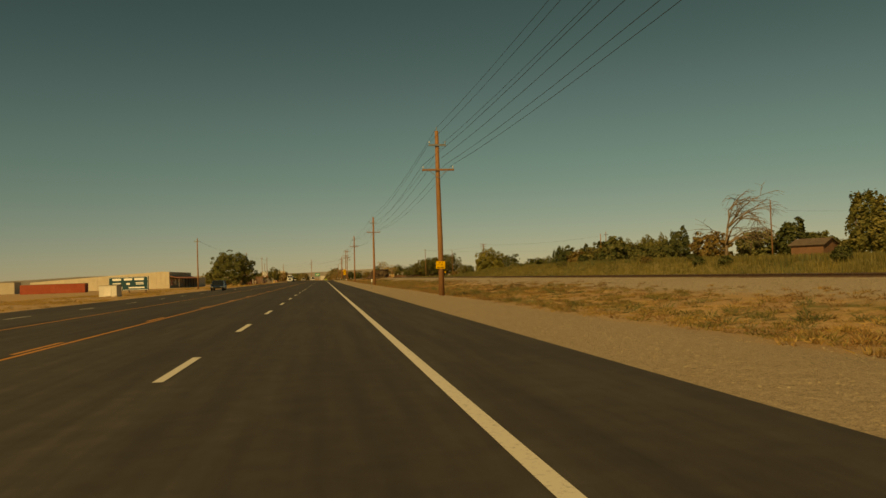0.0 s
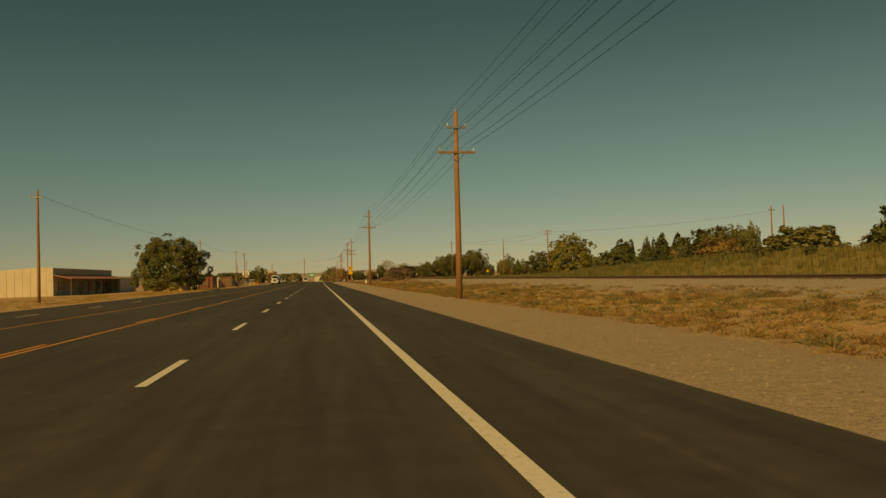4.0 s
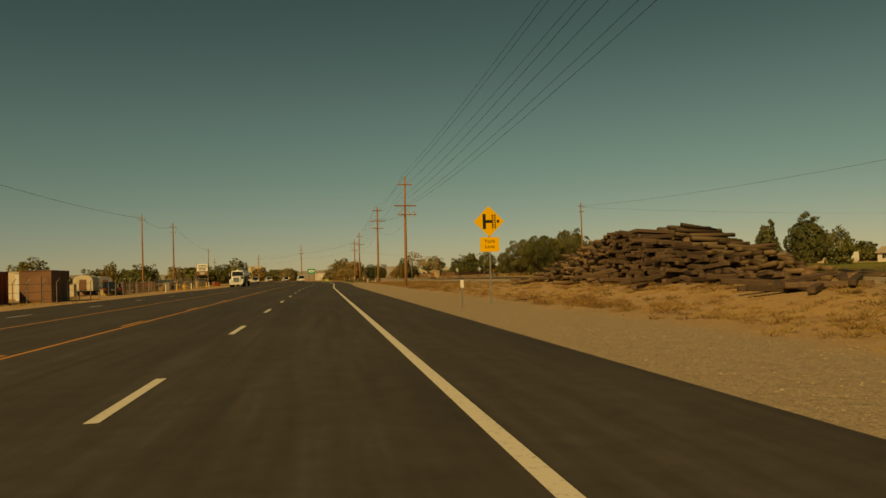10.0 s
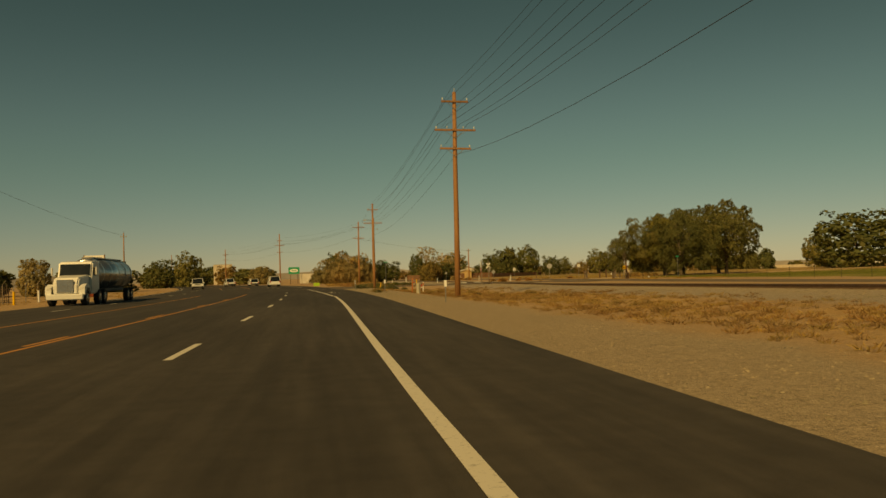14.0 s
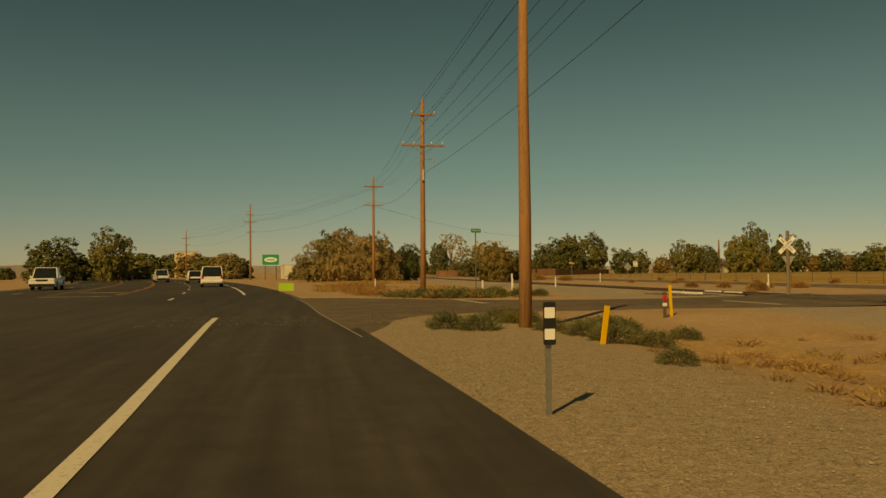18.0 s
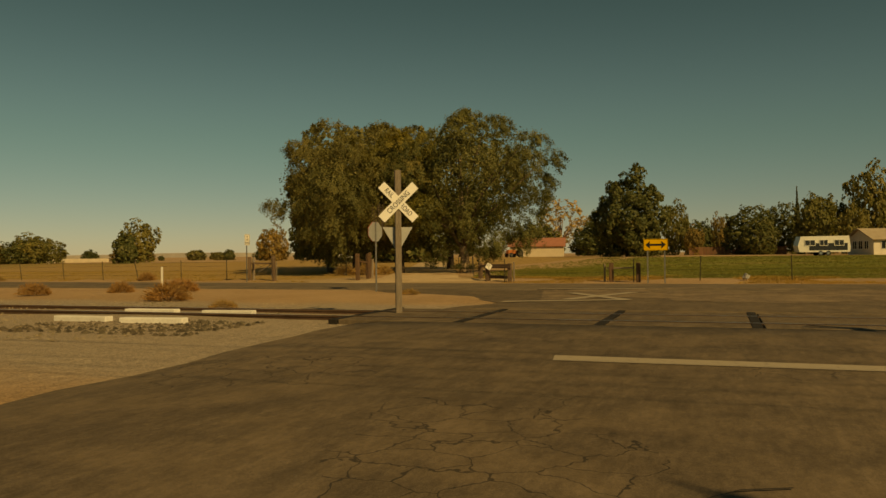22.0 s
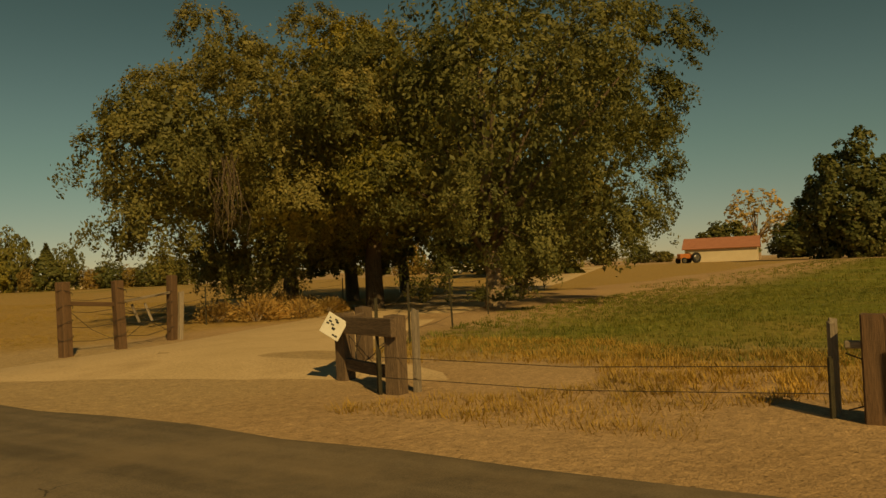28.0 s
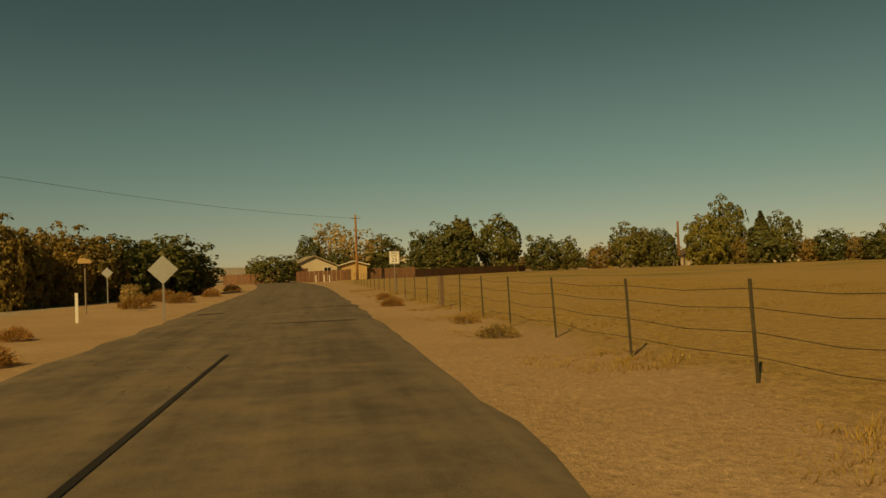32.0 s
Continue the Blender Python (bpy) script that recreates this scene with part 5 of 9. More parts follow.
NORTH = [
    ("fine_d", 62.0, 579.5, 0.0, 8.6, 4.7),
    ("fine_d", 66.9, 578.6, 0.0, 10.2, 8.1),
    ("plume", 69.5, 579.1, 0.0, 10.2, 3.7),
    ("fine_d", 64.9, 577.0, 0.0, 5.9, 10.4),
    ("fine_d", 69.5, 577.1, 0.0, 5.6, 4.0),
    ("fine_b", 78.2, 588.4, 0.0, 8.5, 9.0),
    ("fine_d", 86.5, 586.1, 0.0, 7.5, 6.0),
    ("fine_b", 91.5, 586.5, 0.0, 5.0, 5.1),
    ("fine_br", 98.8, 588.1, 0.0, 4.9, 7.6),
    ("fine_b", 105.0, 587.7, 0.0, 6.9, 7.2),
    ("fine_b", 109.0, 588.1, 0.0, 6.0, 5.2),
    ("fine_d", 111.7, 586.8, 0.0, 8.2, 5.6),
    ("fine_y", 120.1, 584.7, 0.0, 10.1, 8.6),
    ("fine_b", 123.9, 583.7, 0.0, 10.4, 6.7),
    ("fine_br", 124.9, 579.6, 0.0, 5.4, 5.2),
    ("fine_c", 128.3, 578.7, 0.0, 9.3, 7.8),
    ("fine_b", 132.4, 578.4, 0.0, 7.6, 6.0),
    ("fine_br", 136.7, 576.7, 0.0, 4.8, 7.2),
    ("fine_d", 139.9, 574.3, 0.0, 6.6, 6.3),
    ("fine_br", 143.3, 571.8, 0.0, 4.9, 7.7),
    ("fine_d", 146.3, 569.3, 0.0, 5.7, 7.7),
    ("fine_b", 149.0, 567.1, 0.0, 5.6, 7.7),
    ("fine_b", 152.2, 564.3, 0.0, 4.6, 7.7),
    ("pale", 47.7, 627.9, 0.0, 12.8, 8.5),
    ("fine_d", 42.3, 621.1, 0.0, 10.3, 5.6),
    ("fine_b", 60.7, 640.1, 0.0, 7.9, 15.2),
    ("fine_d", 23.1, 541.5, 0.0, 6.0, 6.5),
]
PASTURE = [
    ("fine_d", 109.0, 456.0, 0.0, 12.8, 14.5),
    ("tall2", 139.3, 429.1, 0.0, 14.0, 11.0),
    ("fine_b", 169.1, 423.6, 0.0, 8.9, 4.7),
    ("fine_d", 177.3, 419.8, 0.0, 8.6, 6.1),
    ("fine_br", 165.3, 420.0, 0.0, 6.1, 4.4),
    ("fine_br", 177.3, 415.5, 0.0, 8.8, 4.4),
    ("fine_d", 165.2, 410.5, 0.0, 10.2, 8.5),
    ("fine_d", 168.9, 405.1, 0.0, 10.8, 6.3),
    ("fine_d", 159.1, 408.8, 0.0, 7.2, 5.9),
    ("cone", 171.6, 401.6, 0.0, 11.9, 2.4),
    ("plume", 176.2, 397.2, 0.0, 15.6, 6.7),
    ("plume", 169.7, 394.1, 0.0, 13.5, 2.8),
    ("fine_b", 167.1, 390.2, 0.0, 13.1, 7.4),
    ("fine_b", 166.5, 387.0, 0.0, 11.0, 4.0),
    ("fine_b", 161.4, 399.4, 0.0, 8.8, 6.5),
    ("fine_b", 155.6, 394.3, 0.0, 7.0, 4.6),
    ("fine_br", 167.3, 381.2, 0.0, 11.2, 5.9),
    ("fine_b", 168.6, 377.9, 0.0, 11.1, 4.9),
    ("fine_d", 140.5, 432.6, 0.0, 8.5, 4.0),
    ("fine_d", 137.5, 426.5, 0.0, 8.0, 4.5),
    ("pale", 208.3, 453.5, 0.0, 12.4, 8.3),
    ("fine_b", 239.3, 450.7, 0.0, 10.4, 4.8),
    ("fine_b", 163.3, 373.7, 0.0, 13.6, 6.9),
    ("plume", 164.9, 368.8, 0.0, 14.3, 6.5),
    ("fine_b", 166.7, 364.8, 0.0, 14.0, 6.0),
    ("fine_br", 153.4, 375.5, 0.0, 8.5, 6.4),
    ("fine_br", 165.7, 362.0, 0.0, 7.3, 4.9),
    ("fine_b", 111.7, 377.7, 0.0, 6.7, 6.5),
    ("fine_b", 148.2, 361.2, 0.0, 11.9, 6.9),
    ("fine_b", 155.6, 353.2, 0.0, 12.5, 9.2),
    ("fine_b", 149.2, 353.6, 0.0, 10.0, 4.8),
    ("fine_c", 145.2, 350.2, 0.0, 9.3, 6.7),
    ("fine_d", 146.5, 344.1, 0.0, 6.7, 5.6),
    ("plume", 147.9, 338.5, 0.0, 13.5, 6.1),
    ("plume", 145.3, 334.5, 0.0, 14.5, 6.6),
    ("plume", 142.9, 330.9, 0.0, 14.7, 6.9),
    ("plume", 138.9, 328.7, 0.0, 14.7, 6.8),
    ("plume", 136.4, 325.4, 0.0, 15.2, 6.8),
    ("plume", 132.3, 323.4, 0.0, 15.7, 6.9),
    ("plume", 129.6, 320.2, 0.0, 15.8, 7.2),
    ("fine_b", 116.6, 349.1, 0.0, 7.0, 8.3),
]
WEST = [
    ("fine_d", -31.8, 372.0, 0.0, 5.0, 4.6),
    ("fine_d", -39.0, 365.0, 0.0, 4.3, 3.4),
    ("fine_br", -41.0, 380.0, 0.0, 4.5, 4.4),
    ("fine_b", -51.4, 372.0, 0.0, 4.9, 6.0),
    ("fine_b", -49.8, 420.0, 0.0, 5.0, 3.2),
    ("fine_d", -36.8, 520.0, 0.0, 7.6, 7.2),
    ("fine_b", -32.7, 540.0, 0.0, 7.4, 6.8),
    ("fine_s", -36.9, 430.0, 0.0, 4.9, 4.0),
    ("bush", -25.9, 230.7, 0.2, 9.2, 10.4),
    ("round", -39.8, 395.0, 1.6, 3.8, 6.1),
    ("round", -54.0, 349.6, 0.5, 2.5, 4.6),
    ("round", -49.3, 441.5, 1.3, 5.4, 8.3),
    ("round", -43.4, 554.8, 1.8, 6.0, 10.9),
    ("round", -37.9, 575.7, 1.5, 5.8, 13.9),
    ("round", -59.7, 552.0, 2.4, 4.5, 6.5),
    ("round", -18.9, 587.5, 0.8, 6.5, 12.0),
    ("round", -46.6, 435.0, 0.4, 5.5, 9.8),
    ("round", -74.1, 708.7, 4.4, 6.6, 8.1),
    ("round", -47.0, 643.0, 2.9, 7.8, 13.2),
    ("round", -39.6, 644.3, 2.8, 7.5, 11.3),
    ("brown", -30.9, 625.4, 2.6, 5.6, 7.0),
    ("pale2", -13.8, 557.0, 1.6, 3.8, 6.2),
    ("round", -13.2, 577.1, 1.9, 5.1, 8.3),
    ("round", -71.4, 354.3, 2.4, 4.0, 8.7),
    ("round", -36.3, 460.1, 2.7, 4.6, 12.0),
]
THICKET = [
    ("fine_d", 6.8, 503.0, 0.0, 8.0, 5.5),
    ("fine_d", 12.6, 502.0, 0.0, 6.9, 5.0),
    ("fine_d", 16.8, 500.0, 0.0, 5.6, 3.8),
]
LANE_W = [
    ("fine_br", 26.2, 484.6, 0.0, 4.5, 4.9),
    ("fine_br", 26.3, 482.5, 0.0, 4.5, 3.4),
    ("fine_br", 27.1, 484.9, 0.0, 3.6, 2.5),
    ("fine_br", 26.9, 489.0, 0.0, 4.4, 3.6),
    ("fine_br", 28.0, 491.4, 0.0, 4.3, 5.4),
    ("fine_br", 28.3, 487.3, 0.0, 3.2, 3.4),
    ("fine_d", 29.6, 493.8, 0.0, 4.4, 4.2),
    ("fine_d", 30.9, 498.2, 0.0, 4.5, 5.3),
    ("fine_d", 32.1, 500.4, 0.0, 4.0, 5.1),
    ("fine_d", 32.7, 501.5, 0.0, 2.9, 2.9),
    ("fine_br", 29.0, 491.7, 0.0, 3.2, 3.6),
    ("fine_s", 31.8, 486.1, 0.0, 1.7, 4.4),
]
LANE_N = [
    ("fine_d", 37.0, 553.0, 0.0, 4.2, 6.2),
    ("fine_b", 34.6, 554.9, 0.0, 2.7, 3.2),
    ("fine_b", 39.4, 559.0, 0.0, 2.8, 2.2),
    ("fine_d", 40.8, 576.1, 0.0, 3.1, 2.5),
    ("fine_d", 43.7, 571.0, 0.0, 2.0, 2.9),
    ("fine_d", 46.4, 570.9, 0.0, 5.3, 4.6),
    ("pale", 50.8, 590.7, 0.0, 7.7, 6.7),
    ("fine_d", 54.2, 590.5, 0.0, 3.9, 5.3),
    ("fine_d", 57.5, 590.1, 0.0, 3.2, 4.7),
    ("fine_b", 60.8, 589.7, 0.0, 2.6, 4.7),
]

plant(EAST, "trees beyond the tracks", 0.53, 1.0)
plant(EAST2, "trees beyond the tracks", 0.53, 1.0)
plant(NORTH, "trees along the field's far side", 0.62, 1.05)
plant(PASTURE, "trees beyond the pasture", 0.64, 1.05)
plant(WEST, "trees behind the roadside yards", 0.6, 1.05)
plant(THICKET, "dusty trees beside the highway", 0.5, 0.86)
plant(LANE_W, "trees between the tracks and the farm road", 0.6, 1.0)
plant(LANE_N, "trees at the end of the farm road", 0.6, 1.03)
def belt(n, x0, y0, x1, y1, h, w, group):
    """A loose row of ordinary trees from one end to the other."""
    kinds = ("round", "dark", "brown", "round", "oval", "round")
    rows = []
    for i in range(n):
        u = (i + trng.uniform(-0.3, 0.3)) / (n - 1)
        x, y = x0 + (x1 - x0) * u + trng.uniform(-3, 3), y0 + (y1 - y0) * u + trng.uniform(-3, 3)
        rows.append((kinds[trng.randrange(6)], x, y, float(land(x, y)), h * trng.uniform(0.7, 1.15), w * trng.uniform(0.8, 1.25)))
    plant(rows, group)


belt(30, 30, 646, 250, 618, 4.6, 4.8, "trees along the field's far side")
belt(16, 252, 600, 232, 440, 5.0, 5.5, "trees along the field's far side")
belt(14, 190, 452, 186, 335, 6.0, 6.5, "trees beyond the pasture")
belt(26, 100, 330, 140, 95, 5.8, 6.5, "trees beyond the tracks")
belt(16, -190, 600, -80, 620, 5.0, 7, "trees behind the roadside yards")
belt(18, -85, 140, -78, 440, 3.6, 5.0, "trees behind the roadside yards")
belt(26, 36.5, 20, 40, 215, 1.25, 2.7, "bushes on the bank")
for k, o in TREE.items():
    if k not in used:
        for ch in list(o.children):
            bpy.data.objects.remove(ch)
        bpy.data.objects.remove(o)

bt = bare_tree("bare_tree", "leafless pale weeping tree on the bank", 4, 13.5, 9.0)
bt.matrix_basis = pose(42.0, 76.5, float(land(42, 76.5)) - 0.1, 0, 0, 20) @ Matrix.Diagonal((0.76, 0.76, 0.8, 1))

# weeping tamarisks that form one mound beside the highway
for i, (x, y, h, r) in enumerate(((4.9, 497.2, 5.6, 3.3), (7.9, 498.0, 7.3, 3.5), (11.5, 497.2, 6.7, 3.3), (2.9, 495.4, 3.2, 2.3), (13.6, 496.2, 4.4, 2.1), (9.3, 494.8, 4.8, 2.7), (6.2, 494.4, 3.6, 2.4))):
    crown = spray_crown(90 + i, h, r, -0.12, 34, 340, 34, 0.1, 0.2, hang=1.7)
    e = grow("tamarisk_shrub", "dusty tan weeping tamarisk shrub beside the highway", 90 + i, h, r, 0.0, leafage="leaf_pale", trunk_r=0.09, limbs=6, group="tamarisks beside the highway", crown=crown)
    e.matrix_basis = pose(x, y, float(land(x, y)))

# the big elms along the dirt drive
# label, place, height, radius, seed, leafage, bark, where the crown begins, lean of the crown
HERO = [
    ("big leafy elm with a pale trunk beside the drive", 58.8, 431.2, 10.7, 5.7, 31, "leaf_elm", "pale_bark", 0.06, (0.2, -0.9)),
    ("big drooping elm with hanging outer branches", 61.5, 442.5, 9.8, 5.4, 32, "leaf_elm", "pale_bark", 0.12, (-0.2, 0.4)),
    ("yellow-green ash tree among darker elms", 58.4, 435.6, 9.9, 2.9, 33, "leaf_yellow", "bark", 0.2, (-0.6, -0.4)),
    ("big leafy elm shading the drive", 69.3, 435.8, 11.6, 5.7, 34, "leaf_elm", "bark", 0.14, (0, -0.6)),
    ("big leafy elm shading the drive", 64.6, 441.8, 11.4, 5.6, 35, "leaf_elm", "bark", 0.14, (0, 0)),
    ("tall leafy elm further along the drive", 73.1, 445.1, 13.0, 6.0, 36, "leaf_elm", "bark", 0.15, (0, 0)),
]
for i, (lab, x, y, h, r, sd_, lf, bk, low, bias) in enumerate(HERO):
    far = i > 2
    n_sprays = (1900, 1500, 560, 1050, 1150, 800)[i]
    crown = spray_crown(sd_, h, r, low, (62, 52, 28, 46, 46, 40)[i], n_sprays, 40 if far else 62, 0.112 if far else 0.058, 0.4, bias, 1.25 if i == 1 else 0.9, core=0.14 if far else 0.1)
    if i == 1:
        v, f, c = crown
        crown = (v + np.array([-4.6, -4.6, 0]) * np.clip(v[:, 2:] / 3.0, 0.4, 1), f, c + np.array([-3.6, -3.6, 0]))
    e = grow("elm_tree", lab, sd_, h, r, low, leafage=lf, bark=bk, trunk_r=0.28, limbs=16, group="elms along the drive", split=not far, crown=crown)
    e.matrix_basis = pose(x, y, float(land(x, y)))
drooper = [o for o in bpy.data.objects if o.get("label", "").startswith("big drooping")][0]
# the outer side hangs lower, towards the farm road and the field
v, f, c = spray_crown(77, 5.6, 1.9, 0.2, 16, 330, 62, 0.06, 0.4, hang=1.5)
fringe = grid_mesh("hanging_foliage", np.asarray(v), f, "leaf_elm")
fringe.parent = drooper
fringe.matrix_basis = drooper.matrix_basis.inverted() @ pose(50.9, 436.6, 1.1)
v, f, c = spray_crown(79, 5.0, 2.2, 0.08, 18, 360, 62, 0.056, 0.4, hang=1.5)
skirt = grid_mesh("hanging_foliage", np.asarray(v), f, "leaf_elm")
skirt.parent = drooper
skirt.matrix_basis = drooper.matrix_basis.inverted() @ pose(56.4, 438.8, 0.3)
# one bright bough low on the ash
ash = [o for o in bpy.data.objects if o.get("label", "").startswith("yellow-green ash")][0]
v, f, c = spray_crown(78, 2.0, 1.15, 0.05, 8, 150, 62, 0.07, 0.2, hang=0.6)
bough = grid_mesh("bough_foliage", np.asarray(v), f, "leaf_yellow", ash)
bough.matrix_basis = ash.matrix_basis.inverted() @ pose(55.6, 433.0, 3.0)
# bundle of bare roots and twigs hanging in the crown
g = random.Random(8)
for k in range(22):
    p = Vector((g.uniform(-0.3, 0.3), g.uniform(-0.3, 0.3), 3.9 + g.uniform(-0.3, 0.4)))
    pts_ = [p]
    for j in range(5):
        p = p + Vector((g.uniform(-0.12, 0.12), g.uniform(-0.12, 0.12), -g.uniform(0.22, 0.42)))
        pts_.append(p)
    bm = bmesh.new()
    tube(bm, pts_, [0.012, 0.011, 0.01, 0.009, 0.006, 0.004], 5)
    tw = part("hanging_twig", bm, "bark", drooper, "bare tan hanging twig")
    tw.matrix_basis = drooper.matrix_basis.inverted() @ pose(50.3, 433.4, 0)


# ---- shrubs and tumbleweeds ----
def shrub(label, seed, h, r, leafage, per=60, fine=0.0105):
    e = thing("shrub", Matrix(), label, "shrub")
    g = np.random.default_rng(seed)
    n = per * 22
    a, el = g.uniform(0, 6.283, n), np.arccos(g.uniform(0.05, 1, n))
    L = g.uniform(0.35, 1.0, n) ** 0.6 * (1 + 0.22 * np.sin(3 * a + seed) * np.sin(2.3 * a))
    tip = np.stack([np.cos(a) * np.sin(el) * r * L, np.sin(a) * np.sin(el) * r * L, np.cos(el) * h * L + 0.02], -1)
    root = tip * g.uniform(0.72, 0.92, n)[:, None] + g.normal(size=(n, 3)) * 0.05 * r
    root[:, 2] = np.maximum(root[:, 2], -0.03)
    s = np.cross(tip - root, g.normal(size=(n, 3)))
    s = s / (np.linalg.norm(s, axis=1)[:, None] + 1e-9) * fine
    mid_ = (root + tip) / 2
    v = np.stack([root, mid_ - s, tip, mid_ + s], 1).reshape(-1, 3)
    grid_mesh("foliage", v, np.arange(4 * n).reshape(-1, 4), leafage, e)
    bm = bmesh.new()
    rr = random.Random(seed)
    for k in range(8):
        q = rr.uniform(0, 6.28)
        tube(bm, [(0, 0, -0.05), (0.3 * r * math.cos(q), 0.3 * r * math.sin(q), 0.35 * h), (0.6 * r * math.cos(q + 0.3), 0.6 * r * math.sin(q + 0.3), 0.7 * h)], [0.018, 0.012, 0.005], 5)
    part("stem", bm, "pale_bark", e)
    return e


SHRUB = [shrub("low grey-green sagebrush shrub", 1, 0.5, 0.6, "sage", 110, 0.007), shrub("dry reddish-brown tumbleweed lying on dirt", 2, 0.55, 0.6, "tumbleweed", 110), shrub("bushy green roadside weed clump", 3, 0.6, 0.55, "grass_green", 70), shrub("dry tan weed clump on dirt", 4, 0.4, 0.55, "weed_dry", 60)]
seen_kind = set()


def bushes(kind, rows, group):
    for x, y, s in rows:
        m = Matrix.Translation((x, y, float(land(x, y)))) @ Matrix.Rotation(x * 7.3 + y, 4, "Z") @ Matrix.Diagonal((s, s, s * 0.9, 1))
        if kind in seen_kind:
            o = copy_thing(SHRUB[kind], m)
        else:
            SHRUB[kind].matrix_basis = m
            seen_kind.add(kind)
            o = SHRUB[kind]
        o["group"] = group


bushes(0, [(6.0, 406.2, 0.98), (6.6, 405.5, 1.04), (7.75, 408.3, 1.10), (8.35, 407.9, 1.0), (8.1, 405.0, 0.8), (8.6, 402.6, 1.04), (9.3, 402.3, 0.91), (11.2, 404.6, 0.78), (8.0, 398.7, 0.65), (9.6, 405.5, 1.17), (10.2, 405.8, 1.04), (8.5, 403.8, 1.04), (6.1, 381.0, 0.65)], "sagebrush by the corner")
bushes(0, [(11.6, 427.6, 1.1), (12.6, 428.2, 1.2), (13.5, 427.4, 1.0), (10.2, 427.3, 1.0), (14.2, 428.4, 1.1), (12.0, 429.2, 1.0), (9.2, 431.0, 1.2), (13.0, 429.6, 1.3), (14.8, 427.6, 1.0), (10.9, 428.9, 1.1), (15.3, 429.2, 0.9)], "weeds by the street sign")
bushes(2, [(12.4, 427.1, 0.9), (14.0, 428.9, 1.0), (7.9, 407.6, 0.7)], "weeds by the street sign")
bushes(1, [(45.1, 445.2, 0.95), (34.6, 434.5, 1.2), (33.4, 436.4, 1.0), (31.5, 438.5, 1.1), (30.4, 441.0, 1.0), (29.4, 431.0, 1.4), (36.0, 455.0, 0.9), (33.6, 478.0, 1.5), (34.8, 483.0, 1.4), (33.0, 488.0, 1.6), (35.2, 493.0, 1.3), (33.6, 499.0, 1.6), (35.4, 506.0, 1.5), (34.4, 461.0, 0.8), (44.2, 470.0, 0.9), (44.6, 476.0, 0.8)], "tumbleweeds by the farm road")
bushes(3, [(10.2, 379.0, 0.9), (11.0, 383.0, 1.0), (12.5, 387.0, 1.0), (9.0, 386.0, 0.8), (13.5, 378.0, 1.1), (12.6, 372.0, 1.0), (6.2, 384.3, 1.1), (6.9, 385.0, 0.9), (10.6, 392.4, 0.9), (11.9, 395.0, 0.9), (15.0, 366.0, 1.1), (11.2, 358.0, 0.9), (44.6, 455.6, 0.9), (44.8, 459.5, 0.8), (26.6, 427.0, 0.8), (33.6, 424.8, 0.7)], "dry weed clumps")
# brush piled under the elms
for i, (x, y, k) in enumerate(((52.9, 436.9, 1.5), (53.2, 435.7, 1.7), (54.3, 436.2, 1.6), (54.2, 434.9, 1.3), (55.6, 436.9, 1.7), (56.6, 436.0, 1.3), (57.4, 437.9, 1.4))):
    o = copy_thing(SHRUB[3], Matrix.Translation((x, y, float(land(x, y)))) @ Matrix.Rotation(i * 1.3, 4, "Z") @ Matrix.Diagonal((k, k, 1.9 + 0.4 * math.sin(i * 2.0), 1)))
    o["group"], o["label"] = "brush under the elms", "dry tan brush heaped under the trees"


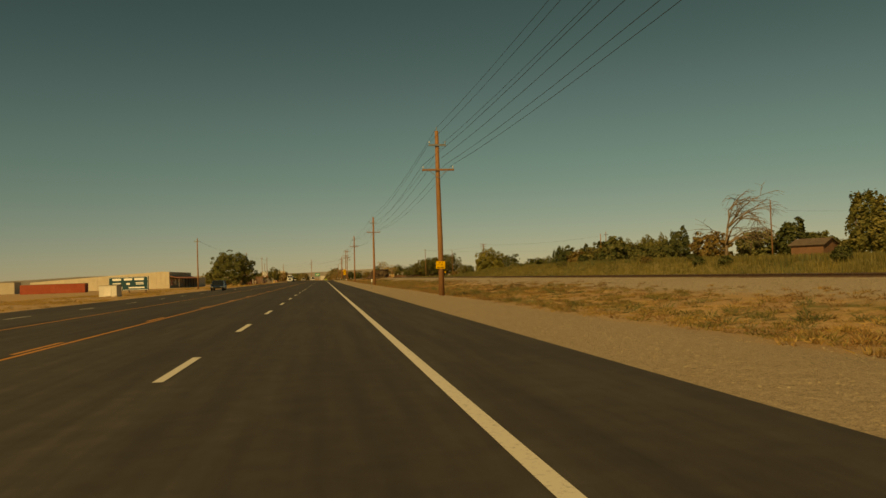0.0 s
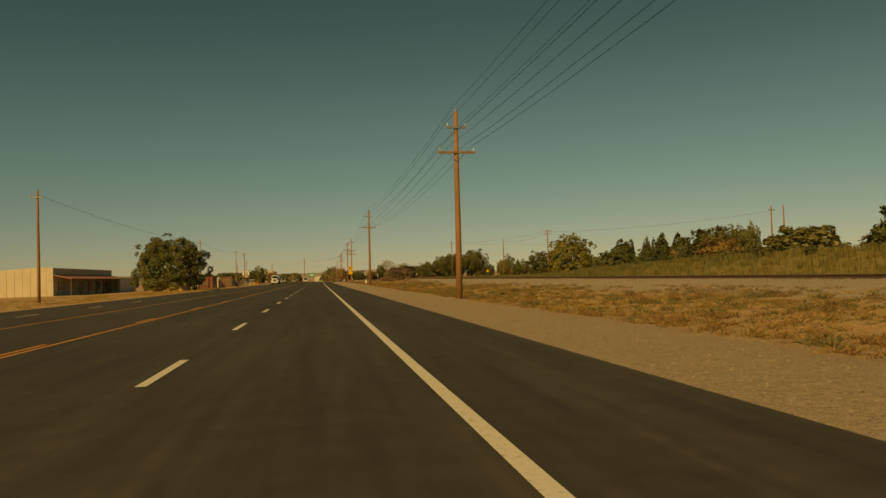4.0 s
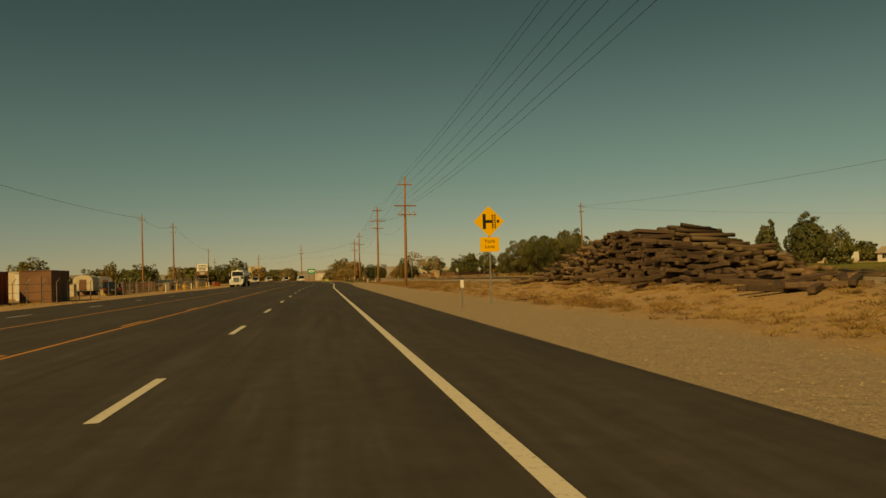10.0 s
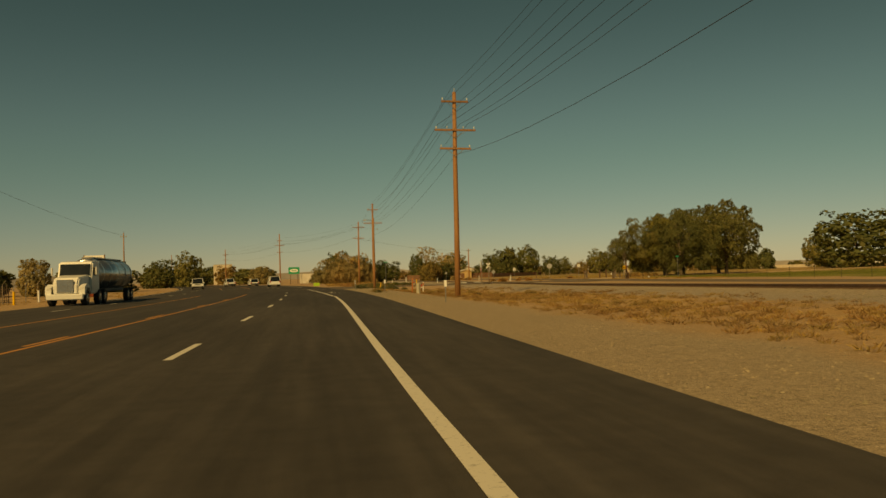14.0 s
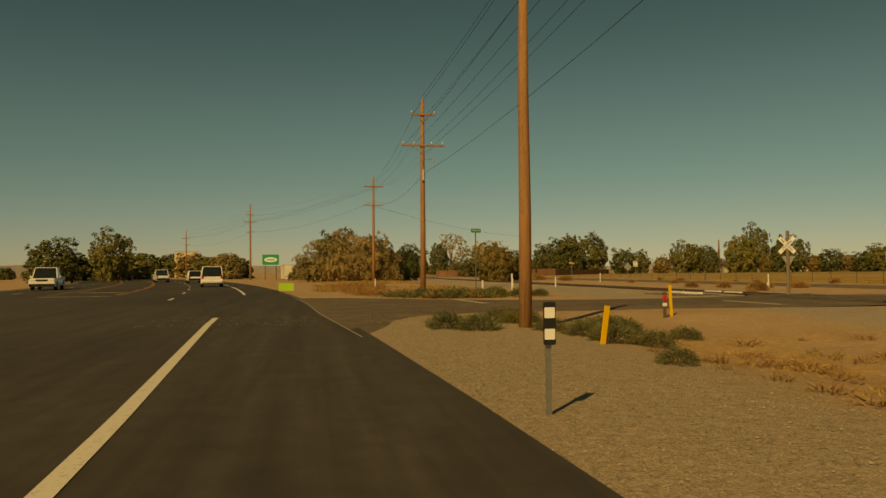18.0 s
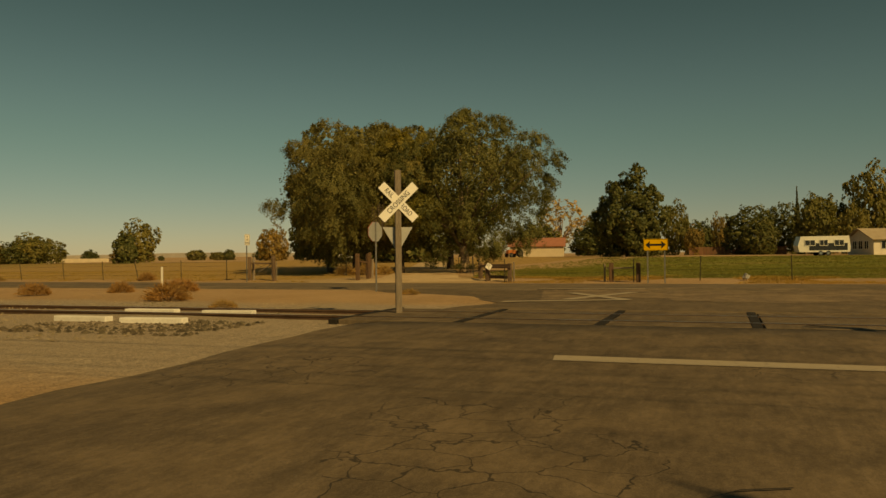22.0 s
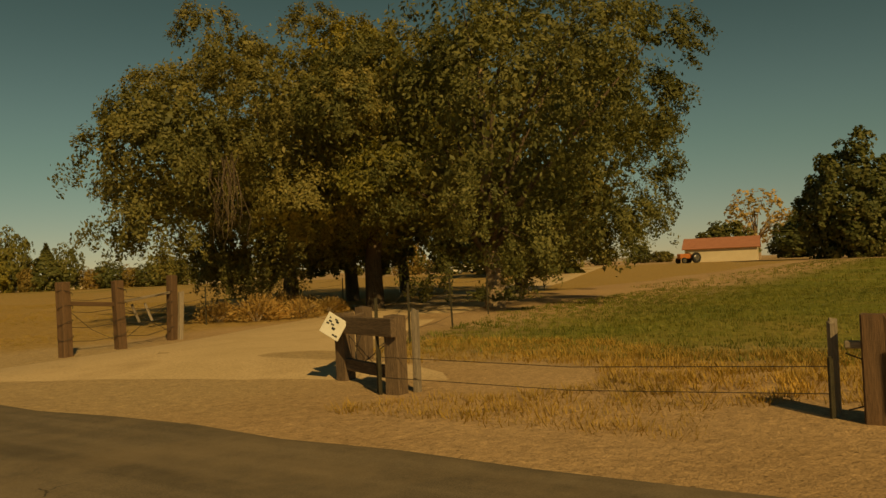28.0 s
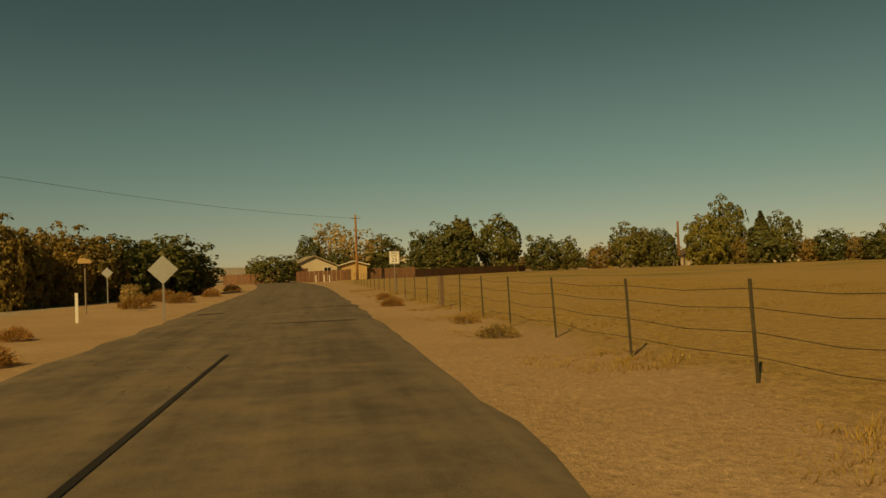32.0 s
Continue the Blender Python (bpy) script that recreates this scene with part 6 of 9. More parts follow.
# ---- power poles and wires ----
def power_pole(x, y, h, arms, label, lean=0.0, r=0.205, extras=()):
    """arms: height, length. The shaft tapers; each arm has pins with insulators and a pair of braces."""
    e = thing("power_pole", pose(x, y, float(land(x, y)), 0, lean, 0), label, "power pole", "power poles")
    bm = bmesh.new()
    tube(bm, [(0, 0, -0.5), (0.01, 0, h * 0.33), (-0.01, 0.01, h * 0.66), (0, 0, h)], [r, r * 0.9, r * 0.78, r * 0.62], 12)
    part("shaft", bm, "pole_wood", e, smooth=True)
    for z, ln in arms:
        bm = bmesh.new()
        box(bm, (0, -r * 0.8, z), (ln, 0.1, 0.13), None, 0.01)
        arm = part("crossarm", bm, "pole_wood" if ln > 1.3 else "steel", e)
        for sgn in (-1, 1):
            if ln > 1.6:
                bm = bmesh.new()
                rod(bm, (0, -r * 0.9, z - 0.55), (sgn * ln * 0.28, -r * 0.9, z - 0.03), 0.018, seg=6)
                part("brace", bm, "steel", e)
            for k in ((0.46,) if ln < 2.6 else (0.46, 0.2)):
                bm = bmesh.new()
                rod(bm, (sgn * ln * k, -r * 0.8, z + 0.06), (sgn * ln * k, -r * 0.8, z + 0.16), 0.012, seg=6)
                rod(bm, (sgn * ln * k, -r * 0.8, z + 0.14), (sgn * ln * k, -r * 0.8, z + 0.26), 0.05, 0.035, 8)
                part("insulator", bm, "sign_back", arm, "grey porcelain insulator")
    bm = bmesh.new()
    rod(bm, (0, 0, h - 0.05), (0, 0, h + 0.28), 0.03, 0.02, 6)
    part("top_pin", bm, "steel", e)
    for kind, z in extras:
        bm = bmesh.new()
        if kind == "cans":
            box(bm, (0.2, -0.22, z), (2.1, 0.1, 0.12), None, 0.01)
            part("equipment_arm", bm, "pole_wood", e)
            for k in (-0.55, 0.35, 0.95):
                bm = bmesh.new()
                rod(bm, (k, -0.32, z - 0.3), (k, -0.32, z + 0.3), 0.08, 0.07, 8)
                rod(bm, (k - 0.2, -0.32, z + 0.32), (k + 0.2, -0.32, z + 0.3), 0.03, seg=6)
                part("fuse_cutout", bm, "sign_back", e)
            bm = bmesh.new()
            rod(bm, (r * 0.95, -0.02, 0.3), (r * 0.85, -0.02, z - 0.3), 0.035, seg=8)
            part("conduit", bm, "sign_back", e, "grey riser conduit")
        elif kind == "box":
            rod(bm, (0.02, -r - 0.05, z), (0.02, -r - 0.05, z + 0.75), 0.12, 0.12, 10)
            part("transformer", bm, "sign_back", e)
        elif kind == "lamp":
            tube(bm, [(0, 0, z), (-0.35, -0.05, z + 0.16), (-0.75, -0.1, z + 0.2)], [0.03, 0.027, 0.025], 8)
            part("lamp_arm", bm, "steel", e)
            bm = bmesh.new()
            prism(bm, [(-1.22, z + 0.13), (-1.1, z + 0.22), (-0.8, z + 0.25), (-0.7, z + 0.18), (-0.9, z + 0.12), (-1.15, z + 0.1)], "y", -0.2, 0.0)
            part("lamp_head", bm, "sign_back", e, "grey cobra-head street lamp")
        elif kind == "sidearm":
            rod(bm, (0, 0, z), (0.75, -0.1, z), 0.025, seg=6)
            rod(bm, (0.72, -0.1, z - 0.2), (0.72, -0.1, z + 0.12), 0.045, 0.04, 8)
            part("side_arm", bm, "steel", e)
    return e


WP = "weathered red-brown wooden power pole with crossarms"
power_pole(8.0, -24.0, 11.4, [(8.7, 2.2), (10.4, 1.1)], WP)
power_pole(8.05, 53.2, 11.4, [(8.68, 2.25), (10.4, 1.2)], "wooden power pole with a small yellow sign nailed on", 0.0)
power_pole(8.6, 133.2, 11.6, [(9.05, 2.3), (10.6, 1.2)], WP, 0.6)
power_pole(8.7, 219.0, 12.8, [(9.86, 2.4), (11.7, 1.2)], WP, 0.6)
power_pole(9.4, 310.2, 12.4, [(9.1, 2.5), (11.5, 1.6)], "wooden power pole carrying fused cutouts and a conduit", 1.0, 0.16, extras=[("cans", 8.1)])
power_pole(10.5, 368.3, 14.3, [(11.6, 2.9), (13.6, 1.9), (10.3, 2.2)], "wooden power pole with three tiers of crossarms", 0.7)
power_pole(7.83, 406.0, 8.2, [], "tall brown wooden pole with a street lamp arm", 0.3, 0.165, [("lamp", 7.8)])
power_pole(10.66, 441.5, 13.2, [(10.05, 3.0), (12.2, 1.7)], "wooden power pole with a transformer and side arm", 0.3, 0.2, [("box", 7.6), ("sidearm", 9.1)])
power_pole(11.41, 490.9, 13.8, [(12.55, 2.6), (10.1, 2.6)], WP, 0.3)
power_pole(-7.7, 538.8, 14.2, [(10.9, 2.4), (9.0, 1.6), (12.3, 1.4)], WP)
power_pole(-30.0, 612.0, 13.0, [(11.0, 2.2), (9.2, 1.6)], WP)
power_pole(-57.0, 660.0, 13.0, [(11.0, 2.2)], WP)
GP = "slim grey-brown wooden utility pole"
power_pole(-23.6, 250.4, 10.1, [(9.4, 1.1)], "grey wooden utility pole with a transformer", 0, 0.15, [("box", 7.9)])
power_pole(-25.8, 342.3, 11.2, [(10.6, 1.0)], GP, 0, 0.14)
power_pole(-25.2, 363.3, 11.5, [(10.8, 1.3), (9.9, 0.9)], GP, 0, 0.15)
power_pole(-24.5, 160.0, 10.0, [(9.4, 1.1)], GP, 0, 0.15)
power_pole(-34.0, 470.0, 11.0, [(10.3, 1.2)], GP, 0, 0.15)
power_pole(74.0, 200.4, 9.6, [], GP, 0, 0.15)
power_pole(81.0, 215.0, 11.0, [(10.3, 1.2)], GP, 0, 0.16)
power_pole(93.0, 150.5, 12.0, [(11.4, 1.2)], GP, 0, 0.16)
power_pole(57.5, 276.0, 11.5, [(11.3, 2.4), (10.5, 2.0)], "wooden pole with a double crossarm", 0, 0.17)
power_pole(46.1, 276.6, 9.4, [], GP, 0, 0.14)
power_pole(47.2, 359.2, 13.2, [(12.6, 1.3), (11.6, 1.0)], GP, 0, 0.16)
power_pole(48.1, 546.7, 8.8, [(8.3, 1.3)], GP, 0, 0.2)
power_pole(117.5, 591.5, 9.2, [], GP, 0, 0.3)

LINE = [(8.0, -24.0), (8.05, 53.2), (8.6, 133.2), (8.7, 219.0), (9.4, 310.2), (10.5, 368.3), (10.66, 441.5), (11.41, 490.9), (-7.6, 539.0), (-30.0, 612.0)]
AZ = [8.7, 8.7, 9.05, 9.86, 9.1, 11.6, 10.05, 12.55, 10.9, 11.0]
TZ = [11.5, 11.5, 11.8, 13.0, 12.6, 14.4, 13.4, 13.4, 13.1, 13.1]


def cable(a, b, sag, r, parent):
    bm = bmesh.new()
    a, b = Vector(a), Vector(b)
    n = 9
    p = [a.lerp(b, i / n) + Vector((0, 0, -4 * sag * (i / n) * (1 - i / n))) for i in range(n + 1)]
    tube(bm, p, [r] * (n + 1), 4)
    part("cable", bm, "wire", parent)


wires = thing("overhead_wires", Matrix(), "thin dark overhead power lines between wooden poles", "power line")
for i in range(len(LINE) - 1):
    (x0, y0), (x1, y1) = LINE[i], LINE[i + 1]
    thin = 0.011 if i < 6 else 0.006
    for k in (-1.05, -0.4, 0.5, 1.05):
        cable((x0 + k, y0, AZ[i] + 0.22), (x1 + k, y1, AZ[i + 1] + 0.22), 0.9, thin, wires)
    for k in (-0.5, 0.0, 0.5):
        cable((x0 + k, y0, TZ[i] - (0 if k == 0 else 1.0)), (x1 + k, y1, TZ[i + 1] - (0 if k == 0 else 1.0)), 0.8, thin, wires)
    if i > 3:
        cable((x0 + 0.2, y0, AZ[i] - 1.9), (x1 + 0.2, y1, AZ[i + 1] - 1.9), 1.1, 0.011, wires)
for a, b in (((-24.5, 160, 9.6), (-23.6, 250.4, 9.6)), ((-23.6, 250.4, 9.6), (-25.8, 342.3, 10.8)), ((-25.8, 342.3, 10.8), (-25.2, 363.3, 11.0)), ((-25.2, 363.3, 11.0), (-34, 470, 10.5)), ((57.5, 276, 11.4), (47.2, 359.2, 12.7)), ((46.1, 276.6, 9.3), (57.5, 276, 11.2)), ((57.5, 276, 11.4), (81, 215, 11.0)), ((11.41, 490.9, 10.0), (48.1, 546.7, 8.4)), ((93, 150.5, 12.5), (140, 148, 13.0)), ((47.2, 359.2, 12.5), (150, 372, 11.0))):
    cable(a, b, 0.8, 0.014, wires)

# small yellow sign nailed to the pole
nail = thing("pole_sign", pose(8.0, 53.2 - 0.2, float(land(8.05, 53.2)) + 2.1, 0, 2, 0), "small yellow sign with black words nailed to a pole", "sign")
bm = bmesh.new()
box(bm, (0, 0, 0), (0.62, 0.012, 0.5), None, 0.003)
part("plate", bm, "sign_yellow", nail)
text_part("I BUY\nHOUSES", 0.15, pose(0, -0.009, 0.08, 90, 0, 0), "black", nail)
for k in range(6):
    bm = bmesh.new()
    box(bm, (-0.22 + 0.088 * k, -0.008, -0.17), (0.06, 0.004, 0.09))
    part("dark_bar", bm, "black", nail)


# ---- signs ----
def sign_post(e, h, kind="steel", r=0.03, x=0.0, y=0.03):
    bm = bmesh.new()
    if kind == "wood":
        box(bm, (x, y, h / 2 - 0.2), (2 * r, 2 * r, h + 0.4), None, 0.008)
        return part("post", bm, "old_wood", e)
    prism(bm, [(x - r, y - 0.012), (x + r, y - 0.012), (x + r, y + 0.004), (x + r * 0.45, y + 0.03), (x - r * 0.45, y + 0.03), (x - r, y + 0.004)], "z", -0.4, h)
    return part("post", bm, "steel", e)


def plate(e, outline, z, material, name="plate", y=0.0, thick=0.008, x=0.0):
    bm = bmesh.new()
    prism(bm, [(u + x, v + z) for u, v in outline], "y", y - thick / 2, y + thick / 2)
    return part(name, bm, material, e)


def rounded(w, h, r=0.04, n=4):
    out = []
    for cx, cy, a0 in ((w / 2 - r, h / 2 - r, 0), (-w / 2 + r, h / 2 - r, 90), (-w / 2 + r, -h / 2 + r, 180), (w / 2 - r, -h / 2 + r, 270)):
        out += [(cx + r * math.cos(radians(a0 + 90 * k / n)), cy + r * math.sin(radians(a0 + 90 * k / n))) for k in range(n + 1)]
    return out


def rim(e, w, h, z, material="black", inset=0.02, t=0.012, y=-0.008):
    bm = bmesh.new()
    a, b = w / 2 - inset, h / 2 - inset
    for u0, u1, v0, v1 in ((-a, a, b - t, b), (-a, a, -b, -b + t), (-a, -a + t, -b, b), (a - t, a, -b, b)):
        box(bm, ((u0 + u1) / 2, y, z + (v0 + v1) / 2), (u1 - u0, 0.003, v1 - v0))
    return part("border", bm, material, e)


def place_sign(name, x, y, turn, label):
    return thing(name, pose(x, y, float(land(x, y)), 0, 0, turn), label, "road sign")


# no-thru-trucks plate
s = place_sign("road_sign", 44.22, 438.1, 0, "white regulatory sign on a galvanised post by the field")
sign_post(s, 2.3)
plate(s, rounded(0.46, 0.57), 2.17, "sign_white")
rim(s, 0.46, 0.57, 2.17)
for k, w in enumerate(("NO", "THRU", "TRUCKS")):
    text_part(w, 0.135, pose(0, -0.0065, 2.33 - 0.16 * k, 90, 0, 0), "black", s, squeeze=0.76)
# speed limit
s = place_sign("speed_limit_sign", 46.32, 487.0, 0, "white speed limit sign on a post by the fence")
sign_post(s, 2.2)
plate(s, rounded(0.61, 0.76), 1.95, "sign_white")
rim(s, 0.61, 0.76, 1.95)
for k, (w, sz) in enumerate((("SPEED", 0.15), ("LIMIT", 0.15), ("25", 0.36))):
    text_part(w, sz, pose(0, -0.0065, (2.2, 2.05, 1.8)[k], 90, 0, 0), "black", s)
# double arrow board
s = place_sign("arrow_sign", 43.6, 417.8, -90, "orange-yellow double arrow warning board on two posts")
for u in (-0.33, 0.36):
    sign_post(s, 1.4, r=0.028, x=u)
plate(s, rounded(0.98, 0.48, 0.03), 1.62, "sign_yellow")
bm = bmesh.new()
box(bm, (0, -0.0075, 1.62), (0.5, 0.003, 0.085))
for sg in (-1, 1):
    prism(bm, [(sg * 0.42, 1.62), (sg * 0.22, 1.78), (sg * 0.25, 1.62), (sg * 0.22, 1.46)], "y", -0.009, -0.006)
part("double_arrow", bm, "black", s)
rim(s, 0.98, 0.48, 1.62, inset=0.012, t=0.008)
# crossbuck
s = place_sign("crossbuck", 25.1, 421.6, -90 + 32, "white railroad crossbuck on a pale square post")
bm = bmesh.new()
box(bm, (0, 0.07, 1.35), (0.13, 0.1, 3.5), None, 0.008)
part("post", bm, "grey_wood", s)
for i, (sg, w) in enumerate(((1, "RAIL        ROAD"), (-1, "CROSSING"))):
    bm = bmesh.new()
    box(bm, (0, 0, 0), (1.02, 0.01, 0.19), None, 0.003)
    b = part("blade", bm, "sign_white", s, "white blade with black letters")
    b.matrix_basis = pose(0, -0.012 * i, 2.42, 0, -45 * -sg, 0)
    text_part(w, 0.15, pose(0, -0.008, 0, 90, 0, 0), "black", b, squeeze=0.86 if i else 0.72)
bm = bmesh.new()
prism(bm, [(0.32, 1.9), (-0.32, 1.9), (0, 1.35)], "y", 0.13, 0.14)
part("yield_plate", bm, "sign_back", s, "grey back of a yield plate")
# the same on the far side of the track
s = place_sign("crossbuck", 21.6, 410.6, -90, "white railroad crossbuck above a red yield plate")
bm = bmesh.new()
box(bm, (0, 0.07, 1.3), (0.13, 0.1, 3.4), None, 0.008)
part("post", bm, "grey_wood", s)
for sg in (1, -1):
    bm = bmesh.new()
    box(bm, (0, 0, 0), (1.02, 0.01, 0.19), None, 0.003)
    part("blade", bm, "sign_white", s).matrix_basis = pose(0, 0.0 + 0.01 * sg, 2.42, 0, 45 * sg, 0)
bm = bmesh.new()
prism(bm, [(0.36, 2.0), (-0.36, 2.0), (0, 1.38)], "y", -0.012, -0.004)
part("yield_plate", bm, "sign_red", s, "red yield plate")
bm = bmesh.new()
prism(bm, [(0.2, 1.91), (-0.2, 1.91), (0, 1.57)], "y", -0.016, -0.0125)
part("plate_field", bm, "sign_white", s, "white middle of the plate")
# stop signs
octo = [(0.38 * math.cos(radians(22.5 + 45 * k)), 0.38 * math.sin(radians(22.5 + 45 * k))) for k in range(8)]


def stop_sign(x, y, turn, z, label):
    s = place_sign("stop_sign", x, y, turn, label)
    sign_post(s, z + 0.35)
    plate(s, octo, z, "sign_red", y=-0.004)
    plate(s, [(0.985 * u, 0.985 * v) for u, v in octo], z, "sign_back", "back_plate", 0.006, 0.006)
    text_part("STOP", 0.26, pose(0, -0.0095, z, 90, 0, 0), "sign_white", s, squeeze=0.85)
    return s


stop_sign(35.7, 427.0, 160, 2.16, "stop sign seen from its grey back")
# junction warning with street plate
s = place_sign("warning_sign", 6.9, 254.2, 0, "yellow diamond junction warning sign with a name plate")
sign_post(s, 3.6, r=0.035)
dm = [(0.64, 0), (0, 0.64), (-0.64, 0), (0, -0.64)]
plate(s, dm, 3.45, "sign_yellow")
bm = bmesh.new()
box(bm, (-0.2, -0.0075, 3.45), (0.13, 0.003, 0.62))
box(bm, (0.0, -0.0075, 3.45), (0.3, 0.003, 0.12))
for k in range(6):
    box(bm, (0.2, -0.0075, 3.22 + 0.092 * k), (0.17, 0.003, 0.03))
for u in (0.14, 0.26):
    box(bm, (u, -0.0072, 3.45), (0.025, 0.003, 0.62))
box(bm, (0.38, -0.0075, 3.45), (0.1, 0.003, 0.12))
part("junction_symbol", bm, "black", s)
plate(s, rounded(0.8, 0.6), 2.5, "sign_yellow", "name_plate")
text_part("York\nLane", 0.22, pose(0, -0.0065, 2.52, 90, 0, 0), "black", s)
# green street plate
s = place_sign("street_sign", 11.2, 426.75, 25, "green street name plate on a thin steel post")
sign_post(s, 3.3, r=0.03)
plate(s, rounded(0.62, 0.2, 0.02), 3.38, "sign_green")
text_part("YORK LN", 0.14, pose(0, -0.0065, 3.38, 90, 0, 0), "sign_white", s, squeeze=0.85)
s = place_sign("street_sign", 46.7, 408.0, -80, "green street name plate on a thin post by the pasture")
sign_post(s, 2.6)
plate(s, rounded(0.62, 0.18, 0.02), 2.7, "sign_green")
# diamond seen from the back, bird box, small markers
for x, y, z, d, lab in ((36.7, 467.15, 1.6, 0.46, "grey back of a diamond warning sign"), (30.5, 486.5, 1.7, 0.3, "grey back of a small diamond sign")):
    s = place_sign("warning_sign", x, y, 4, lab)
    sign_post(s, z + 0.3)
    plate(s, [(d * a, d * b) for a, b in ((1, 0), (0, 1), (-1, 0), (0, -1))], z, "sign_back")
for x, y in ((47.0, 300.0),):
    s = place_sign("warning_sign", x, y, 0, "small yellow diamond warning sign")
    sign_post(s, 1.9)
    plate(s, [(0.4 * a, 0.4 * b) for a, b in ((1, 0), (0, 1), (-1, 0), (0, -1))], 1.9, "sign_yellow")
s = place_sign("post_box", 32.7, 473.7, 10, "small slanted wooden box on a slim post")
bm = bmesh.new()
rod(bm, (0, 0, -0.3), (0, 0, 2.05), 0.03, seg=8)
part("post", bm, "grey_wood", s)
bm = bmesh.new()
prism(bm, [(-0.22, 2.0), (0.22, 2.0), (0.26, 2.06), (0.18, 2.16), (-0.18, 2.22), (-0.26, 2.1)], "y", -0.2, 0.2)
part("box", bm, "lumber", s)
s = place_sign("property_sign", 1.45, 438.9, 0, "small bright lime-green sign standing on the ground")
plate(s, rounded(0.95, 0.5, 0.03), 0.42, "lime")
for u in (-0.35, 0.35):
    sign_post(s, 0.3, r=0.015, x=u)
s = place_sign("business_sign", -3.8, 535.0, 0, "green roadside sign board with a pale oval")
for u in (-1.0, 1.0):
    sign_post(s, 2.6, "wood", 0.09, u)
plate(s, rounded(3.0, 1.9, 0.2), 3.7, "sign_green", thick=0.12)
plate(s, [(1.15 * math.cos(0.2618 * k), 0.45 * math.sin(0.2618 * k)) for k in range(24)], 3.7, "sign_white", "oval", -0.066, 0.01)
plate(s, rounded(1.5, 0.12, 0.02), 3.78, "sign_green", "bar", -0.075, 0.01)
plate(s, rounded(1.2, 0.1, 0.02), 3.58, "sign_green", "bar", -0.075, 0.01)


# ---- delineators and marker posts ----
def delineator(x, y, label, h=1.15, plates=1, turn=0):
    e = thing("delineator", pose(x, y, float(land(x, y)), 0, 0, turn), label, "road marker", "roadside delineators")
    sign_post(e, h - 0.3, r=0.028)
    if plates == 1:
        plate(e, rounded(0.13, 0.36, 0.02), h - 0.2, "sign_white", "reflector", -0.02)
        plate(e, rounded(0.13, 0.06, 0.01), h - 0.03, "black", "cap", -0.024)
    else:
        plate(e, rounded(0.12, 0.4, 0.015), h - 0.2, "black", "backing", -0.02)
        for k in (0.1, 0.3):
            plate(e, rounded(0.1, 0.1, 0.01), h - k, "sign_white", "reflector", -0.027, 0.006)
    return e


for x, y in ((5.1, 83.3), (4.77, 164.7), (5.5, 253.2), (6.55, 379.9)):
    delineator(x, y, "steel delineator post with a white reflector")
delineator(6.9, 352.5, "steel delineator post with a white reflector")
delineator(4.98, 395.2, "delineator post with a black and white marker", 1.06, 2)


def stake(name, x, y, h, w, material, label, lean=0.0, bands=()):
    e = thing(name, pose(x, y, float(land(x, y)), 0, lean, 12), label, "marker post")
    bm = bmesh.new()
    prism(bm, [(-w / 2, -0.012), (w / 2, -0.012), (w / 2, 0.02), (0, 0.035), (-w / 2, 0.02)], "z", -0.2, h)
    part("post", bm, material, e)
    for z, hh, mt in bands:
        bm = bmesh.new()
        box(bm, (0, -0.0, z), (w + 0.008, 0.06, hh))
        part("band", bm, mt, e)
    return e


stake("marker_post", 9.1, 381.9, 1.25, 0.1, "marker_orange", "orange flat utility marker post", 2)
stake("marker_post", 11.7, 393.3, 1.0, 0.09, "sign_white", "white and orange utility marker post", 1, [(0.75, 0.3, "marker_orange")])
stake("marker_post", 11.85, 395.5, 0.85, 0.1, "old_wood", "brown marker post with red and white bands", 0, [(0.6, 0.16, "sign_red"), (0.4, 0.1, "sign_white")])
stake("marker_post", 8.1, 401.8, 0.72, 0.1, "marker_yellow", "leaning yellow utility marker post", 9)
stake("marker_post", 12.9, 409.2, 0.72, 0.1, "old_wood", "brown marker post with red and white bands", 0, [(0.55, 0.16, "sign_red"), (0.36, 0.1, "sign_white")])
stake("marker_post", 13.3, 409.6, 0.9, 0.09, "marker_yellow", "yellow utility marker post", -3)
for x, y, h in ((15.0, 434.0, 1.15), (12.6, 431.5, 0.8), (31.2, 432.7, 1.0), (31.0, 432.5, 0.45), (14.9, 433.5, 0.85), (22.0, 447.0, 0.8), (33.9, 468.0, 0.95), (8.0, 449.0, 0.8)):
    stake("marker_post", x, y, h, 0.09, "sign_white", "white flat marker post by the track")
s = place_sign("utility_pedestal", 9.1, 378.1, 0, "tan plastic telephone pedestal on the dirt")
bm = bmesh.new()
rod(bm, (0, 0, -0.2), (0, 0, 0.78), 0.155, 0.15, 16)
rod(bm, (0, 0, 0.78), (0, 0, 0.83), 0.15, 0.1, 16)
part("shell", bm, "plastic_tan", s, smooth=False)
bm = bmesh.new()
rod(bm, (0, 0, -0.1), (0, 0, 0.24), 0.162, 0.162, 16)
part("base", bm, "plastic_tan", s)


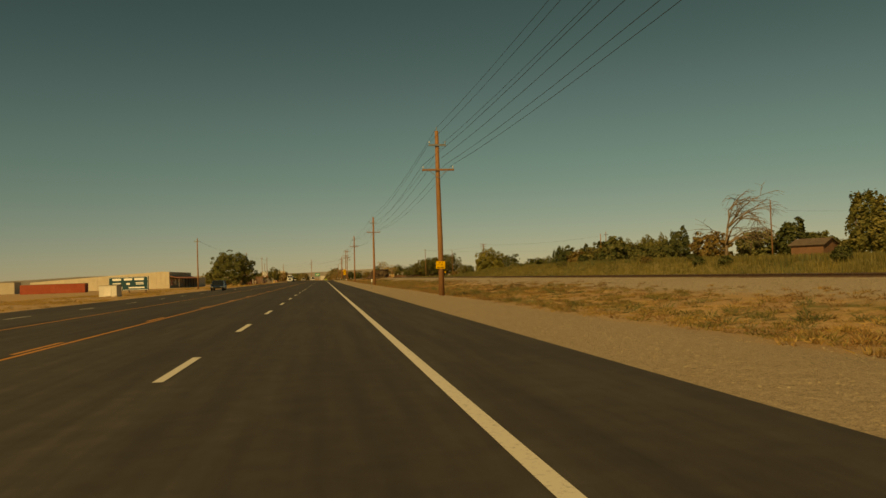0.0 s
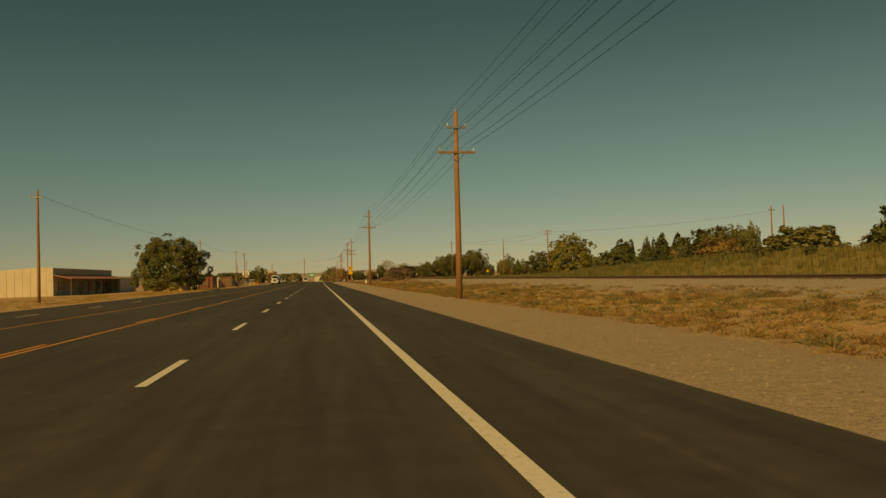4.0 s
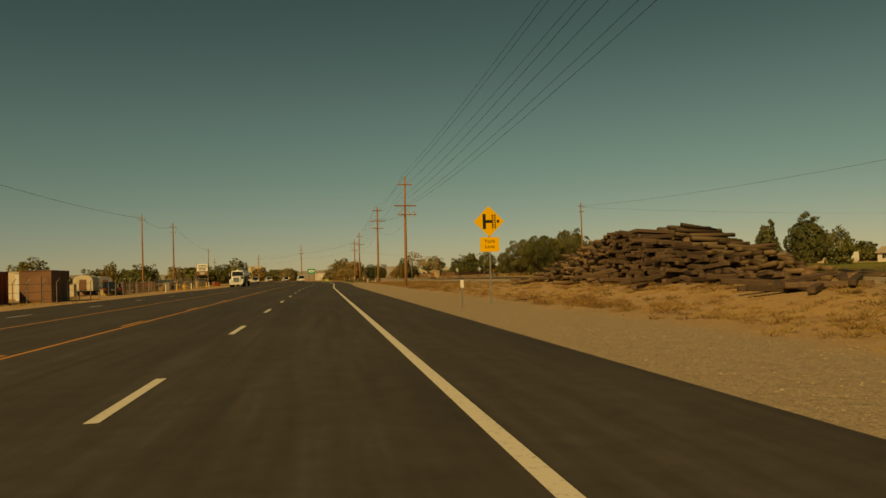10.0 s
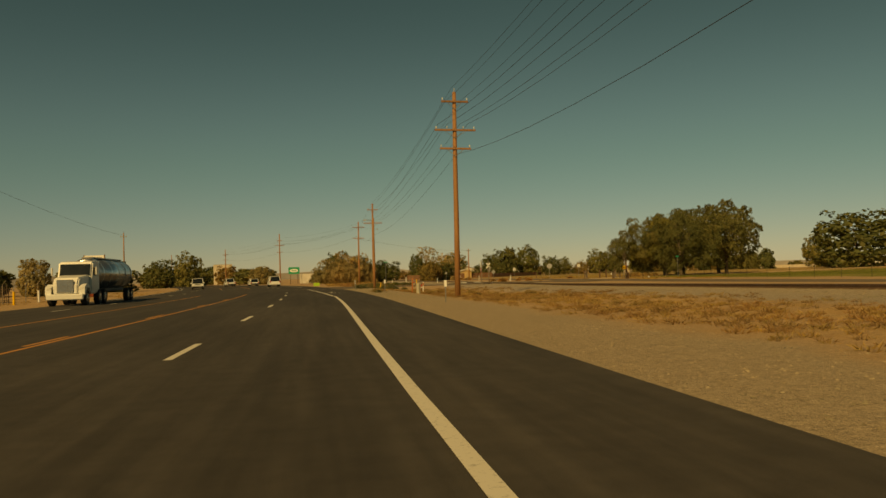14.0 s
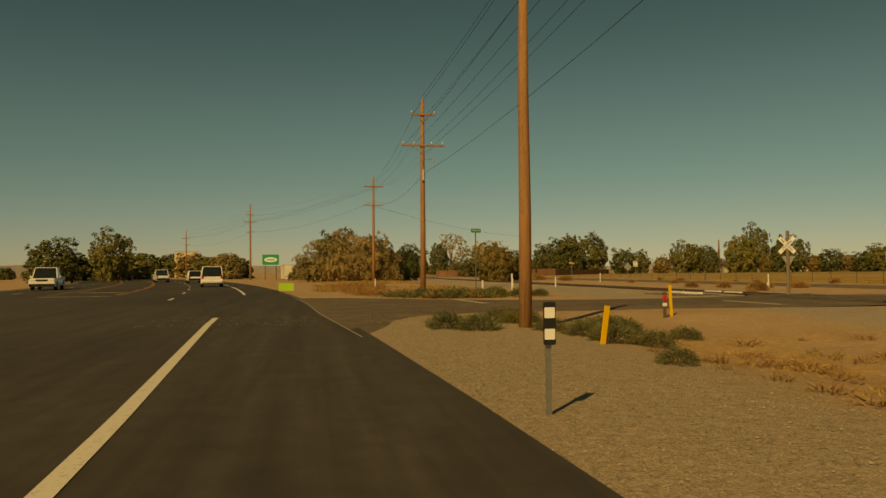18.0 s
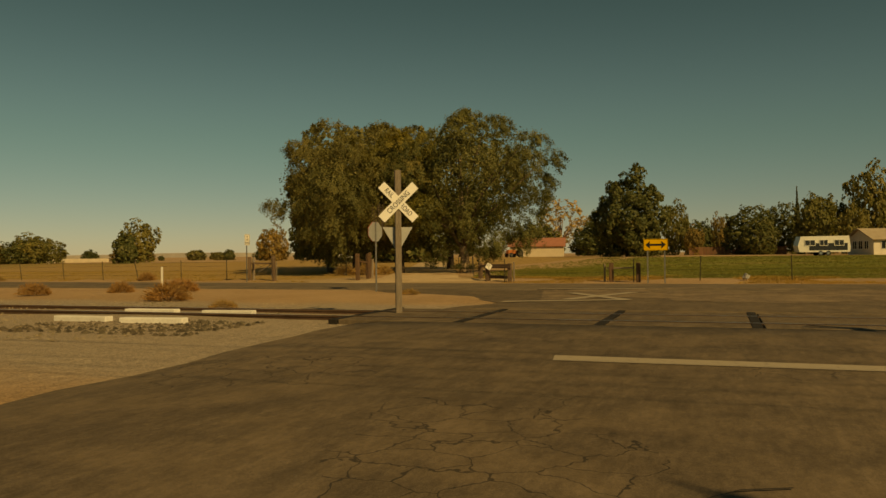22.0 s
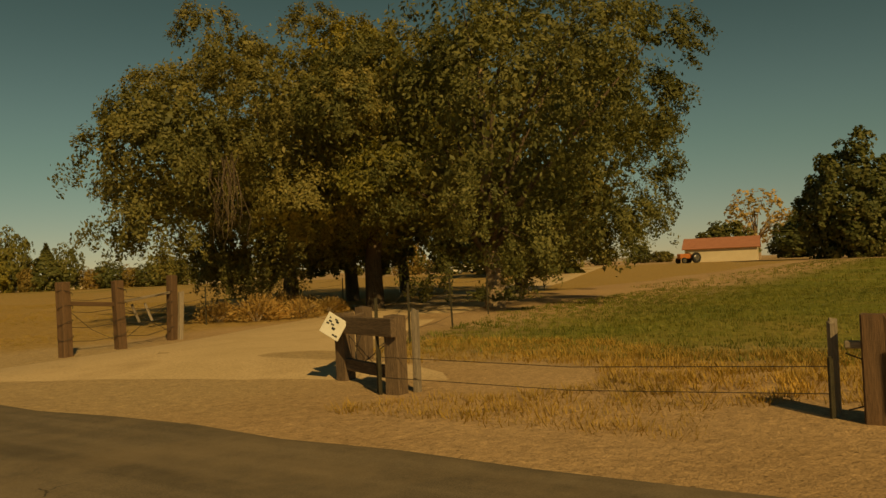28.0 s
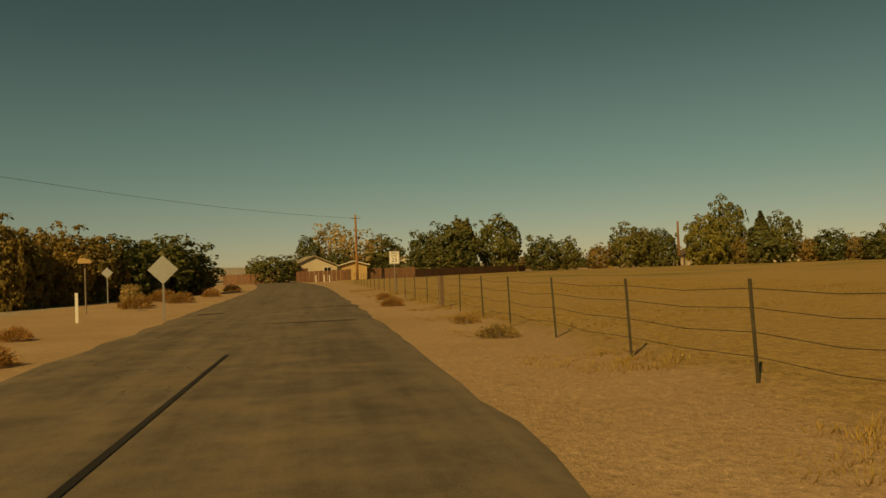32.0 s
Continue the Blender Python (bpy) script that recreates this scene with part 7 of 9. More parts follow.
# ---- fences and wooden posts ----
def wood_post(e, x, y, h, s, name="post", lean=(0, 0), mat="old_wood"):
    bm = bmesh.new()
    box(bm, (0, 0, h / 2 - 0.2), (s, s * 0.95, h + 0.4), None, 0.015)
    g = random.Random(int(x * 31 + y * 7))
    for v in bm.verts:
        v.co += Vector((g.uniform(-0.012, 0.012), g.uniform(-0.012, 0.012), g.uniform(-0.02, 0.02) if v.co.z > h * 0.5 else 0))
    o = part(name, bm, mat, e)
    o.matrix_basis = pose(x, y, 0, lean[0], lean[1], g.uniform(-8, 8))
    return o


def plank(e, a, b, w, t, name="rail", mat="old_wood"):
    a, b = Vector(a), Vector(b)
    bm = bmesh.new()
    box(bm, (0, 0, 0), (t, w, (b - a).length), None, 0.008)
    o = part(name, bm, mat, e)
    o.matrix_basis = Matrix.Translation((a + b) / 2) @ (b - a).to_track_quat("Z", "Y").to_matrix().to_4x4()
    return o


def strand(e, pts, r=0.006, name="wire"):
    bm = bmesh.new()
    tube(bm, pts, [r] * len(pts), 4)
    return part(name, bm, "wire", e)


def zl(x, y):
    return float(land(x, y))


# brace beside the drive with a pale label
brace = thing("fence_brace", pose(0.35, -0.3, zl(44.5, 425.5)), "dark weathered timber fence brace with a pale label", "fence")
for x, y, h in ((44.25, 424.65, 0.86), (44.8, 425.85, 0.86), (46.1, 426.6, 0.86)):
    wood_post(brace, x, y, h, 0.19)
wood_post(brace, 44.42, 424.5, 0.92, 0.08, mat="grey_wood")
plank(brace, (44.1, 424.55, 0.74), (44.72, 426.0, 0.73), 0.2, 0.07)
plank(brace, (44.3, 424.6, 0.22), (44.8, 425.9, 0.24), 0.14, 0.06)
plank(brace, (44.8, 425.9, 0.72), (46.1, 426.6, 0.72), 0.12, 0.06)
for a, b in (((44.25, 424.7, 0.6), (44.8, 425.8, 0.1)), ((44.25, 424.7, 0.1), (44.8, 425.8, 0.6)), ((44.8, 425.8, 0.6), (46.1, 426.6, 0.1)), ((44.8, 425.8, 0.1), (46.1, 426.6, 0.6))):
    strand(brace, [a, b])
bm = bmesh.new()
box(bm, (0, 0, 0), (0.02, 0.26, 0.26), None, 0.003)
lb = part("label_plate", bm, "sign_white", brace, "pale speckled plate nailed on")
lb.matrix_basis = pose(44.44, 425.7, 0.72, 32, 0, 22)
g = random.Random(2)
for k in range(9):
    bm = bmesh.new()
    box(bm, (-0.012, g.uniform(-0.09, 0.09), g.uniform(-0.09, 0.09)), (0.004, g.uniform(0.02, 0.05), g.uniform(0.015, 0.03)))
    part("dark_mark", bm, "black", lb)

# three posts with sagging rails at the field's corner; shade is in their colour
corner = thing("fence_corner", pose(0, 0, zl(45.9, 433)), "three dark timber fence posts with rails and barbed wire", "fence")
C1, C2, C3 = (45.72, 432.58), (46.76, 432.5), (48.45, 433.2)
for (x, y), h, w, ln in ((C1, 1.3, 0.19, (0, -1)), (C2, 1.3, 0.18, (1, -2.5)), (C3, 1.36, 0.17, (0, 1.5))):
    wood_post(corner, x, y, h, w, lean=ln, mat="post_dark")
wood_post(corner, C3[0] + 0.13, C3[1] - 0.1, 1.0, 0.1, "splint", (0, 3), "grey_wood")
plank(corner, (*C1, 0.92), (*C2, 0.84), 0.08, 0.06, mat="post_dark")
plank(corner, (*C2, 0.88), (*C3, 1.0), 0.05, 0.05, mat="grey_wood")
for z in (0.25, 0.5, 0.78, 1.0):
    strand(corner, [(C1[0] - 0.1, C1[1], z), (46.3, 432.72, z - 0.06), (C2[0], C2[1] - 0.1, z), (47.6, 432.85, z - 0.08), (C3[0], C3[1] - 0.08, z + 0.03)])
strand(corner, [(*C1, 0.85), (46.3, 432.7, 0.4), (*C2, 0.12)])
strand(corner, [(*C2, 0.12), (47.6, 432.9, 0.45), (*C3, 0.85)])
strand(corner, [(*C2, 0.8), (47.6, 432.9, 0.5), (*C3, 0.15)])
for p in (C1, C2):
    for k in range(4):
        bm = bmesh.new()
        tube(bm, [(p[0] + 0.14 * math.cos(a * 0.785), p[1] + 0.135 * math.sin(a * 0.785), 0.3 + 0.27 * k + 0.05 * math.sin(a + k)) for a in range(9)], [0.006] * 9, 4)
        part("wire_loop", bm, "wire", corner)
for x, y in ((47.35, 432.75), (47.75, 432.9)):
    plank(corner, (x, y, 0.45), (x - 0.14, y + 0.03, 0.82), 0.05, 0.03, "hanging_stick", "grey_wood")

# gate by the truck sign
gate = thing("fence_gate", pose(0, 0, zl(45.4, 438)), "timber gate posts wrapped in rusty barbed wire", "gate")
wood_post(gate, 45.46, 438.78, 1.22, 0.15, lean=(0, -1), mat="old_wood")
wood_post(gate, 45.62, 438.66, 1.2, 0.11, lean=(0, 1), mat="grey_wood")
wood_post(gate, 45.26, 437.2, 1.26, 0.17, lean=(0, -2), mat="old_wood")
wood_post(gate, 45.4, 437.1, 0.95, 0.05, "stake", lean=(0, -3), mat="grey_wood")
plank(gate, (45.5, 438.7, 0.88), (45.28, 437.25, 0.86), 0.09, 0.06)
plank(gate, (45.42, 438.2, 0.42), (45.3, 437.4, 0.8), 0.05, 0.03, "brace", "grey_wood")
plank(gate, (45.44, 438.5, 0.5), (45.45, 438.52, 0.84), 0.1, 0.04, "hinge_board", "old_wood")
for z0, z1 in ((0.15, 0.8), (0.8, 0.2), (1.0, 0.5), (0.45, 1.05), (0.3, 0.35)):
    strand(gate, [(45.48, 438.7, z0), (45.36, 438.0, (z0 + z1) / 2 - 0.06), (45.26, 437.25, z1)])
for k in range(8):
    bm = bmesh.new()
    ring_ = [(45.27 + 0.14 * math.cos(a * 0.785), 437.2 + 0.13 * math.sin(a * 0.785), 0.2 + 0.13 * k + 0.04 * math.sin(a + k)) for a in range(9)]
    tube(bm, ring_, [0.006] * 9, 4)
    part("wire_loop", bm, "wire", gate)

# short timber gate into the pasture
pg = thing("fence_gate", pose(0.1, -0.12, zl(44.5, 419.5)), "two short timber posts with a rail between", "gate")
for x, y in ((44.6, 419.9), (44.4, 418.72)):
    wood_post(pg, x, y, 0.86, 0.19, mat="post_dark")
wood_post(pg, 44.75, 420.2, 0.8, 0.08, mat="grey_wood")
plank(pg, (44.6, 420.1, 0.62), (44.4, 418.95, 0.64), 0.06, 0.06, mat="grey_wood")
for a, b in (((44.6, 420.1, 0.55), (44.4, 418.9, 0.1)), ((44.6, 420.1, 0.1), (44.4, 418.9, 0.55))):
    strand(pg, [a, b])


def wire_fence(name, spots_, label, wires_=(0.25, 0.5, 0.75, 0.95), h=1.05):
    f = thing(name, Matrix(), label, "fence")
    g = random.Random(len(spots_))
    bm = bmesh.new()
    prism(bm, [(-0.022, -0.004), (0.022, -0.004), (0.022, 0.004), (0.004, 0.004), (0.004, 0.026), (-0.004, 0.026), (-0.004, 0.004), (-0.022, 0.004)], "z", -0.3, h)
    me = bpy.data.meshes.new("steel_post")
    bm.to_mesh(me)
    bm.free()
    me.materials.append(M["t_post"])
    tops = []
    for x, y, lean in spots_:
        o = new("steel_post", me)
        o.parent = f
        o.matrix_basis = pose(x, y, zl(x, y), 0, 0, 90) @ pose(0, 0, 0, 0, lean, 0)
        tops.append((x, y, lean))
    for z in wires_:
        p = []
        for i, (x, y, lean) in enumerate(tops):
            p.append((x, y + math.sin(radians(lean)) * z, zl(x, y) + z))
            if i + 1 < len(tops):
                x2, y2, l2 = tops[i + 1]
                p.append(((x + x2) / 2, (y + y2) / 2, zl(x, y) + z - 0.03 - 0.02 * g.random()))
        strand(f, p, 0.004)
    return f


FIELD_FENCE = [(45.56, 440.3, 0), (45.62, 443.3, 1), (45.7, 446.3, 15), (45.6, 448.7, 4), (45.42, 451.4, 6), (45.45, 454.7, 9), (45.4, 457.6, 6), (45.5, 460.6, 8), (45.55, 463.8, -3), (45.55, 467.0, 0)]
wire_fence("wire_fence", FIELD_FENCE, "leaning steel posts with slack wire along the field")
wire_fence("wire_fence", [(45.55, 467.0, 0)] + [(45.6 + 0.02 * k, 467.0 + 3.4 * k, (k * 37) % 11 - 5) for k in range(1, 16)], "rusty steel posts with wire along the farm road")
wire_fence("wire_fence", [(44.5, 424.5, 0)] + [(44.75, 420.1, 0)], "slack wire fence beside the pasture gate", (0.2, 0.42), 0.5)
wire_fence("wire_fence", [(44.5, 418.8, 0)] + [(45.5 + 0.04 * k, 416.1 - 3.65 * k, (k * 23) % 5 - 2) for k in range(0, 18)], "steel posts with wire along the pasture")
wire_fence("wire_fence", [(44.6, 424.6, 0), (48.5, 427.0, 0), (52.0, 428.4, 2), (55.6, 429.6, 0), (63.8, 433.0, 1), (72.0, 436.0, 0)], "steel posts with wire beside the drive")
wire_fence("wire_fence", [(48.45, 433.3, 0), (52, 436.4, 0), (57, 438.4, 2), (63, 441, 0)], "wire fence under the elms")
cp = wood_post(None, 45.55, 467.0, 1.0, 0.17, "fence_post")
cp.location.z = zl(45.55, 467.0)
tagged(cp, "short dark timber corner post in the fence", "fence post")
bm = bmesh.new()
g = random.Random(3)
r_ = bmesh.ops.create_icosphere(bm, subdivisions=4, radius=0.18)
for v in bm.verts:
    q = v.co * 9
    fold = abs(noise.noise(q)) * 0.9 + abs(noise.noise(q * 2.3)) * 0.5
    v.co = Vector((v.co.x * 1.35, v.co.y * 0.75, v.co.z * (1.25 if v.co.z > 0 else 0.7))) * (0.55 + fold)
rk = part("bag", bm, "white_paint")
rk.matrix_world = pose(45.6, 414.25, zl(45.6, 414.25) + 0.1, 10, 0, 30) @ Matrix.Scale(0.8, 4)
tagged(rk, "crumpled pale bag caught at the fence", "bag")
# fallen sticks near the truck sign
for k in range(10):
    bm = bmesh.new()
    ln = g.uniform(0.3, 0.8)
    tube(bm, [(0, 0, 0.02), (ln * 0.5, g.uniform(-0.08, 0.08), 0.05), (ln, g.uniform(-0.15, 0.15), 0.02)], [0.006, 0.005, 0.002], 5)
    o = part("stick", bm, "pale_bark")
    x, y = g.uniform(42.9, 44.6), g.uniform(436.4, 441.5)
    o.matrix_world = pose(x, y, zl(x, y), 0, 0, g.uniform(0, 360))
    tagged(o, "fallen bare stick on the dirt", "stick", "fallen sticks by the fence")


# ---- heap of old railway sleepers ----
heap = thing("sleeper_heap", pose(0, 0, 0), "huge heap of old brown railway sleepers on dirt", "timber pile")
bm = bmesh.new()
box(bm, (0, 0, 0), (2.6, 0.24, 0.19), None, 0.02)
old_tie = bpy.data.meshes.new("sleeper")
bm.to_mesh(old_tie)
bm.free()
old_tie.materials.append(M["tie_wood"])
g = random.Random(12)


def heap_height(y):
    if y > 263:
        return 2.75 * max(0.0, min(1.0, (280 - y) / 13.0)) ** 0.75
    return 2.75 - 2.6 * min(1.0, (263 - y) / 13.0) ** 0.8


front, rest = [], []
y = 279.0
while y > 247:
    top = heap_height(y)
    ends = y > 257
    z = 0.08
    while z < top:
        for row in ((0, 1) if ends else (0, 1, 2, 3)):
            back = z * 0.42
            if ends:
                x = 15.6 + back + row * 2.5 + g.uniform(-0.45, 0.45)
                a = 14 + g.uniform(-16, 16)
            else:
                x = 15.4 + back + row * 0.9 + g.uniform(-0.4, 0.4)
                a = 80 + g.uniform(-16, 16)
                if z > 1.7 and row > 2:
                    continue
            m = pose(x + 1.3, y + g.uniform(-0.12, 0.12), zl(x, y) + z + g.uniform(-0.03, 0.04), g.uniform(-12, 12), g.uniform(-7, 7), a)
            (front if row == 0 and y < 268 else rest).append(m)
        z += 0.255 if ends else 0.24
    y -= 0.36 if ends else 0.62
# loose ones that slid down the side facing the road
for k in range(34):
    x, yy = g.uniform(14.4, 17.2), g.uniform(243, 282)
    up = min(1.0, max(0.0, (x - 14.6) * 0.5)) * heap_height(yy) * 0.35
    front.append(pose(x, yy, zl(x, yy) + 0.12 + up, g.uniform(-8, 8), -14 * min(1, up) + g.uniform(-5, 5), g.uniform(-25, 60)))
front.sort(key=lambda m: m.translation.y)
rest += front[300:]
for m in front[:300]:
    o = new("sleeper", old_tie)
    o.parent = heap
    o.matrix_basis = m
core = bmesh.new()
box(core, (0, 0, 0), (2.6, 0.24, 0.19))
core.verts.index_update()
cv = np.array([v.co[:] for v in core.verts])
cf = np.array([[v.index for v in f.verts] for f in core.faces])
core.free()
R = np.array([np.array(m) for m in rest])
V = np.einsum("nij,kj->nki", R[:, :3, :3], cv) + R[:, None, :3, 3]
F = cf[None] + (np.arange(len(rest)) * len(cv))[:, None, None]
tagged(grid_mesh("sleepers", V.reshape(-1, 3), F.reshape(-1, 4), "tie_loose", heap), kind="stuff")


# ---- vehicles ----
def wheel(e, x, y, r, w):
    bm = bmesh.new()
    rod(bm, (-w / 2, 0, 0), (w / 2, 0, 0), r, seg=20)
    bmesh.ops.bevel(bm, geom=[ed for ed in bm.edges if len(ed.link_faces) == 2 and ed.calc_face_angle() > 1.2], offset=0.03, segments=2, affect="EDGES")
    t = part("wheel", bm, "tyre", e, smooth=False)
    t.matrix_basis = pose(x, y, r)
    sg = 1 if x > 0 else -1
    bm = bmesh.new()
    rod(bm, (sg * (w / 2 - 0.02), 0, 0), (sg * (w / 2 + 0.008), 0, 0), r * 0.62, r * 0.56, 16)
    for k in range(5):
        a = k * 1.2566
        box(bm, (sg * (w / 2 + 0.012), math.cos(a) * r * 0.3, math.sin(a) * r * 0.3), (0.02, 0.07, r * 0.5), Matrix.Rotation(-a + 1.5708, 4, "X"))
    part("rim", bm, "chrome", t)
    return t


def shell(bm, outline, w, taper=0.0, inset=0.06):
    """A side outline (y, z) drawn to a body that narrows towards its top."""
    zs = [z for _, z in outline]
    z0, z1 = min(zs), max(zs)
    vs = prism(bm, outline, "x", -w / 2, w / 2)
    for v in vs:
        k = (v.co.z - z0) / (z1 - z0)
        v.co.x *= 1 - taper * max(0.0, k - 0.35)
    return vs


def car(name, label, m, paint, L=4.9, W=1.95, H=1.85, kind="suv", r=0.37):
    e = thing(name, m, label, "car", "vehicles on the road")
    b = 0.52 * H                                     # belt line
    f, k = L / 2, -L / 2
    wy = (L * 0.29, -L * 0.29)
    arch = lambda c: [(c + (r + 0.07) * math.cos(radians(a)), 0.36 + (r + 0.05) * math.sin(radians(a))) for a in (180, 150, 120, 90, 60, 30, 0)]
    nose = 0.86 * b if kind != "truck" else b
    low = 0.3
    outline = [(k, low + 0.15), (k + 0.05, low)] + [(yy, max(low, zz)) for yy, zz in arch(wy[1])] + [(yy, max(low, zz)) for yy, zz in arch(wy[0])] + [(f - 0.12, low), (f, low + 0.2), (f - 0.02, nose - 0.12), (f - 0.25, nose), (f - 1.25, b), (k + 0.03, b), (k, b - 0.1)]
    bm = bmesh.new()
    shell(bm, outline, W, 0.10)
    bmesh.ops.bevel(bm, geom=[ed for ed in bm.edges if len(ed.link_faces) == 2 and ed.calc_face_angle() > 0.9], offset=0.035, segments=2, affect="EDGES")
    part("body", bm, paint, e)
    # cabin
    ends = {"suv": (f - 1.25, f - 2.05, k + 0.22, k + 0.04), "sedan": (f - 1.15, f - 2.0, k + 1.35, k + 0.75), "wagon": (f - 1.2, f - 2.0, k + 0.45, k + 0.06), "truck": (f - 1.5, f - 2.1, k + 2.25, k + 2.15)}[kind]
    cab = [(ends[0], b - 0.01), (ends[1], H - 0.05), (ends[2], H - 0.05), (ends[3], b - 0.01)]
    bm = bmesh.new()
    vs = prism(bm, cab, "x", -W / 2 + 0.06, W / 2 - 0.06)
    for v in vs:
        if v.co.z > b + 0.1:
            v.co.x *= 0.86
    part("glazing", bm, "glass_dark", e, "dark tinted windows")
    bm = bmesh.new()
    wt_ = (W / 2 - 0.06) * 0.86
    box(bm, (0, (ends[1] + ends[2]) / 2, H - 0.035), (2 * wt_ + 0.05, ends[1] - ends[2] + 0.08, 0.07), None, 0.03)
    part("roof", bm, paint, e)
    mids = [0.0, 1.0] if kind in ("truck",) else [0.0, 0.42, 0.78, 1.0]
    for sg in (-1, 1):
        for u in mids:
            lo = ends[0] + (ends[3] - ends[0]) * u
            hi = ends[1] + (ends[2] - ends[1]) * u
            bm = bmesh.new()
            tube(bm, [(sg * (W / 2 - 0.055), lo, b - 0.02), (sg * wt_, hi, H - 0.06)], [0.05, 0.045], 6)
            part("pillar", bm, paint, e)
        bm = bmesh.new()
        box(bm, (sg * (W / 2 + 0.1), ends[0] - 0.35, b + 0.12), (0.2, 0.1, 0.15), None, 0.03)
        part("mirror", bm, paint if kind != "suv" else "black", e)
        bm = bmesh.new()
        box(bm, (sg * (W / 2 - 0.16), k + 0.02, b - 0.12 if kind != "suv" else b - 0.06), (0.2, 0.1, 0.3 if kind != "sedan" else 0.16), None, 0.02)
        part("tail_light", bm, "tail_red", e)
        bm = bmesh.new()
        box(bm, (sg * (W / 2 - 0.28), f - 0.08, nose - 0.16), (0.4, 0.16, 0.16), None, 0.03)
        part("headlight", bm, "lamp_clear", e)
        for yy in (0.25, -0.85):
            bm = bmesh.new()
            box(bm, (sg * (W / 2 - 0.005), yy, b - 0.12), (0.03, 0.16, 0.03))
            part("door_handle", bm, "chrome", e)
    bm = bmesh.new()
    box(bm, (0, k - 0.05, 0.52), (W - 0.12, 0.16, 0.24), None, 0.04)
    part("rear_bumper", bm, paint if kind == "suv" else "black", e)
    bm = bmesh.new()
    box(bm, (0, f - 0.0, 0.45), (W - 0.1, 0.14, 0.22), None, 0.04)
    part("front_bumper", bm, "black" if kind != "sedan" else paint, e)
    bm = bmesh.new()
    box(bm, (0, f - 0.02, nose - 0.17), (W * 0.45, 0.06, 0.17), None, 0.02)
    part("grille", bm, "black", e)
    bm = bmesh.new()
    box(bm, (0, k - 0.02, b - 0.24), (0.32, 0.02, 0.16), None, 0.004)
    part("number_plate", bm, "sign_white", e, "pale blank plate")
    if kind == "suv":
        for sg in (-1, 1):
            bm = bmesh.new()
            rod(bm, (sg * 0.6, ends[1] - 0.2, H + 0.05), (sg * 0.6, ends[2] + 0.2, H + 0.05), 0.02, seg=6)
            part("roof_rail", bm, "black", e)
    if kind == "truck":
        bm = bmesh.new()
        for sg in (-1, 1):
            box(bm, (sg * (W / 2 - 0.06), k + 1.1, b + 0.04), (0.12, 2.1, 0.14), None, 0.02)
        part("bed_rail", bm, paint, e)
    for sg in (-1, 1):
        for yy in wy:
            wheel(e, sg * (W / 2 - 0.13), yy, r, 0.24)
    return e


def heading(x, y, turn, z=0.0):
    return pose(x, y, z, 0, 0, turn)


car("suv", "white boxy sport utility vehicle seen from behind", heading(-6.3, 466.0, 8), "car_white", 5.2, 2.02, 1.95)
car("wagon_car", "white wagon with dark rear glass on the highway", heading(-12.3, 498.0, 12), "car_white", 4.7, 1.85, 1.65, "wagon", 0.34)
car("pickup", "white pickup truck driving ahead round the bend", heading(-18.8, 511.0, 15), "car_white", 5.6, 2.0, 1.9, "truck", 0.39)
car("sedan_car", "dark red sedan car far ahead", heading(-32.0, 548.0, 20), "car_red", 4.6, 1.8, 1.45, "sedan", 0.33)
car("sedan_car", "white sedan car far ahead on the highway", heading(-46.0, 570.0, 200), "car_white", 4.6, 1.8, 1.45, "sedan", 0.33)
car("sedan_car", "dark blue oncoming car on the highway", heading(-15.2, 118.0, 180), "car_blue", 4.6, 1.82, 1.5, "wagon", 0.33)
car("pickup", "white oncoming pickup truck with a dark grille", heading(-19.5, 461.0, 188), "car_white", 5.7, 2.05, 1.95, "truck", 0.4)


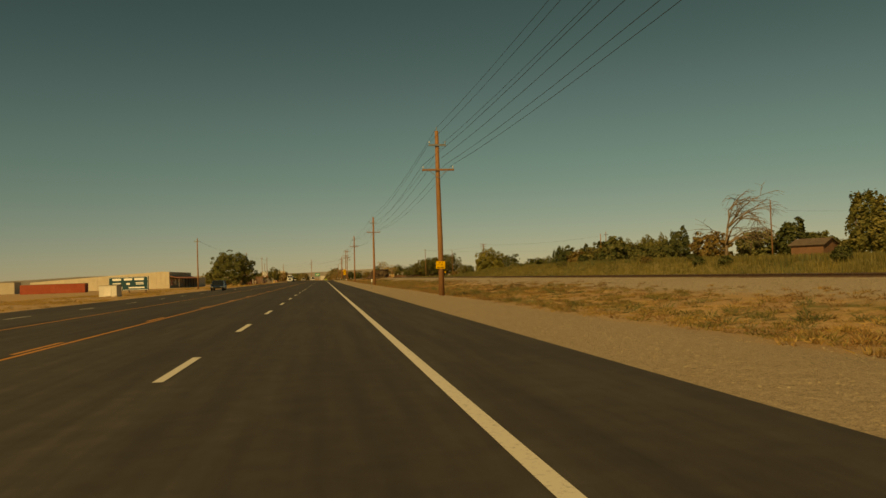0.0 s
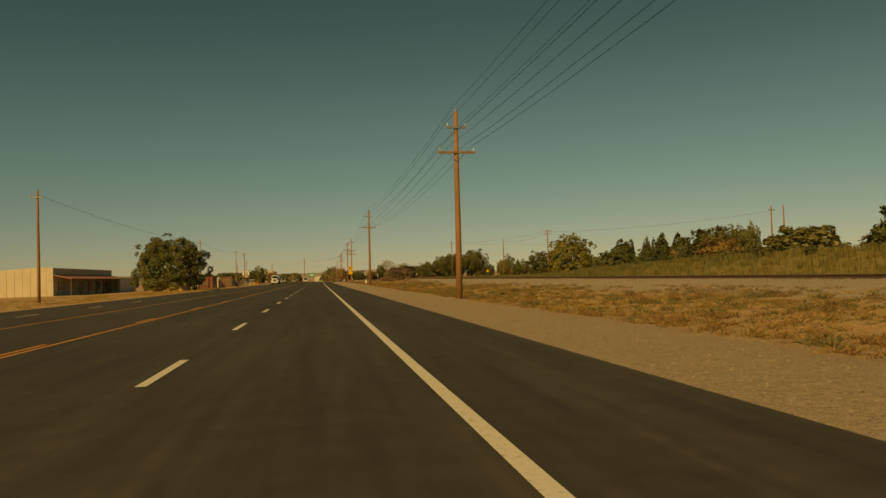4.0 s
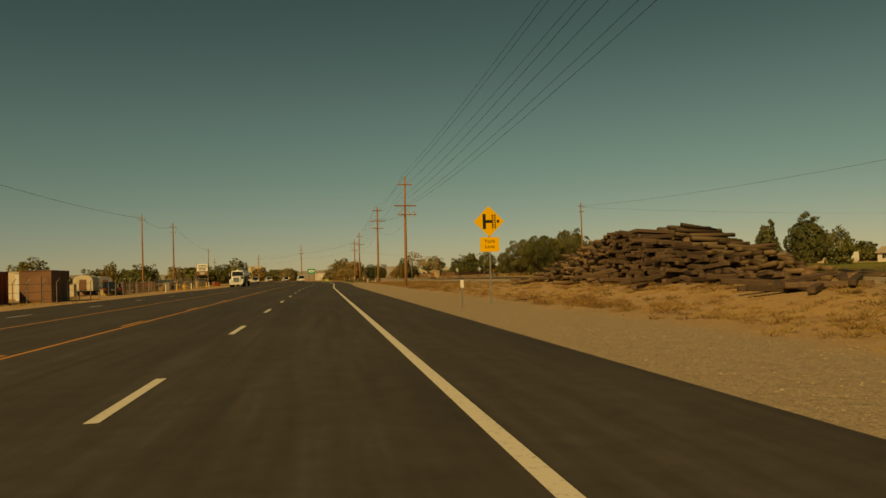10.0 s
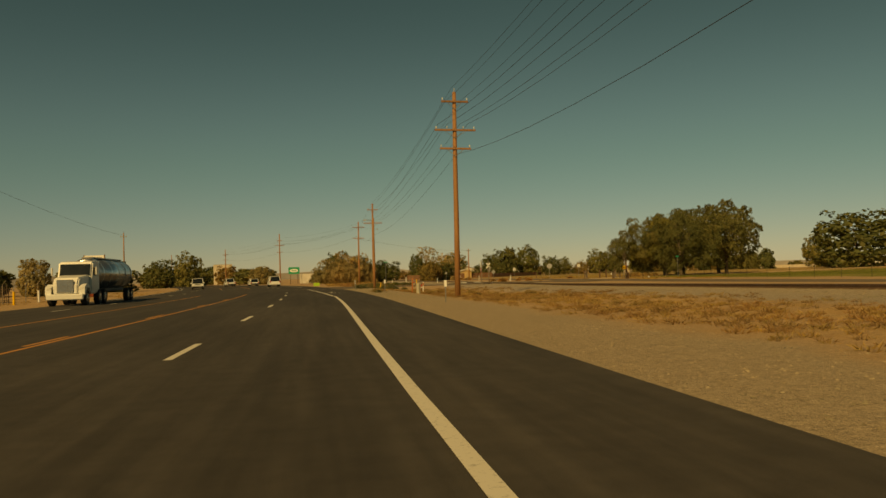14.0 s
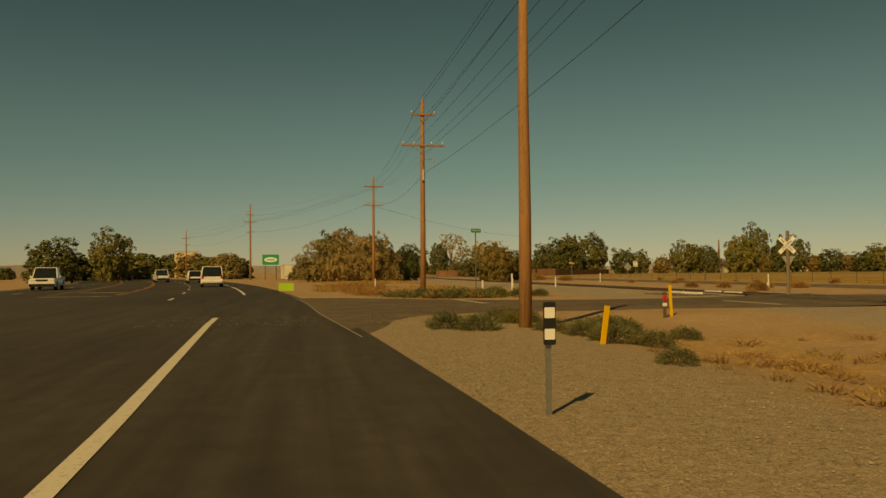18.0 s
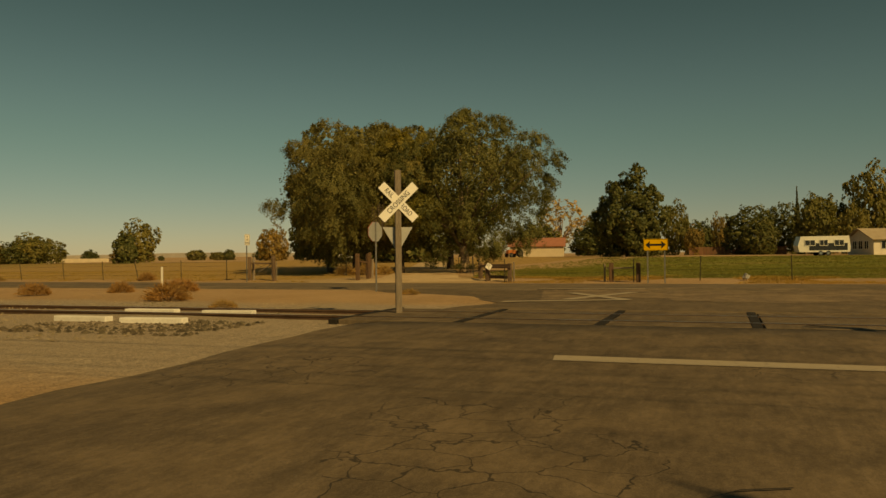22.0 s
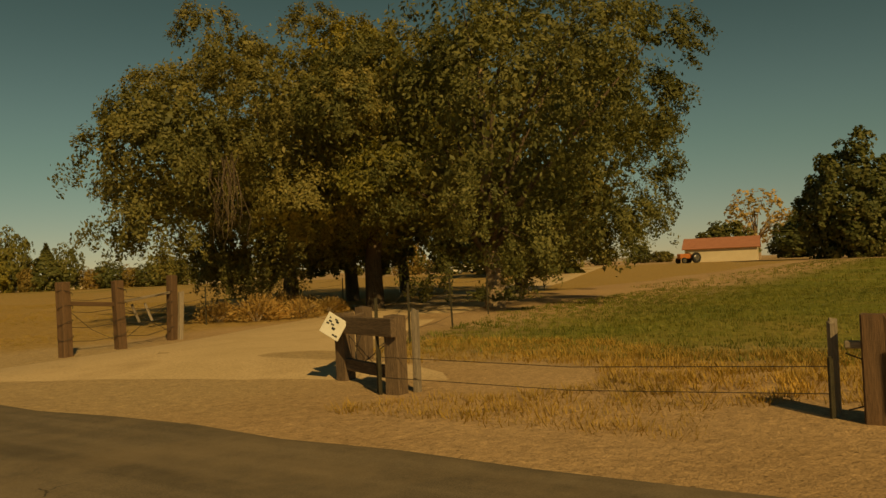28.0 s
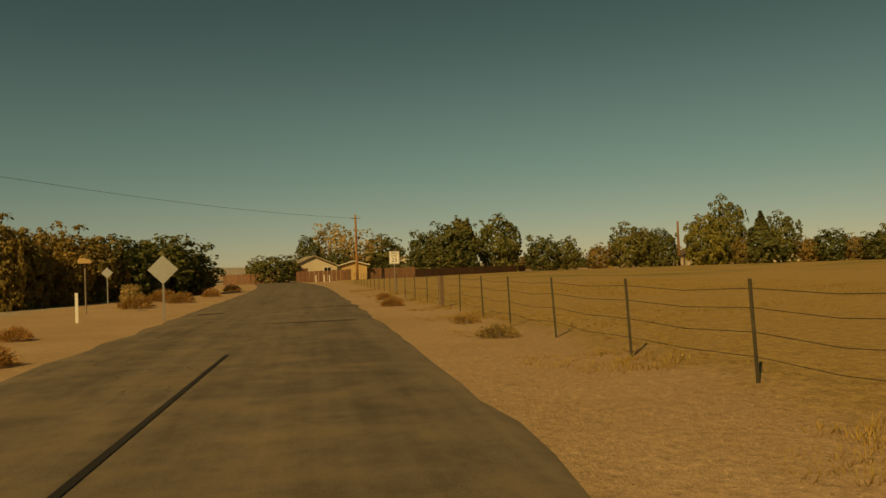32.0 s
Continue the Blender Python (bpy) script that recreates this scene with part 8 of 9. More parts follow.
def tanker(m):
    e = thing("tanker_truck", m, "white semi truck hauling a polished steel tank", "truck", "vehicles on the road")
    bm = bmesh.new()
    prism(bm, [(2.4, 0.75), (2.4, 1.45), (2.1, 1.85), (0.3, 2.05), (0.3, 0.75)], "x", -0.95, 0.95)
    for v in bm.verts:
        if v.co.y > 1.5:
            v.co.x *= 0.82
    bmesh.ops.bevel(bm, geom=bm.edges[:], offset=0.08, segments=2, affect="EDGES")
    part("bonnet", bm, "car_white", e)
    bm = bmesh.new()
    box(bm, (0, 2.43, 1.3), (1.05, 0.06, 0.85), None, 0.03)
    part("grille", bm, "chrome", e)
    bm = bmesh.new()
    box(bm, (0, 2.5, 0.6), (2.3, 0.25, 0.4), None, 0.06)
    part("bumper", bm, "car_white", e)
    for sg in (-1, 1):
        bm = bmesh.new()
        prism(bm, [(2.5, 0.75), (2.45, 1.25), (1.9, 1.45), (1.2, 1.3), (0.75, 0.8), (1.0, 0.75), (1.3, 1.15), (1.9, 1.2), (2.2, 0.75)], "x", sg * 0.85, sg * 1.22)
        part("fender", bm, "car_white", e)
        bm = bmesh.new()
        box(bm, (sg * 1.0, 2.4, 1.15), (0.3, 0.16, 0.22), None, 0.04)
        part("headlight", bm, "lamp_clear", e)
        bm = bmesh.new()
        box(bm, (sg * 1.42, 0.35, 2.3), (0.1, 0.14, 0.55), None, 0.03)
        part("mirror", bm, "car_white", e)
    bm = bmesh.new()
    prism(bm, [(0.4, 0.75), (0.3, 1.95), (0.0, 2.95), (-1.6, 3.05), (-1.7, 0.75)], "x", -1.1, 1.1)
    bmesh.ops.bevel(bm, geom=bm.edges[:], offset=0.09, segments=2, affect="EDGES")
    part("cab", bm, "car_white", e)
    bm = bmesh.new()
    prism(bm, [(0.36, 2.05), (0.12, 2.8), (0.08, 2.78), (0.3, 2.03)], "x", -0.95, 0.95)
    part("windscreen", bm, "glass_dark", e)
    for sg in (-1, 1):
        bm = bmesh.new()
        box(bm, (sg * 1.105, -0.45, 2.3), (0.02, 0.8, 0.6), None, 0.01)
        part("side_window", bm, "glass_dark", e)
    bm = bmesh.new()
    box(bm, (0, -6.2, 0.95), (0.9, 11.0, 0.25), None, 0.03)
    part("chassis", bm, "black", e)
    bm = bmesh.new()
    rod(bm, (0, -2.2, 2.15), (0, -12.2, 2.15), 1.12, seg=28)
    bmesh.ops.bevel(bm, geom=[ed for ed in bm.edges if ed.calc_face_angle(0) > 1.0], offset=0.25, segments=3, affect="EDGES")
    part("tank", bm, "tank_steel", e, "polished steel tank", smooth=True)
    for yy in (-2.9, -5.2, -7.5, -9.8, -11.6):
        bm = bmesh.new()
        rod(bm, (0, yy, 2.15), (0, yy - 0.12, 2.15), 1.15, seg=28)
        part("tank_band", bm, "chrome", e)
    bm = bmesh.new()
    box(bm, (0, -7.2, 3.32), (0.7, 9.0, 0.1), None, 0.02)
    part("catwalk", bm, "steel", e)
    for yy in (1.7, -1.5, -2.9, -10.2, -11.5):
        for sg in (-1, 1):
            wheel(e, sg * 1.02, yy, 0.52, 0.34)
    return e


tanker(heading(-15.4, 372.0, 180))


# ---- buildings ----
def window(e, x, y, z, w, h, axis, name="window"):
    """A window in a wall: frame, pane and sill. axis: the way it faces, as a unit (x, y)."""
    ang = math.degrees(math.atan2(axis[1], axis[0])) + 90
    o = new(name)
    o.parent = e
    o.empty_display_size = 0.1
    o.matrix_basis = pose(x, y, z, 0, 0, ang)
    bm = bmesh.new()
    for u0, u1, v0, v1 in ((-w / 2 - 0.06, w / 2 + 0.06, h / 2, h / 2 + 0.07), (-w / 2 - 0.06, w / 2 + 0.06, -h / 2 - 0.07, -h / 2), (-w / 2 - 0.06, -w / 2, -h / 2, h / 2), (w / 2, w / 2 + 0.06, -h / 2, h / 2), (-0.025, 0.025, -h / 2, h / 2)):
        box(bm, ((u0 + u1) / 2, -0.03, (v0 + v1) / 2), (u1 - u0, 0.06, v1 - v0))
    fr = part("frame", bm, "white_paint", o)
    bm = bmesh.new()
    box(bm, (0, -0.012, 0), (w, 0.02, h))
    part("pane", bm, "glass_dark", o)
    return o


def gable_house(name, label, x, y, turn, w, d, h, rise, wall, roof, windows_=(), door=None, over=0.4, category="house"):
    e = thing(name, pose(x, y, zl(x, y) - 0.05, 0, 0, turn), label, category)
    bm = bmesh.new()
    prism(bm, [(-w / 2, 0), (w / 2, 0), (w / 2, h), (0, h + rise), (-w / 2, h)], "y", -d / 2, d / 2)
    part("wall", bm, wall, e)
    ln = math.hypot(w / 2 + over, rise * (w / 2 + over) / (w / 2))
    for sg in (-1, 1):
        a = math.degrees(math.atan2(rise, w / 2))
        bm = bmesh.new()
        box(bm, (0, 0, 0), (ln, d + 2 * over, 0.14), None, 0.02)
        o = part("roof", bm, roof, e)
        o.matrix_basis = pose(sg * (w / 4 + over / 2), 0, h + rise / 2 - over * rise / w + 0.08, 0, sg * a, 0)
    for ax, u, z, ww, hh in windows_:
        if ax == "-y":
            window(e, u, -d / 2 - 0.004, z, ww, hh, (0, -1))
        elif ax == "-x":
            window(e, -w / 2 - 0.004, u, z, ww, hh, (-1, 0))
        elif ax == "y":
            window(e, u, d / 2 + 0.004, z, ww, hh, (0, 1))
        elif ax == "x":
            window(e, w / 2 + 0.004, u, z, ww, hh, (1, 0))
    if door:
        ax, u = door
        bm = bmesh.new()
        if ax == "-y":
            box(bm, (u, -d / 2 - 0.03, 1.02), (0.95, 0.06, 2.04), None, 0.01)
        else:
            box(bm, (-w / 2 - 0.03, u, 1.02), (0.06, 0.95, 2.04), None, 0.01)
        part("door", bm, "wall_brown", e)
    return e


# farmhouse beyond the pasture: gable towards the road
gable_house("farmhouse", "cream single-storey farmhouse with a tan gable roof", 139.5, 391.8, 24, 6.2, 9.4, 2.35, 1.4, "wall_white", "roof_tan", [("-x", 2.9, 1.45, 1.3, 1.1), ("-x", 0.9, 1.45, 1.1, 1.1), ("-x", -3.2, 1.45, 1.2, 1.1), ("y", 1.3, 1.45, 0.9, 1.1), ("y", -0.1, 1.45, 0.9, 1.1), ("y", -1.5, 1.45, 0.9, 1.1)], ("-x", -1.0), over=0.5)
garage = gable_house("garage", "small cream garage with a dark open door", 142.5, 376.4, -72, 4.2, 5.0, 2.3, 1.2, "wall_white", "roof_tan", [], None, category="garage")
# black slab paints the open doorway's shade onto the closed wall
bm = bmesh.new()
box(bm, (0.2, -2.53, 1.0), (2.3, 0.08, 2.0), None, 0.01)
part("open_door", bm, "black", garage, "black slab with the open doorway's shade in its colour")
gable_house("barn", "low cream barn with a rusty red roof", 163.5, 450.0, 10, 6.0, 10.5, 2.2, 1.5, "wall_cream", "roof_red", [], None, category="barn")
gable_house("shed", "small wooden shed among trees", 138.4, 359.0, 10, 2.6, 3.6, 2.2, 0.8, "lumber", "roof_brown", [], None, category="shed")
gable_house("house", "brown house with a steep dark roof", 140.0, 342.0, 20, 6.0, 7.0, 1.7, 1.7, "wall_brown", "roof_brown", [], None)
gable_house("house", "low tan house under brown trees", 126.5, 600.0, 0, 9.0, 8.0, 2.2, 1.2, "wall_cream", "roof_brown", [("-y", -2.5, 1.5, 1.2, 1.0), ("-y", 2.0, 1.5, 1.4, 1.0)], ("-y", 0.0))
gable_house("house", "low tan house behind the far field", 146.0, 602.0, 0, 8.0, 8.0, 2.1, 1.2, "wall_cream", "roof_brown", [("-y", 0, 1.5, 1.4, 1.0)], None)
gable_house("house", "pale gabled house at the lane's end", 42.0, 566.0, 8, 7.0, 9.0, 2.3, 1.5, "wall_cream", "roof_tan", [("-y", 2.0, 1.5, 1.0, 1.1)], ("-y", -1.5))
gable_house("shed", "yellow shed with a dark round mark", 48.0, 553.0, 0, 3.6, 3.6, 2.1, 0.5, "lumber", "wall_white", [], None, category="shed")
gable_house("house", "brown brick house on the bank", 84.5, 124.0, 30, 5.2, 5.6, 1.9, 1.0, "wall_brown", "roof_brown", [], None)
gable_house("shed", "low brown shed near the trees", 88.0, 312.0, 20, 5.0, 6.0, 2.0, 0.9, "wall_brown", "roof_brown", [], None, category="shed")
gable_house("house", "far white house beneath pale trees", 66.0, 640.0, 0, 9.0, 8.0, 2.6, 1.8, "wall_white", "roof_tan", [], None)
# warehouse and shops on the other side of the highway
e = thing("warehouse", pose(-39.7, 212.0, zl(-39.7, 212)), "large cream metal warehouse with a dark porch", "warehouse")
bm = bmesh.new()
prism(bm, [(-34, 0), (0, 0), (0, 4.3), (-2, 4.4), (-34, 2.6)], "y", 0, 34)
part("wall", bm, "wall_cream", e)
for k in range(30):
    bm = bmesh.new()
    xx = -33.5 + 1.12 * k
    box(bm, (xx, -0.02, (2.55 + (xx + 34) * 0.054) / 2), (0.05, 0.04, 2.5 + (xx + 34) * 0.054))
    part("wall_rib", bm, "wall_cream", e)
bm = bmesh.new()
prism(bm, [(0.0, 3.3), (2.6, 2.6), (2.6, 2.5), (0.0, 3.1)], "y", 0.2, 33)
part("awning", bm, "roof_red", e, "dark red sloping awning")
for k in range(8):
    bm = bmesh.new()
    box(bm, (2.4, 0.6 + 4.5 * k, 1.25), (0.14, 0.14, 2.5))
    part("porch_post", bm, "old_wood", e)
for k in range(6):
    window(e, 0.005, 3.0 + 5.4 * k, 1.5, 2.4, 1.5, (1, 0))
e = thing("billboard", pose(-30.0, 127.5, zl(-30, 127.5), 0, 0, -28), "dark teal roadside billboard with pale lettering bars", "billboard")
bm = bmesh.new()
box(bm, (0, 0, 1.5), (7.6, 0.16, 2.1), None, 0.02)
part("panel", bm, "panel_teal", e)
rim(e, 7.6, 2.1, 1.5, "sign_white", 0.05, 0.05, -0.084)
for i, (u, z, w, hh) in enumerate(((-2.2, 2.15, 1.7, 0.34), (0.0, 2.15, 1.6, 0.34), (2.1, 2.15, 1.8, 0.34), (-2.2, 1.55, 1.6, 0.16), (-2.2, 1.3, 1.2, 0.16), (2.2, 1.6, 1.5, 0.13), (2.2, 1.38, 1.5, 0.13), (-2.1, 0.85, 2.0, 0.22), (1.6, 0.85, 3.0, 0.22), (0, 1.45, 0.7, 0.3))):
    bm = bmesh.new()
    box(bm, (u, -0.086, z), (w, 0.006, hh))
    part("lettering_bar", bm, "sign_white", e)
for u in (-3.2, 0.0, 3.2):
    bm = bmesh.new()
    box(bm, (u, 0.15, 0.6), (0.2, 0.14, 1.9))
    part("post", bm, "old_wood", e)


def low_box(name, label, x, y, turn, w, d, h, mat, category, ribs=0):
    e = thing(name, pose(x, y, zl(x, y), 0, 0, turn), label, category)
    bm = bmesh.new()
    box(bm, (0, 0, h / 2), (w, d, h), None, 0.03)
    part("body", bm, mat, e)
    for k in range(ribs):
        for sg in (-1, 1):
            bm = bmesh.new()
            box(bm, (sg * (w / 2 + 0.015), -d / 2 + (k + 0.5) * d / ribs, h / 2), (0.04, d / ribs * 0.5, h - 0.3), None, 0.008)
            part("rib", bm, mat, e)
    bm = bmesh.new()
    box(bm, (0, 0, h + 0.02), (w + 0.08, d + 0.08, 0.06), None, 0.01)
    part("top", bm, mat if ribs else "roof_tan", e)
    bm = bmesh.new()
    box(bm, (0, -d / 2 - 0.02, h * 0.45), (min(w * 0.5, 0.9), 0.05, h * 0.8), None, 0.01)
    part("door", bm, mat, e)
    return e


low_box("cabinet", "weathered pale utility box by the roadside", -24.5, 95.5, -20, 2.3, 1.0, 1.3, "wall_white", "utility box")
low_box("shed", "long low building with a red wall", -55.0, 172.0, 10, 12.0, 6.0, 1.9, "wall_red", "shed")
low_box("shed", "low tan roadside building", -76.0, 190.0, 10, 14.0, 8.0, 2.6, "wall_cream", "shed")
low_box("shed", "small yellow lumber shed in the yard", -25.0, 229.5, -8, 4.6, 3.0, 1.6, "lumber", "shed")
low_box("house", "white low building behind the big tree", -41.0, 246.0, -8, 9.0, 8.0, 2.7, "wall_white", "shop")
low_box("shipping_container", "rust-red shipping container in the yard", -26.6, 286.0, 2, 2.44, 12.0, 2.6, "rust_red", "container", 12)
low_box("shipping_container", "dark brown shipping container beside the red one", -23.2, 293.5, 4, 2.44, 6.0, 2.6, "wall_brown", "container", 6)
low_box("box_truck", "white box truck body parked in the yard", -28.0, 305.0, 10, 2.4, 5.5, 2.6, "car_white", "truck")
low_box("box_truck", "white box truck body parked in the yard", -33.0, 268.0, 10, 2.4, 5.0, 2.5, "car_white", "truck")
low_box("shed", "low yellow-walled roadside shop", -36.0, 318.0, 5, 7.0, 8.0, 3.0, "wall_cream", "shop")
low_box("shed", "teal-tarped low yard stall", -33.0, 392.0, 5, 5.0, 5.0, 1.8, "panel_teal", "stall")
low_box("shed", "low white shop beyond the bend", 2.0, 548.0, 10, 8.0, 6.0, 2.8, "wall_white", "shop")
low_box("shed", "brown tower-like grain building far off", -34.0, 640.0, 10, 7.0, 6.0, 8.0, "wall_cream", "building")
for i in range(9):
    low_box("crate", "pale crate of yard goods by the fence", -24.5 - (i % 3) * 1.6, 318 + 9.0 * i, 7 * i, 1.3 + 0.4 * (i % 2), 1.2, 0.7 + 0.25 * (i % 3), ("lumber", "grey_wood", "wall_white")[i % 3], "crate")
yard = thing("chain_link_fence", Matrix(), "old chain-link yard fence with leaning posts", "fence")
g = random.Random(9)
for k in range(46):
    y = 262 + 3.1 * k
    x = -21.2 - 3.5 * float(smooth(y, 330, 405)) + g.uniform(-0.1, 0.1)
    bm = bmesh.new()
    tube(bm, [(x, y, -0.2), (x, y, 1.6), (x + 0.25, y, 1.9)], [0.035, 0.03, 0.025], 6)
    part("post", bm, "steel" if k % 3 else "grey_wood", yard)
for z in (0.3, 0.9, 1.5):
    bm = bmesh.new()
    p = [(-21.2 - 3.5 * float(smooth(y, 330, 405)), y, z) for y in np.arange(262, 402, 6.0)]
    tube(bm, p, [0.012] * len(p), 4)
    part("wire", bm, "wire", yard)
def paling(label, a, b, h, gap, seed):
    """A ragged fence of thin upright palings on two rails."""
    f = thing("paling_fence", Matrix(), label, "fence")
    a, b = Vector(a), Vector(b)
    q = random.Random(seed)
    for k in range(int((b - a).length / gap)):
        p = a.lerp(b, k * gap / (b - a).length)
        z = zl(p.x, p.y)
        bm = bmesh.new()
        top = h * q.uniform(0.72, 1.1)
        rod(bm, (p.x, p.y, z - 0.1), (p.x + q.uniform(-0.06, 0.06), p.y + q.uniform(-0.06, 0.06), z + top), q.uniform(0.025, 0.06), seg=6)
        part("paling", bm, ("old_wood", "grey_wood", "post_dark")[q.randrange(3)], f)
    for z in (0.35, 0.8):
        bm = bmesh.new()
        rod(bm, (a.x + 0.07, a.y, zl(a.x, a.y) + h * z), (b.x + 0.07, b.y, zl(b.x, b.y) + h * z), 0.03, seg=6)
        part("rail", bm, "old_wood", f)
    return f


paling("ragged weathered paling fence round the yard", (-20.6, 254.0), (-22.0, 272.0), 2.0, 0.32, 1)
paling("ragged weathered paling fence round the yard", (-20.6, 254.0), (-29.0, 258.0), 1.9, 0.4, 2)
paling("old paling fence along the yards", (-23.6, 318.0), (-24.6, 350.0), 1.6, 0.5, 3)
paling("old paling fence along the yards", (-24.8, 356.0), (-26.5, 392.0), 1.5, 0.55, 4)


def round_trailer(x, y, turn, ln, label, mat):
    """A parked trailer with a rounded roof."""
    e = thing("yard_trailer", pose(x, y, zl(x, y), 0, 0, turn), label, "trailer")
    bm = bmesh.new()
    prism(bm, [(-1.15, 0.6), (1.15, 0.6), (1.15, 1.9)] + [(1.15 * math.cos(0.314 * k), 1.9 + 0.65 * math.sin(0.314 * k)) for k in range(1, 10)] + [(-1.15, 1.9)], "y", -ln / 2, ln / 2)
    part("body", bm, mat, e)
    bm = bmesh.new()
    box(bm, (0, 0, 0.5), (1.9, ln * 1.05, 0.16), None, 0.02)
    part("chassis", bm, "black", e)
    bm = bmesh.new()
    box(bm, (0, -ln / 2 - 0.02, 1.3), (0.8, 0.05, 1.4), None, 0.01)
    part("door", bm, "wall_brown", e)
    for sg in (-1, 1):
        wheel(e, sg * 1.0, 0.2, 0.36, 0.22)


round_trailer(-29.6, 328.0, 6, 5.0, "cream yard trailer with a rounded roof", "wall_cream")
round_trailer(-34.0, 350.0, 40, 4.2, "grey yard trailer with a rounded roof", "sign_back")
round_trailer(-25.2, 266.0, 4, 4.6, "dark brown yard trailer behind the palings", "wall_brown")
car("pickup", "dark pickup truck parked in the yard", heading(-24.6, 319.5, 20, zl(-24.6, 319.5)), "car_dark", 5.2, 1.9, 1.6, "truck", 0.36)
car("sedan_car", "white car parked among the yards", heading(-29.0, 386.0, 60, zl(-29, 386)), "car_white", 4.6, 1.8, 1.45, "sedan", 0.33)
g = random.Random(21)
for k in range(7):
    bm = bmesh.new()
    rod(bm, (0, 0, -0.2), (0, 0, 1.05), 0.09, seg=10)
    o = part("bollard", bm, "marker_yellow" if k % 3 else "sign_white")
    x, y = -20.6 - 0.35 * k + g.uniform(-0.3, 0.3), 332 + 9.5 * k + g.uniform(-2, 2)
    o.matrix_world = pose(x, y, zl(x, y), g.uniform(-3, 3), g.uniform(-3, 3), 0)
    tagged(o, "short painted bollard beside the yard fence", "bollard", "bollards along the yards")
for k in range(16):
    x, y = g.uniform(-34, -23.5), g.uniform(300, 425)
    w, d, h = g.uniform(0.8, 2.4), g.uniform(0.8, 2.0), g.uniform(0.5, 1.5)
    low_box("crate", "stacked yard goods under a faded cover", x, y, g.uniform(0, 90), w, d, h, ("grey_wood", "wall_brown", "panel_teal", "wall_cream", "rust_red")[k % 5], "yard goods")
e = thing("sign_board", pose(-31.6, 440.0, 0, 0, 0, -6), "pale roadside sign board on tall dark posts", "sign")
for u in (-1.5, 1.5):
    sign_post(e, 5.9, "wood", 0.08, u)
plate(e, rounded(2.9, 1.9, 0.05), 4.85, "sign_white", thick=0.1)
plate(e, rounded(2.9, 0.9, 0.05), 3.3, "wall_brown", "lower_panel", thick=0.1)
for z, w in ((5.4, 2.2), (5.0, 2.4), (4.6, 1.8), (4.25, 2.0)):
    plate(e, rounded(w, 0.18, 0.02), z, "black", "lettering_bar", -0.06, 0.01)
for z, w in ((3.45, 1.4), (3.15, 1.2)):
    plate(e, rounded(w, 0.16, 0.02), z, "sign_white", "lettering_bar", -0.06, 0.01)
# travel trailer by the farmhouse
e = thing("travel_trailer", pose(131.0, 402.0, zl(131, 402), 0, 0, 10), "dull white travel trailer with a dark side in the yard", "trailer")
bm = bmesh.new()
prism(bm, [(-3.4, 0.5), (3.2, 0.5), (3.4, 1.4), (3.0, 2.7), (-3.3, 2.75), (-3.5, 1.2)], "x", -1.2, 1.2)
part("body", bm, "car_white", e)
for yy, ww in ((-2.0, 1.2), (0.0, 1.0), (1.8, 1.3)):
    window(e, -1.205, yy, 1.8, ww, 0.7, (-1, 0))
bm = bmesh.new()
box(bm, (-1.215, -0.6, 1.25), (0.02, 5.0, 1.0))
part("stripe", bm, "car_dark", e)
for yy in (-0.6, 0.4):
    wheel(e, -1.1, yy, 0.36, 0.22)
    wheel(e, 1.1, yy, 0.36, 0.22)
car("pickup", "dark pickup truck parked by the farmhouse", heading(134.5, 381.5, 80, zl(134.5, 381.5)), "car_dark", 5.4, 1.95, 1.8, "truck", 0.37)
car("van", "white van parked far along the dirt drive", heading(127.0, 474.5, 60, zl(127, 474.5)), "car_white", 4.9, 1.95, 2.0, "wagon", 0.36)
# orange tractor by the barn
e = thing("tractor", pose(147.0, 450.6, zl(147, 450.6), 0, 0, 60), "orange farm tractor parked by the barn", "tractor")
bm = bmesh.new()
box(bm, (0, 0.7, 1.0), (0.7, 1.9, 0.7), None, 0.08)
box(bm, (0, -0.7, 1.0), (1.0, 0.9, 0.5), None, 0.06)
part("body", bm, "marker_orange", e)
for sg in (-1, 1):
    wheel(e, sg * 0.8, -0.8, 0.75, 0.4)
    wheel(e, sg * 0.6, 1.2, 0.42, 0.25)
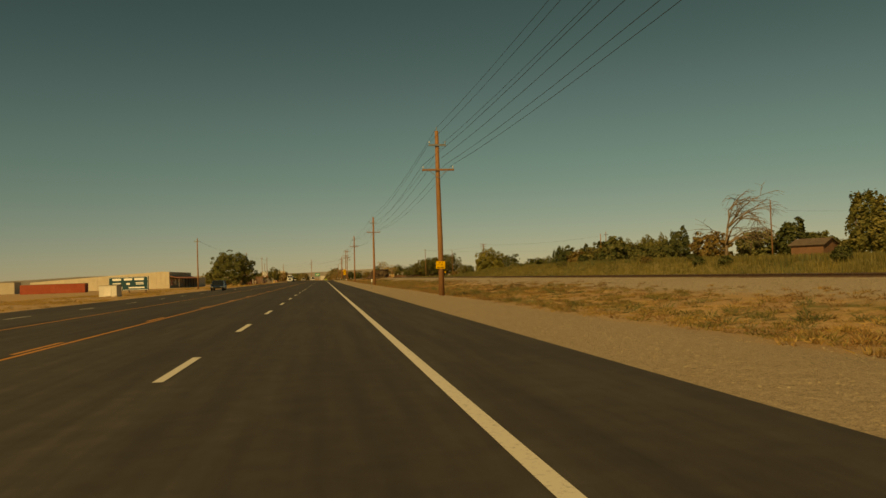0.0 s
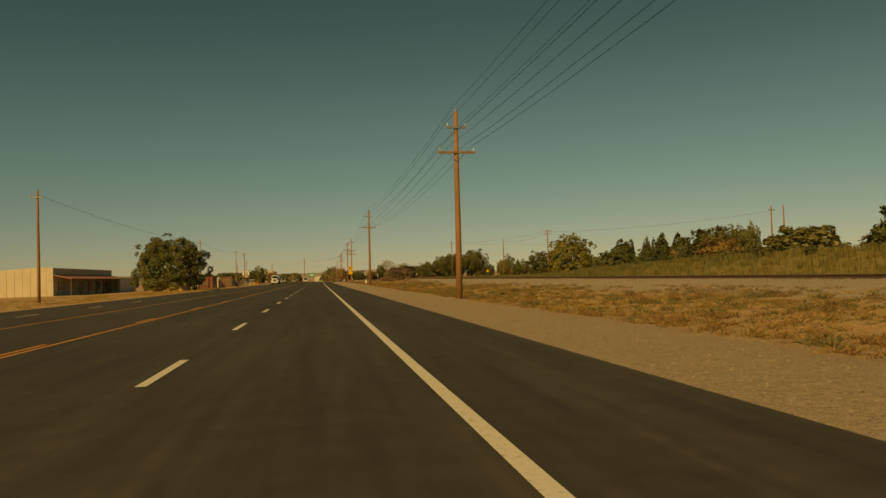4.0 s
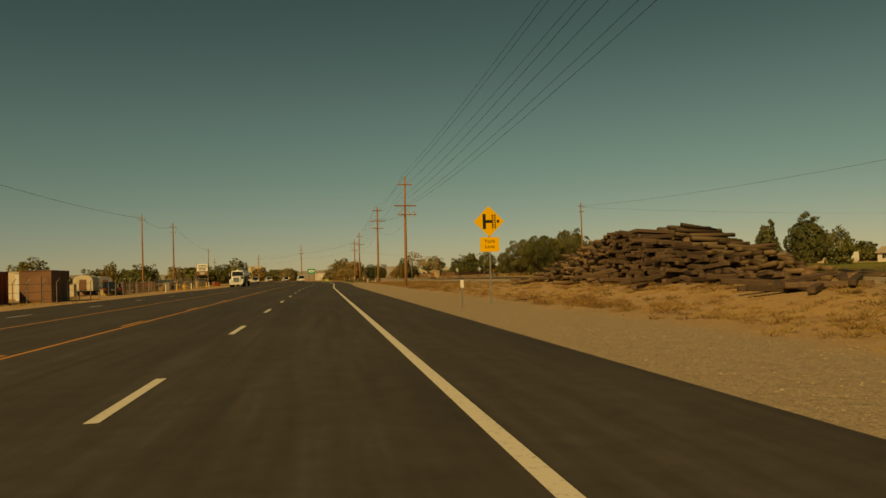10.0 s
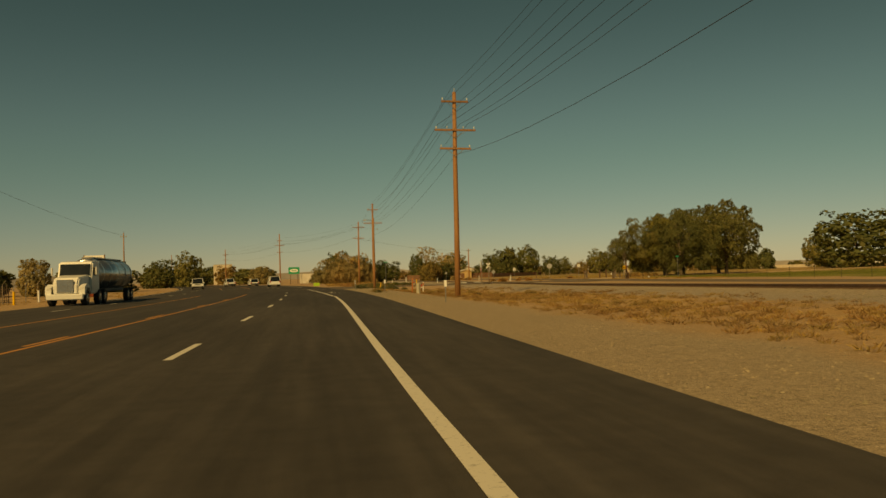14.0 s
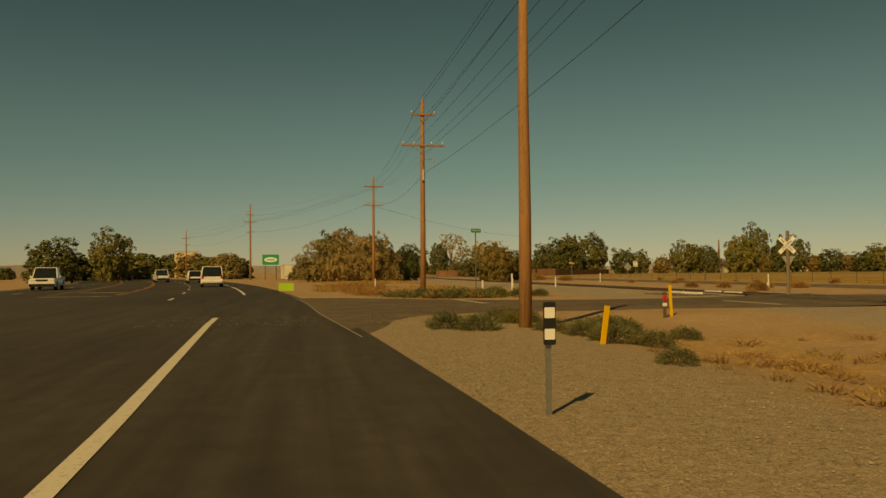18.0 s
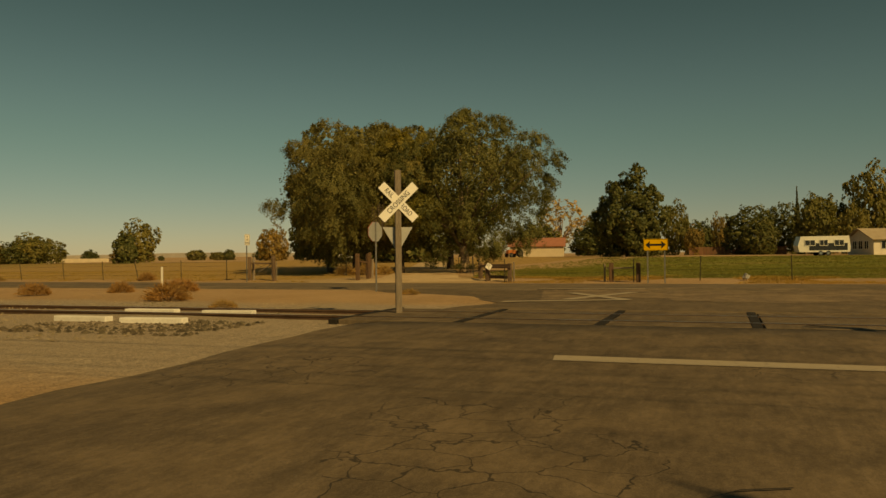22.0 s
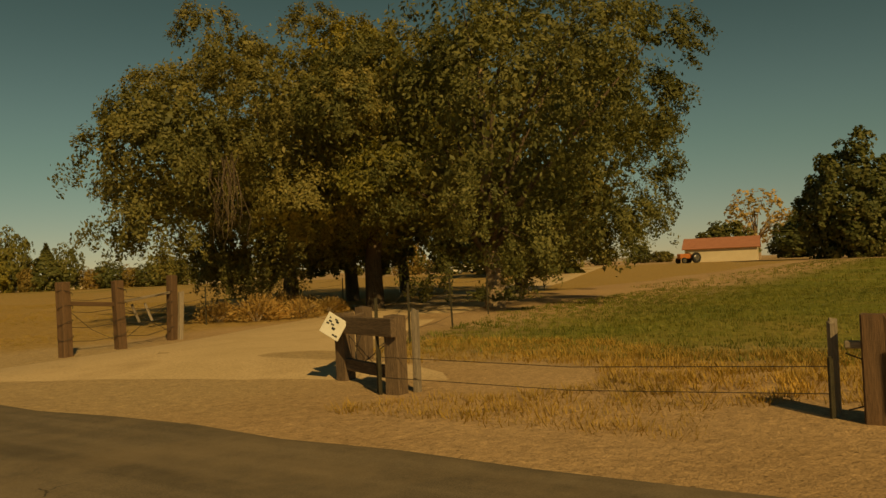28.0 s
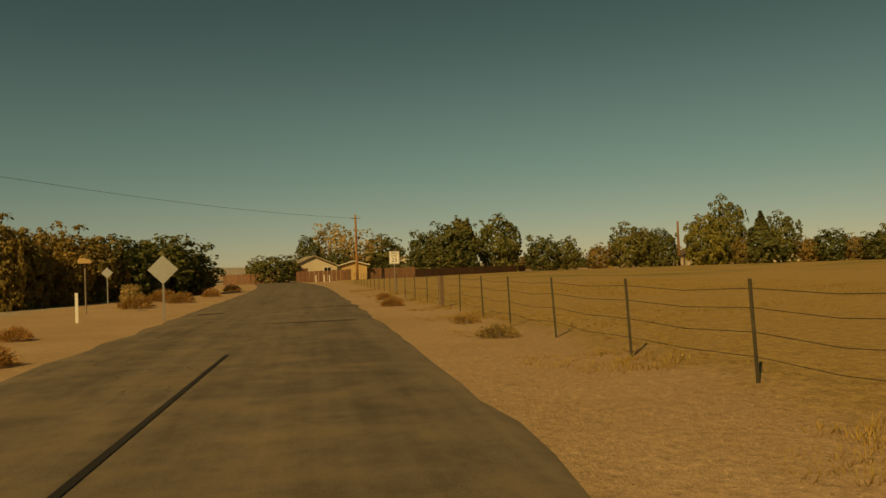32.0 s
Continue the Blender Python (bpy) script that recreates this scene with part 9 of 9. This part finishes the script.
# brown board fences at the lane's end and along the field
def board_fence(label, a, b, h, mat="wall_brown"):
    f = thing("board_fence", Matrix(), label, "fence")
    a, b = Vector(a), Vector(b)
    n = int((b - a).length / 0.62)
    bm = bmesh.new()
    box(bm, (0, 0, h / 2), (0.58, 0.04, h), None, 0.008)
    me = bpy.data.meshes.new("board")
    bm.to_mesh(me)
    bm.free()
    me.materials.append(M[mat])
    ang = math.degrees(math.atan2(b.y - a.y, b.x - a.x))
    for k in range(n):
        p = a.lerp(b, (k + 0.5) / n)
        o = new("board", me)
        o.parent = f
        o.matrix_basis = pose(p.x, p.y, zl(p.x, p.y) + 0.03 * math.sin(k * 1.7), 0, 0, ang)
    return f


board_fence("brown board fence closing off a yard", (40.0, 549.0), (57.0, 554.0), 1.5)
board_fence("brown board fence closing off a yard", (30.0, 553.0), (37.0, 551.0), 1.4)
board_fence("brown board fence along the far field", (57.0, 554.0), (84.0, 590.0), 1.2)
board_fence("pale wall along the far field", (150.0, 590.0), (196.0, 588.0), 1.1, "wall_cream")
board_fence("weathered corral fence beyond the pasture", (164.0, 421.0), (164.0, 404.0), 1.5, "wall_brown")
board_fence("long tan wall beneath the cottonwoods", (136.5, 339.0), (131.5, 331.5), 1.6, "wall_cream")
for x, y in ((43.6, 543.0), (44.2, 540.5), (42.6, 545.5)):
    stake("marker_post", x, y, 0.95, 0.12, "sign_white", "white post at the lane's bend")
# pale guy posts in the weeds by the highway
for x, y, ln in ((15.2, 505.0, 18), (17.4, 505.5, 22)):
    stake("guy_marker", x, y, 2.2, 0.09, "plastic_tan", "pale leaning guy-wire guard", -ln)
# far hills
hv, hf = [], []
for i in range(60):
    a = -1.25 + i * 0.042
    d = 4300.0
    hgt = 38 + 30 * noise.noise((i * 0.23, 0, 0)) + 14 * noise.noise((i * 0.9, 4, 0))
    hv += [(math.sin(a) * d, math.cos(a) * d, -5), (math.sin(a) * d, math.cos(a) * d, max(5, hgt * (1.0 if a < 0.1 else 0.45)))]
for i in range(59):
    hf.append((2 * i, 2 * i + 2, 2 * i + 3, 2 * i + 1))
M["hill"] = stuff_mat("hill", [(0.26, 0.24, 0.22), (0.32, 0.29, 0.25)], 0.002, 0.95, grain=0.02, vary=0.1, bump_s=0.0)
tagged(grid_mesh("backdrop", hv, hf, "hill"), "hazy far hills on the horizon", "hills", kind="structure")
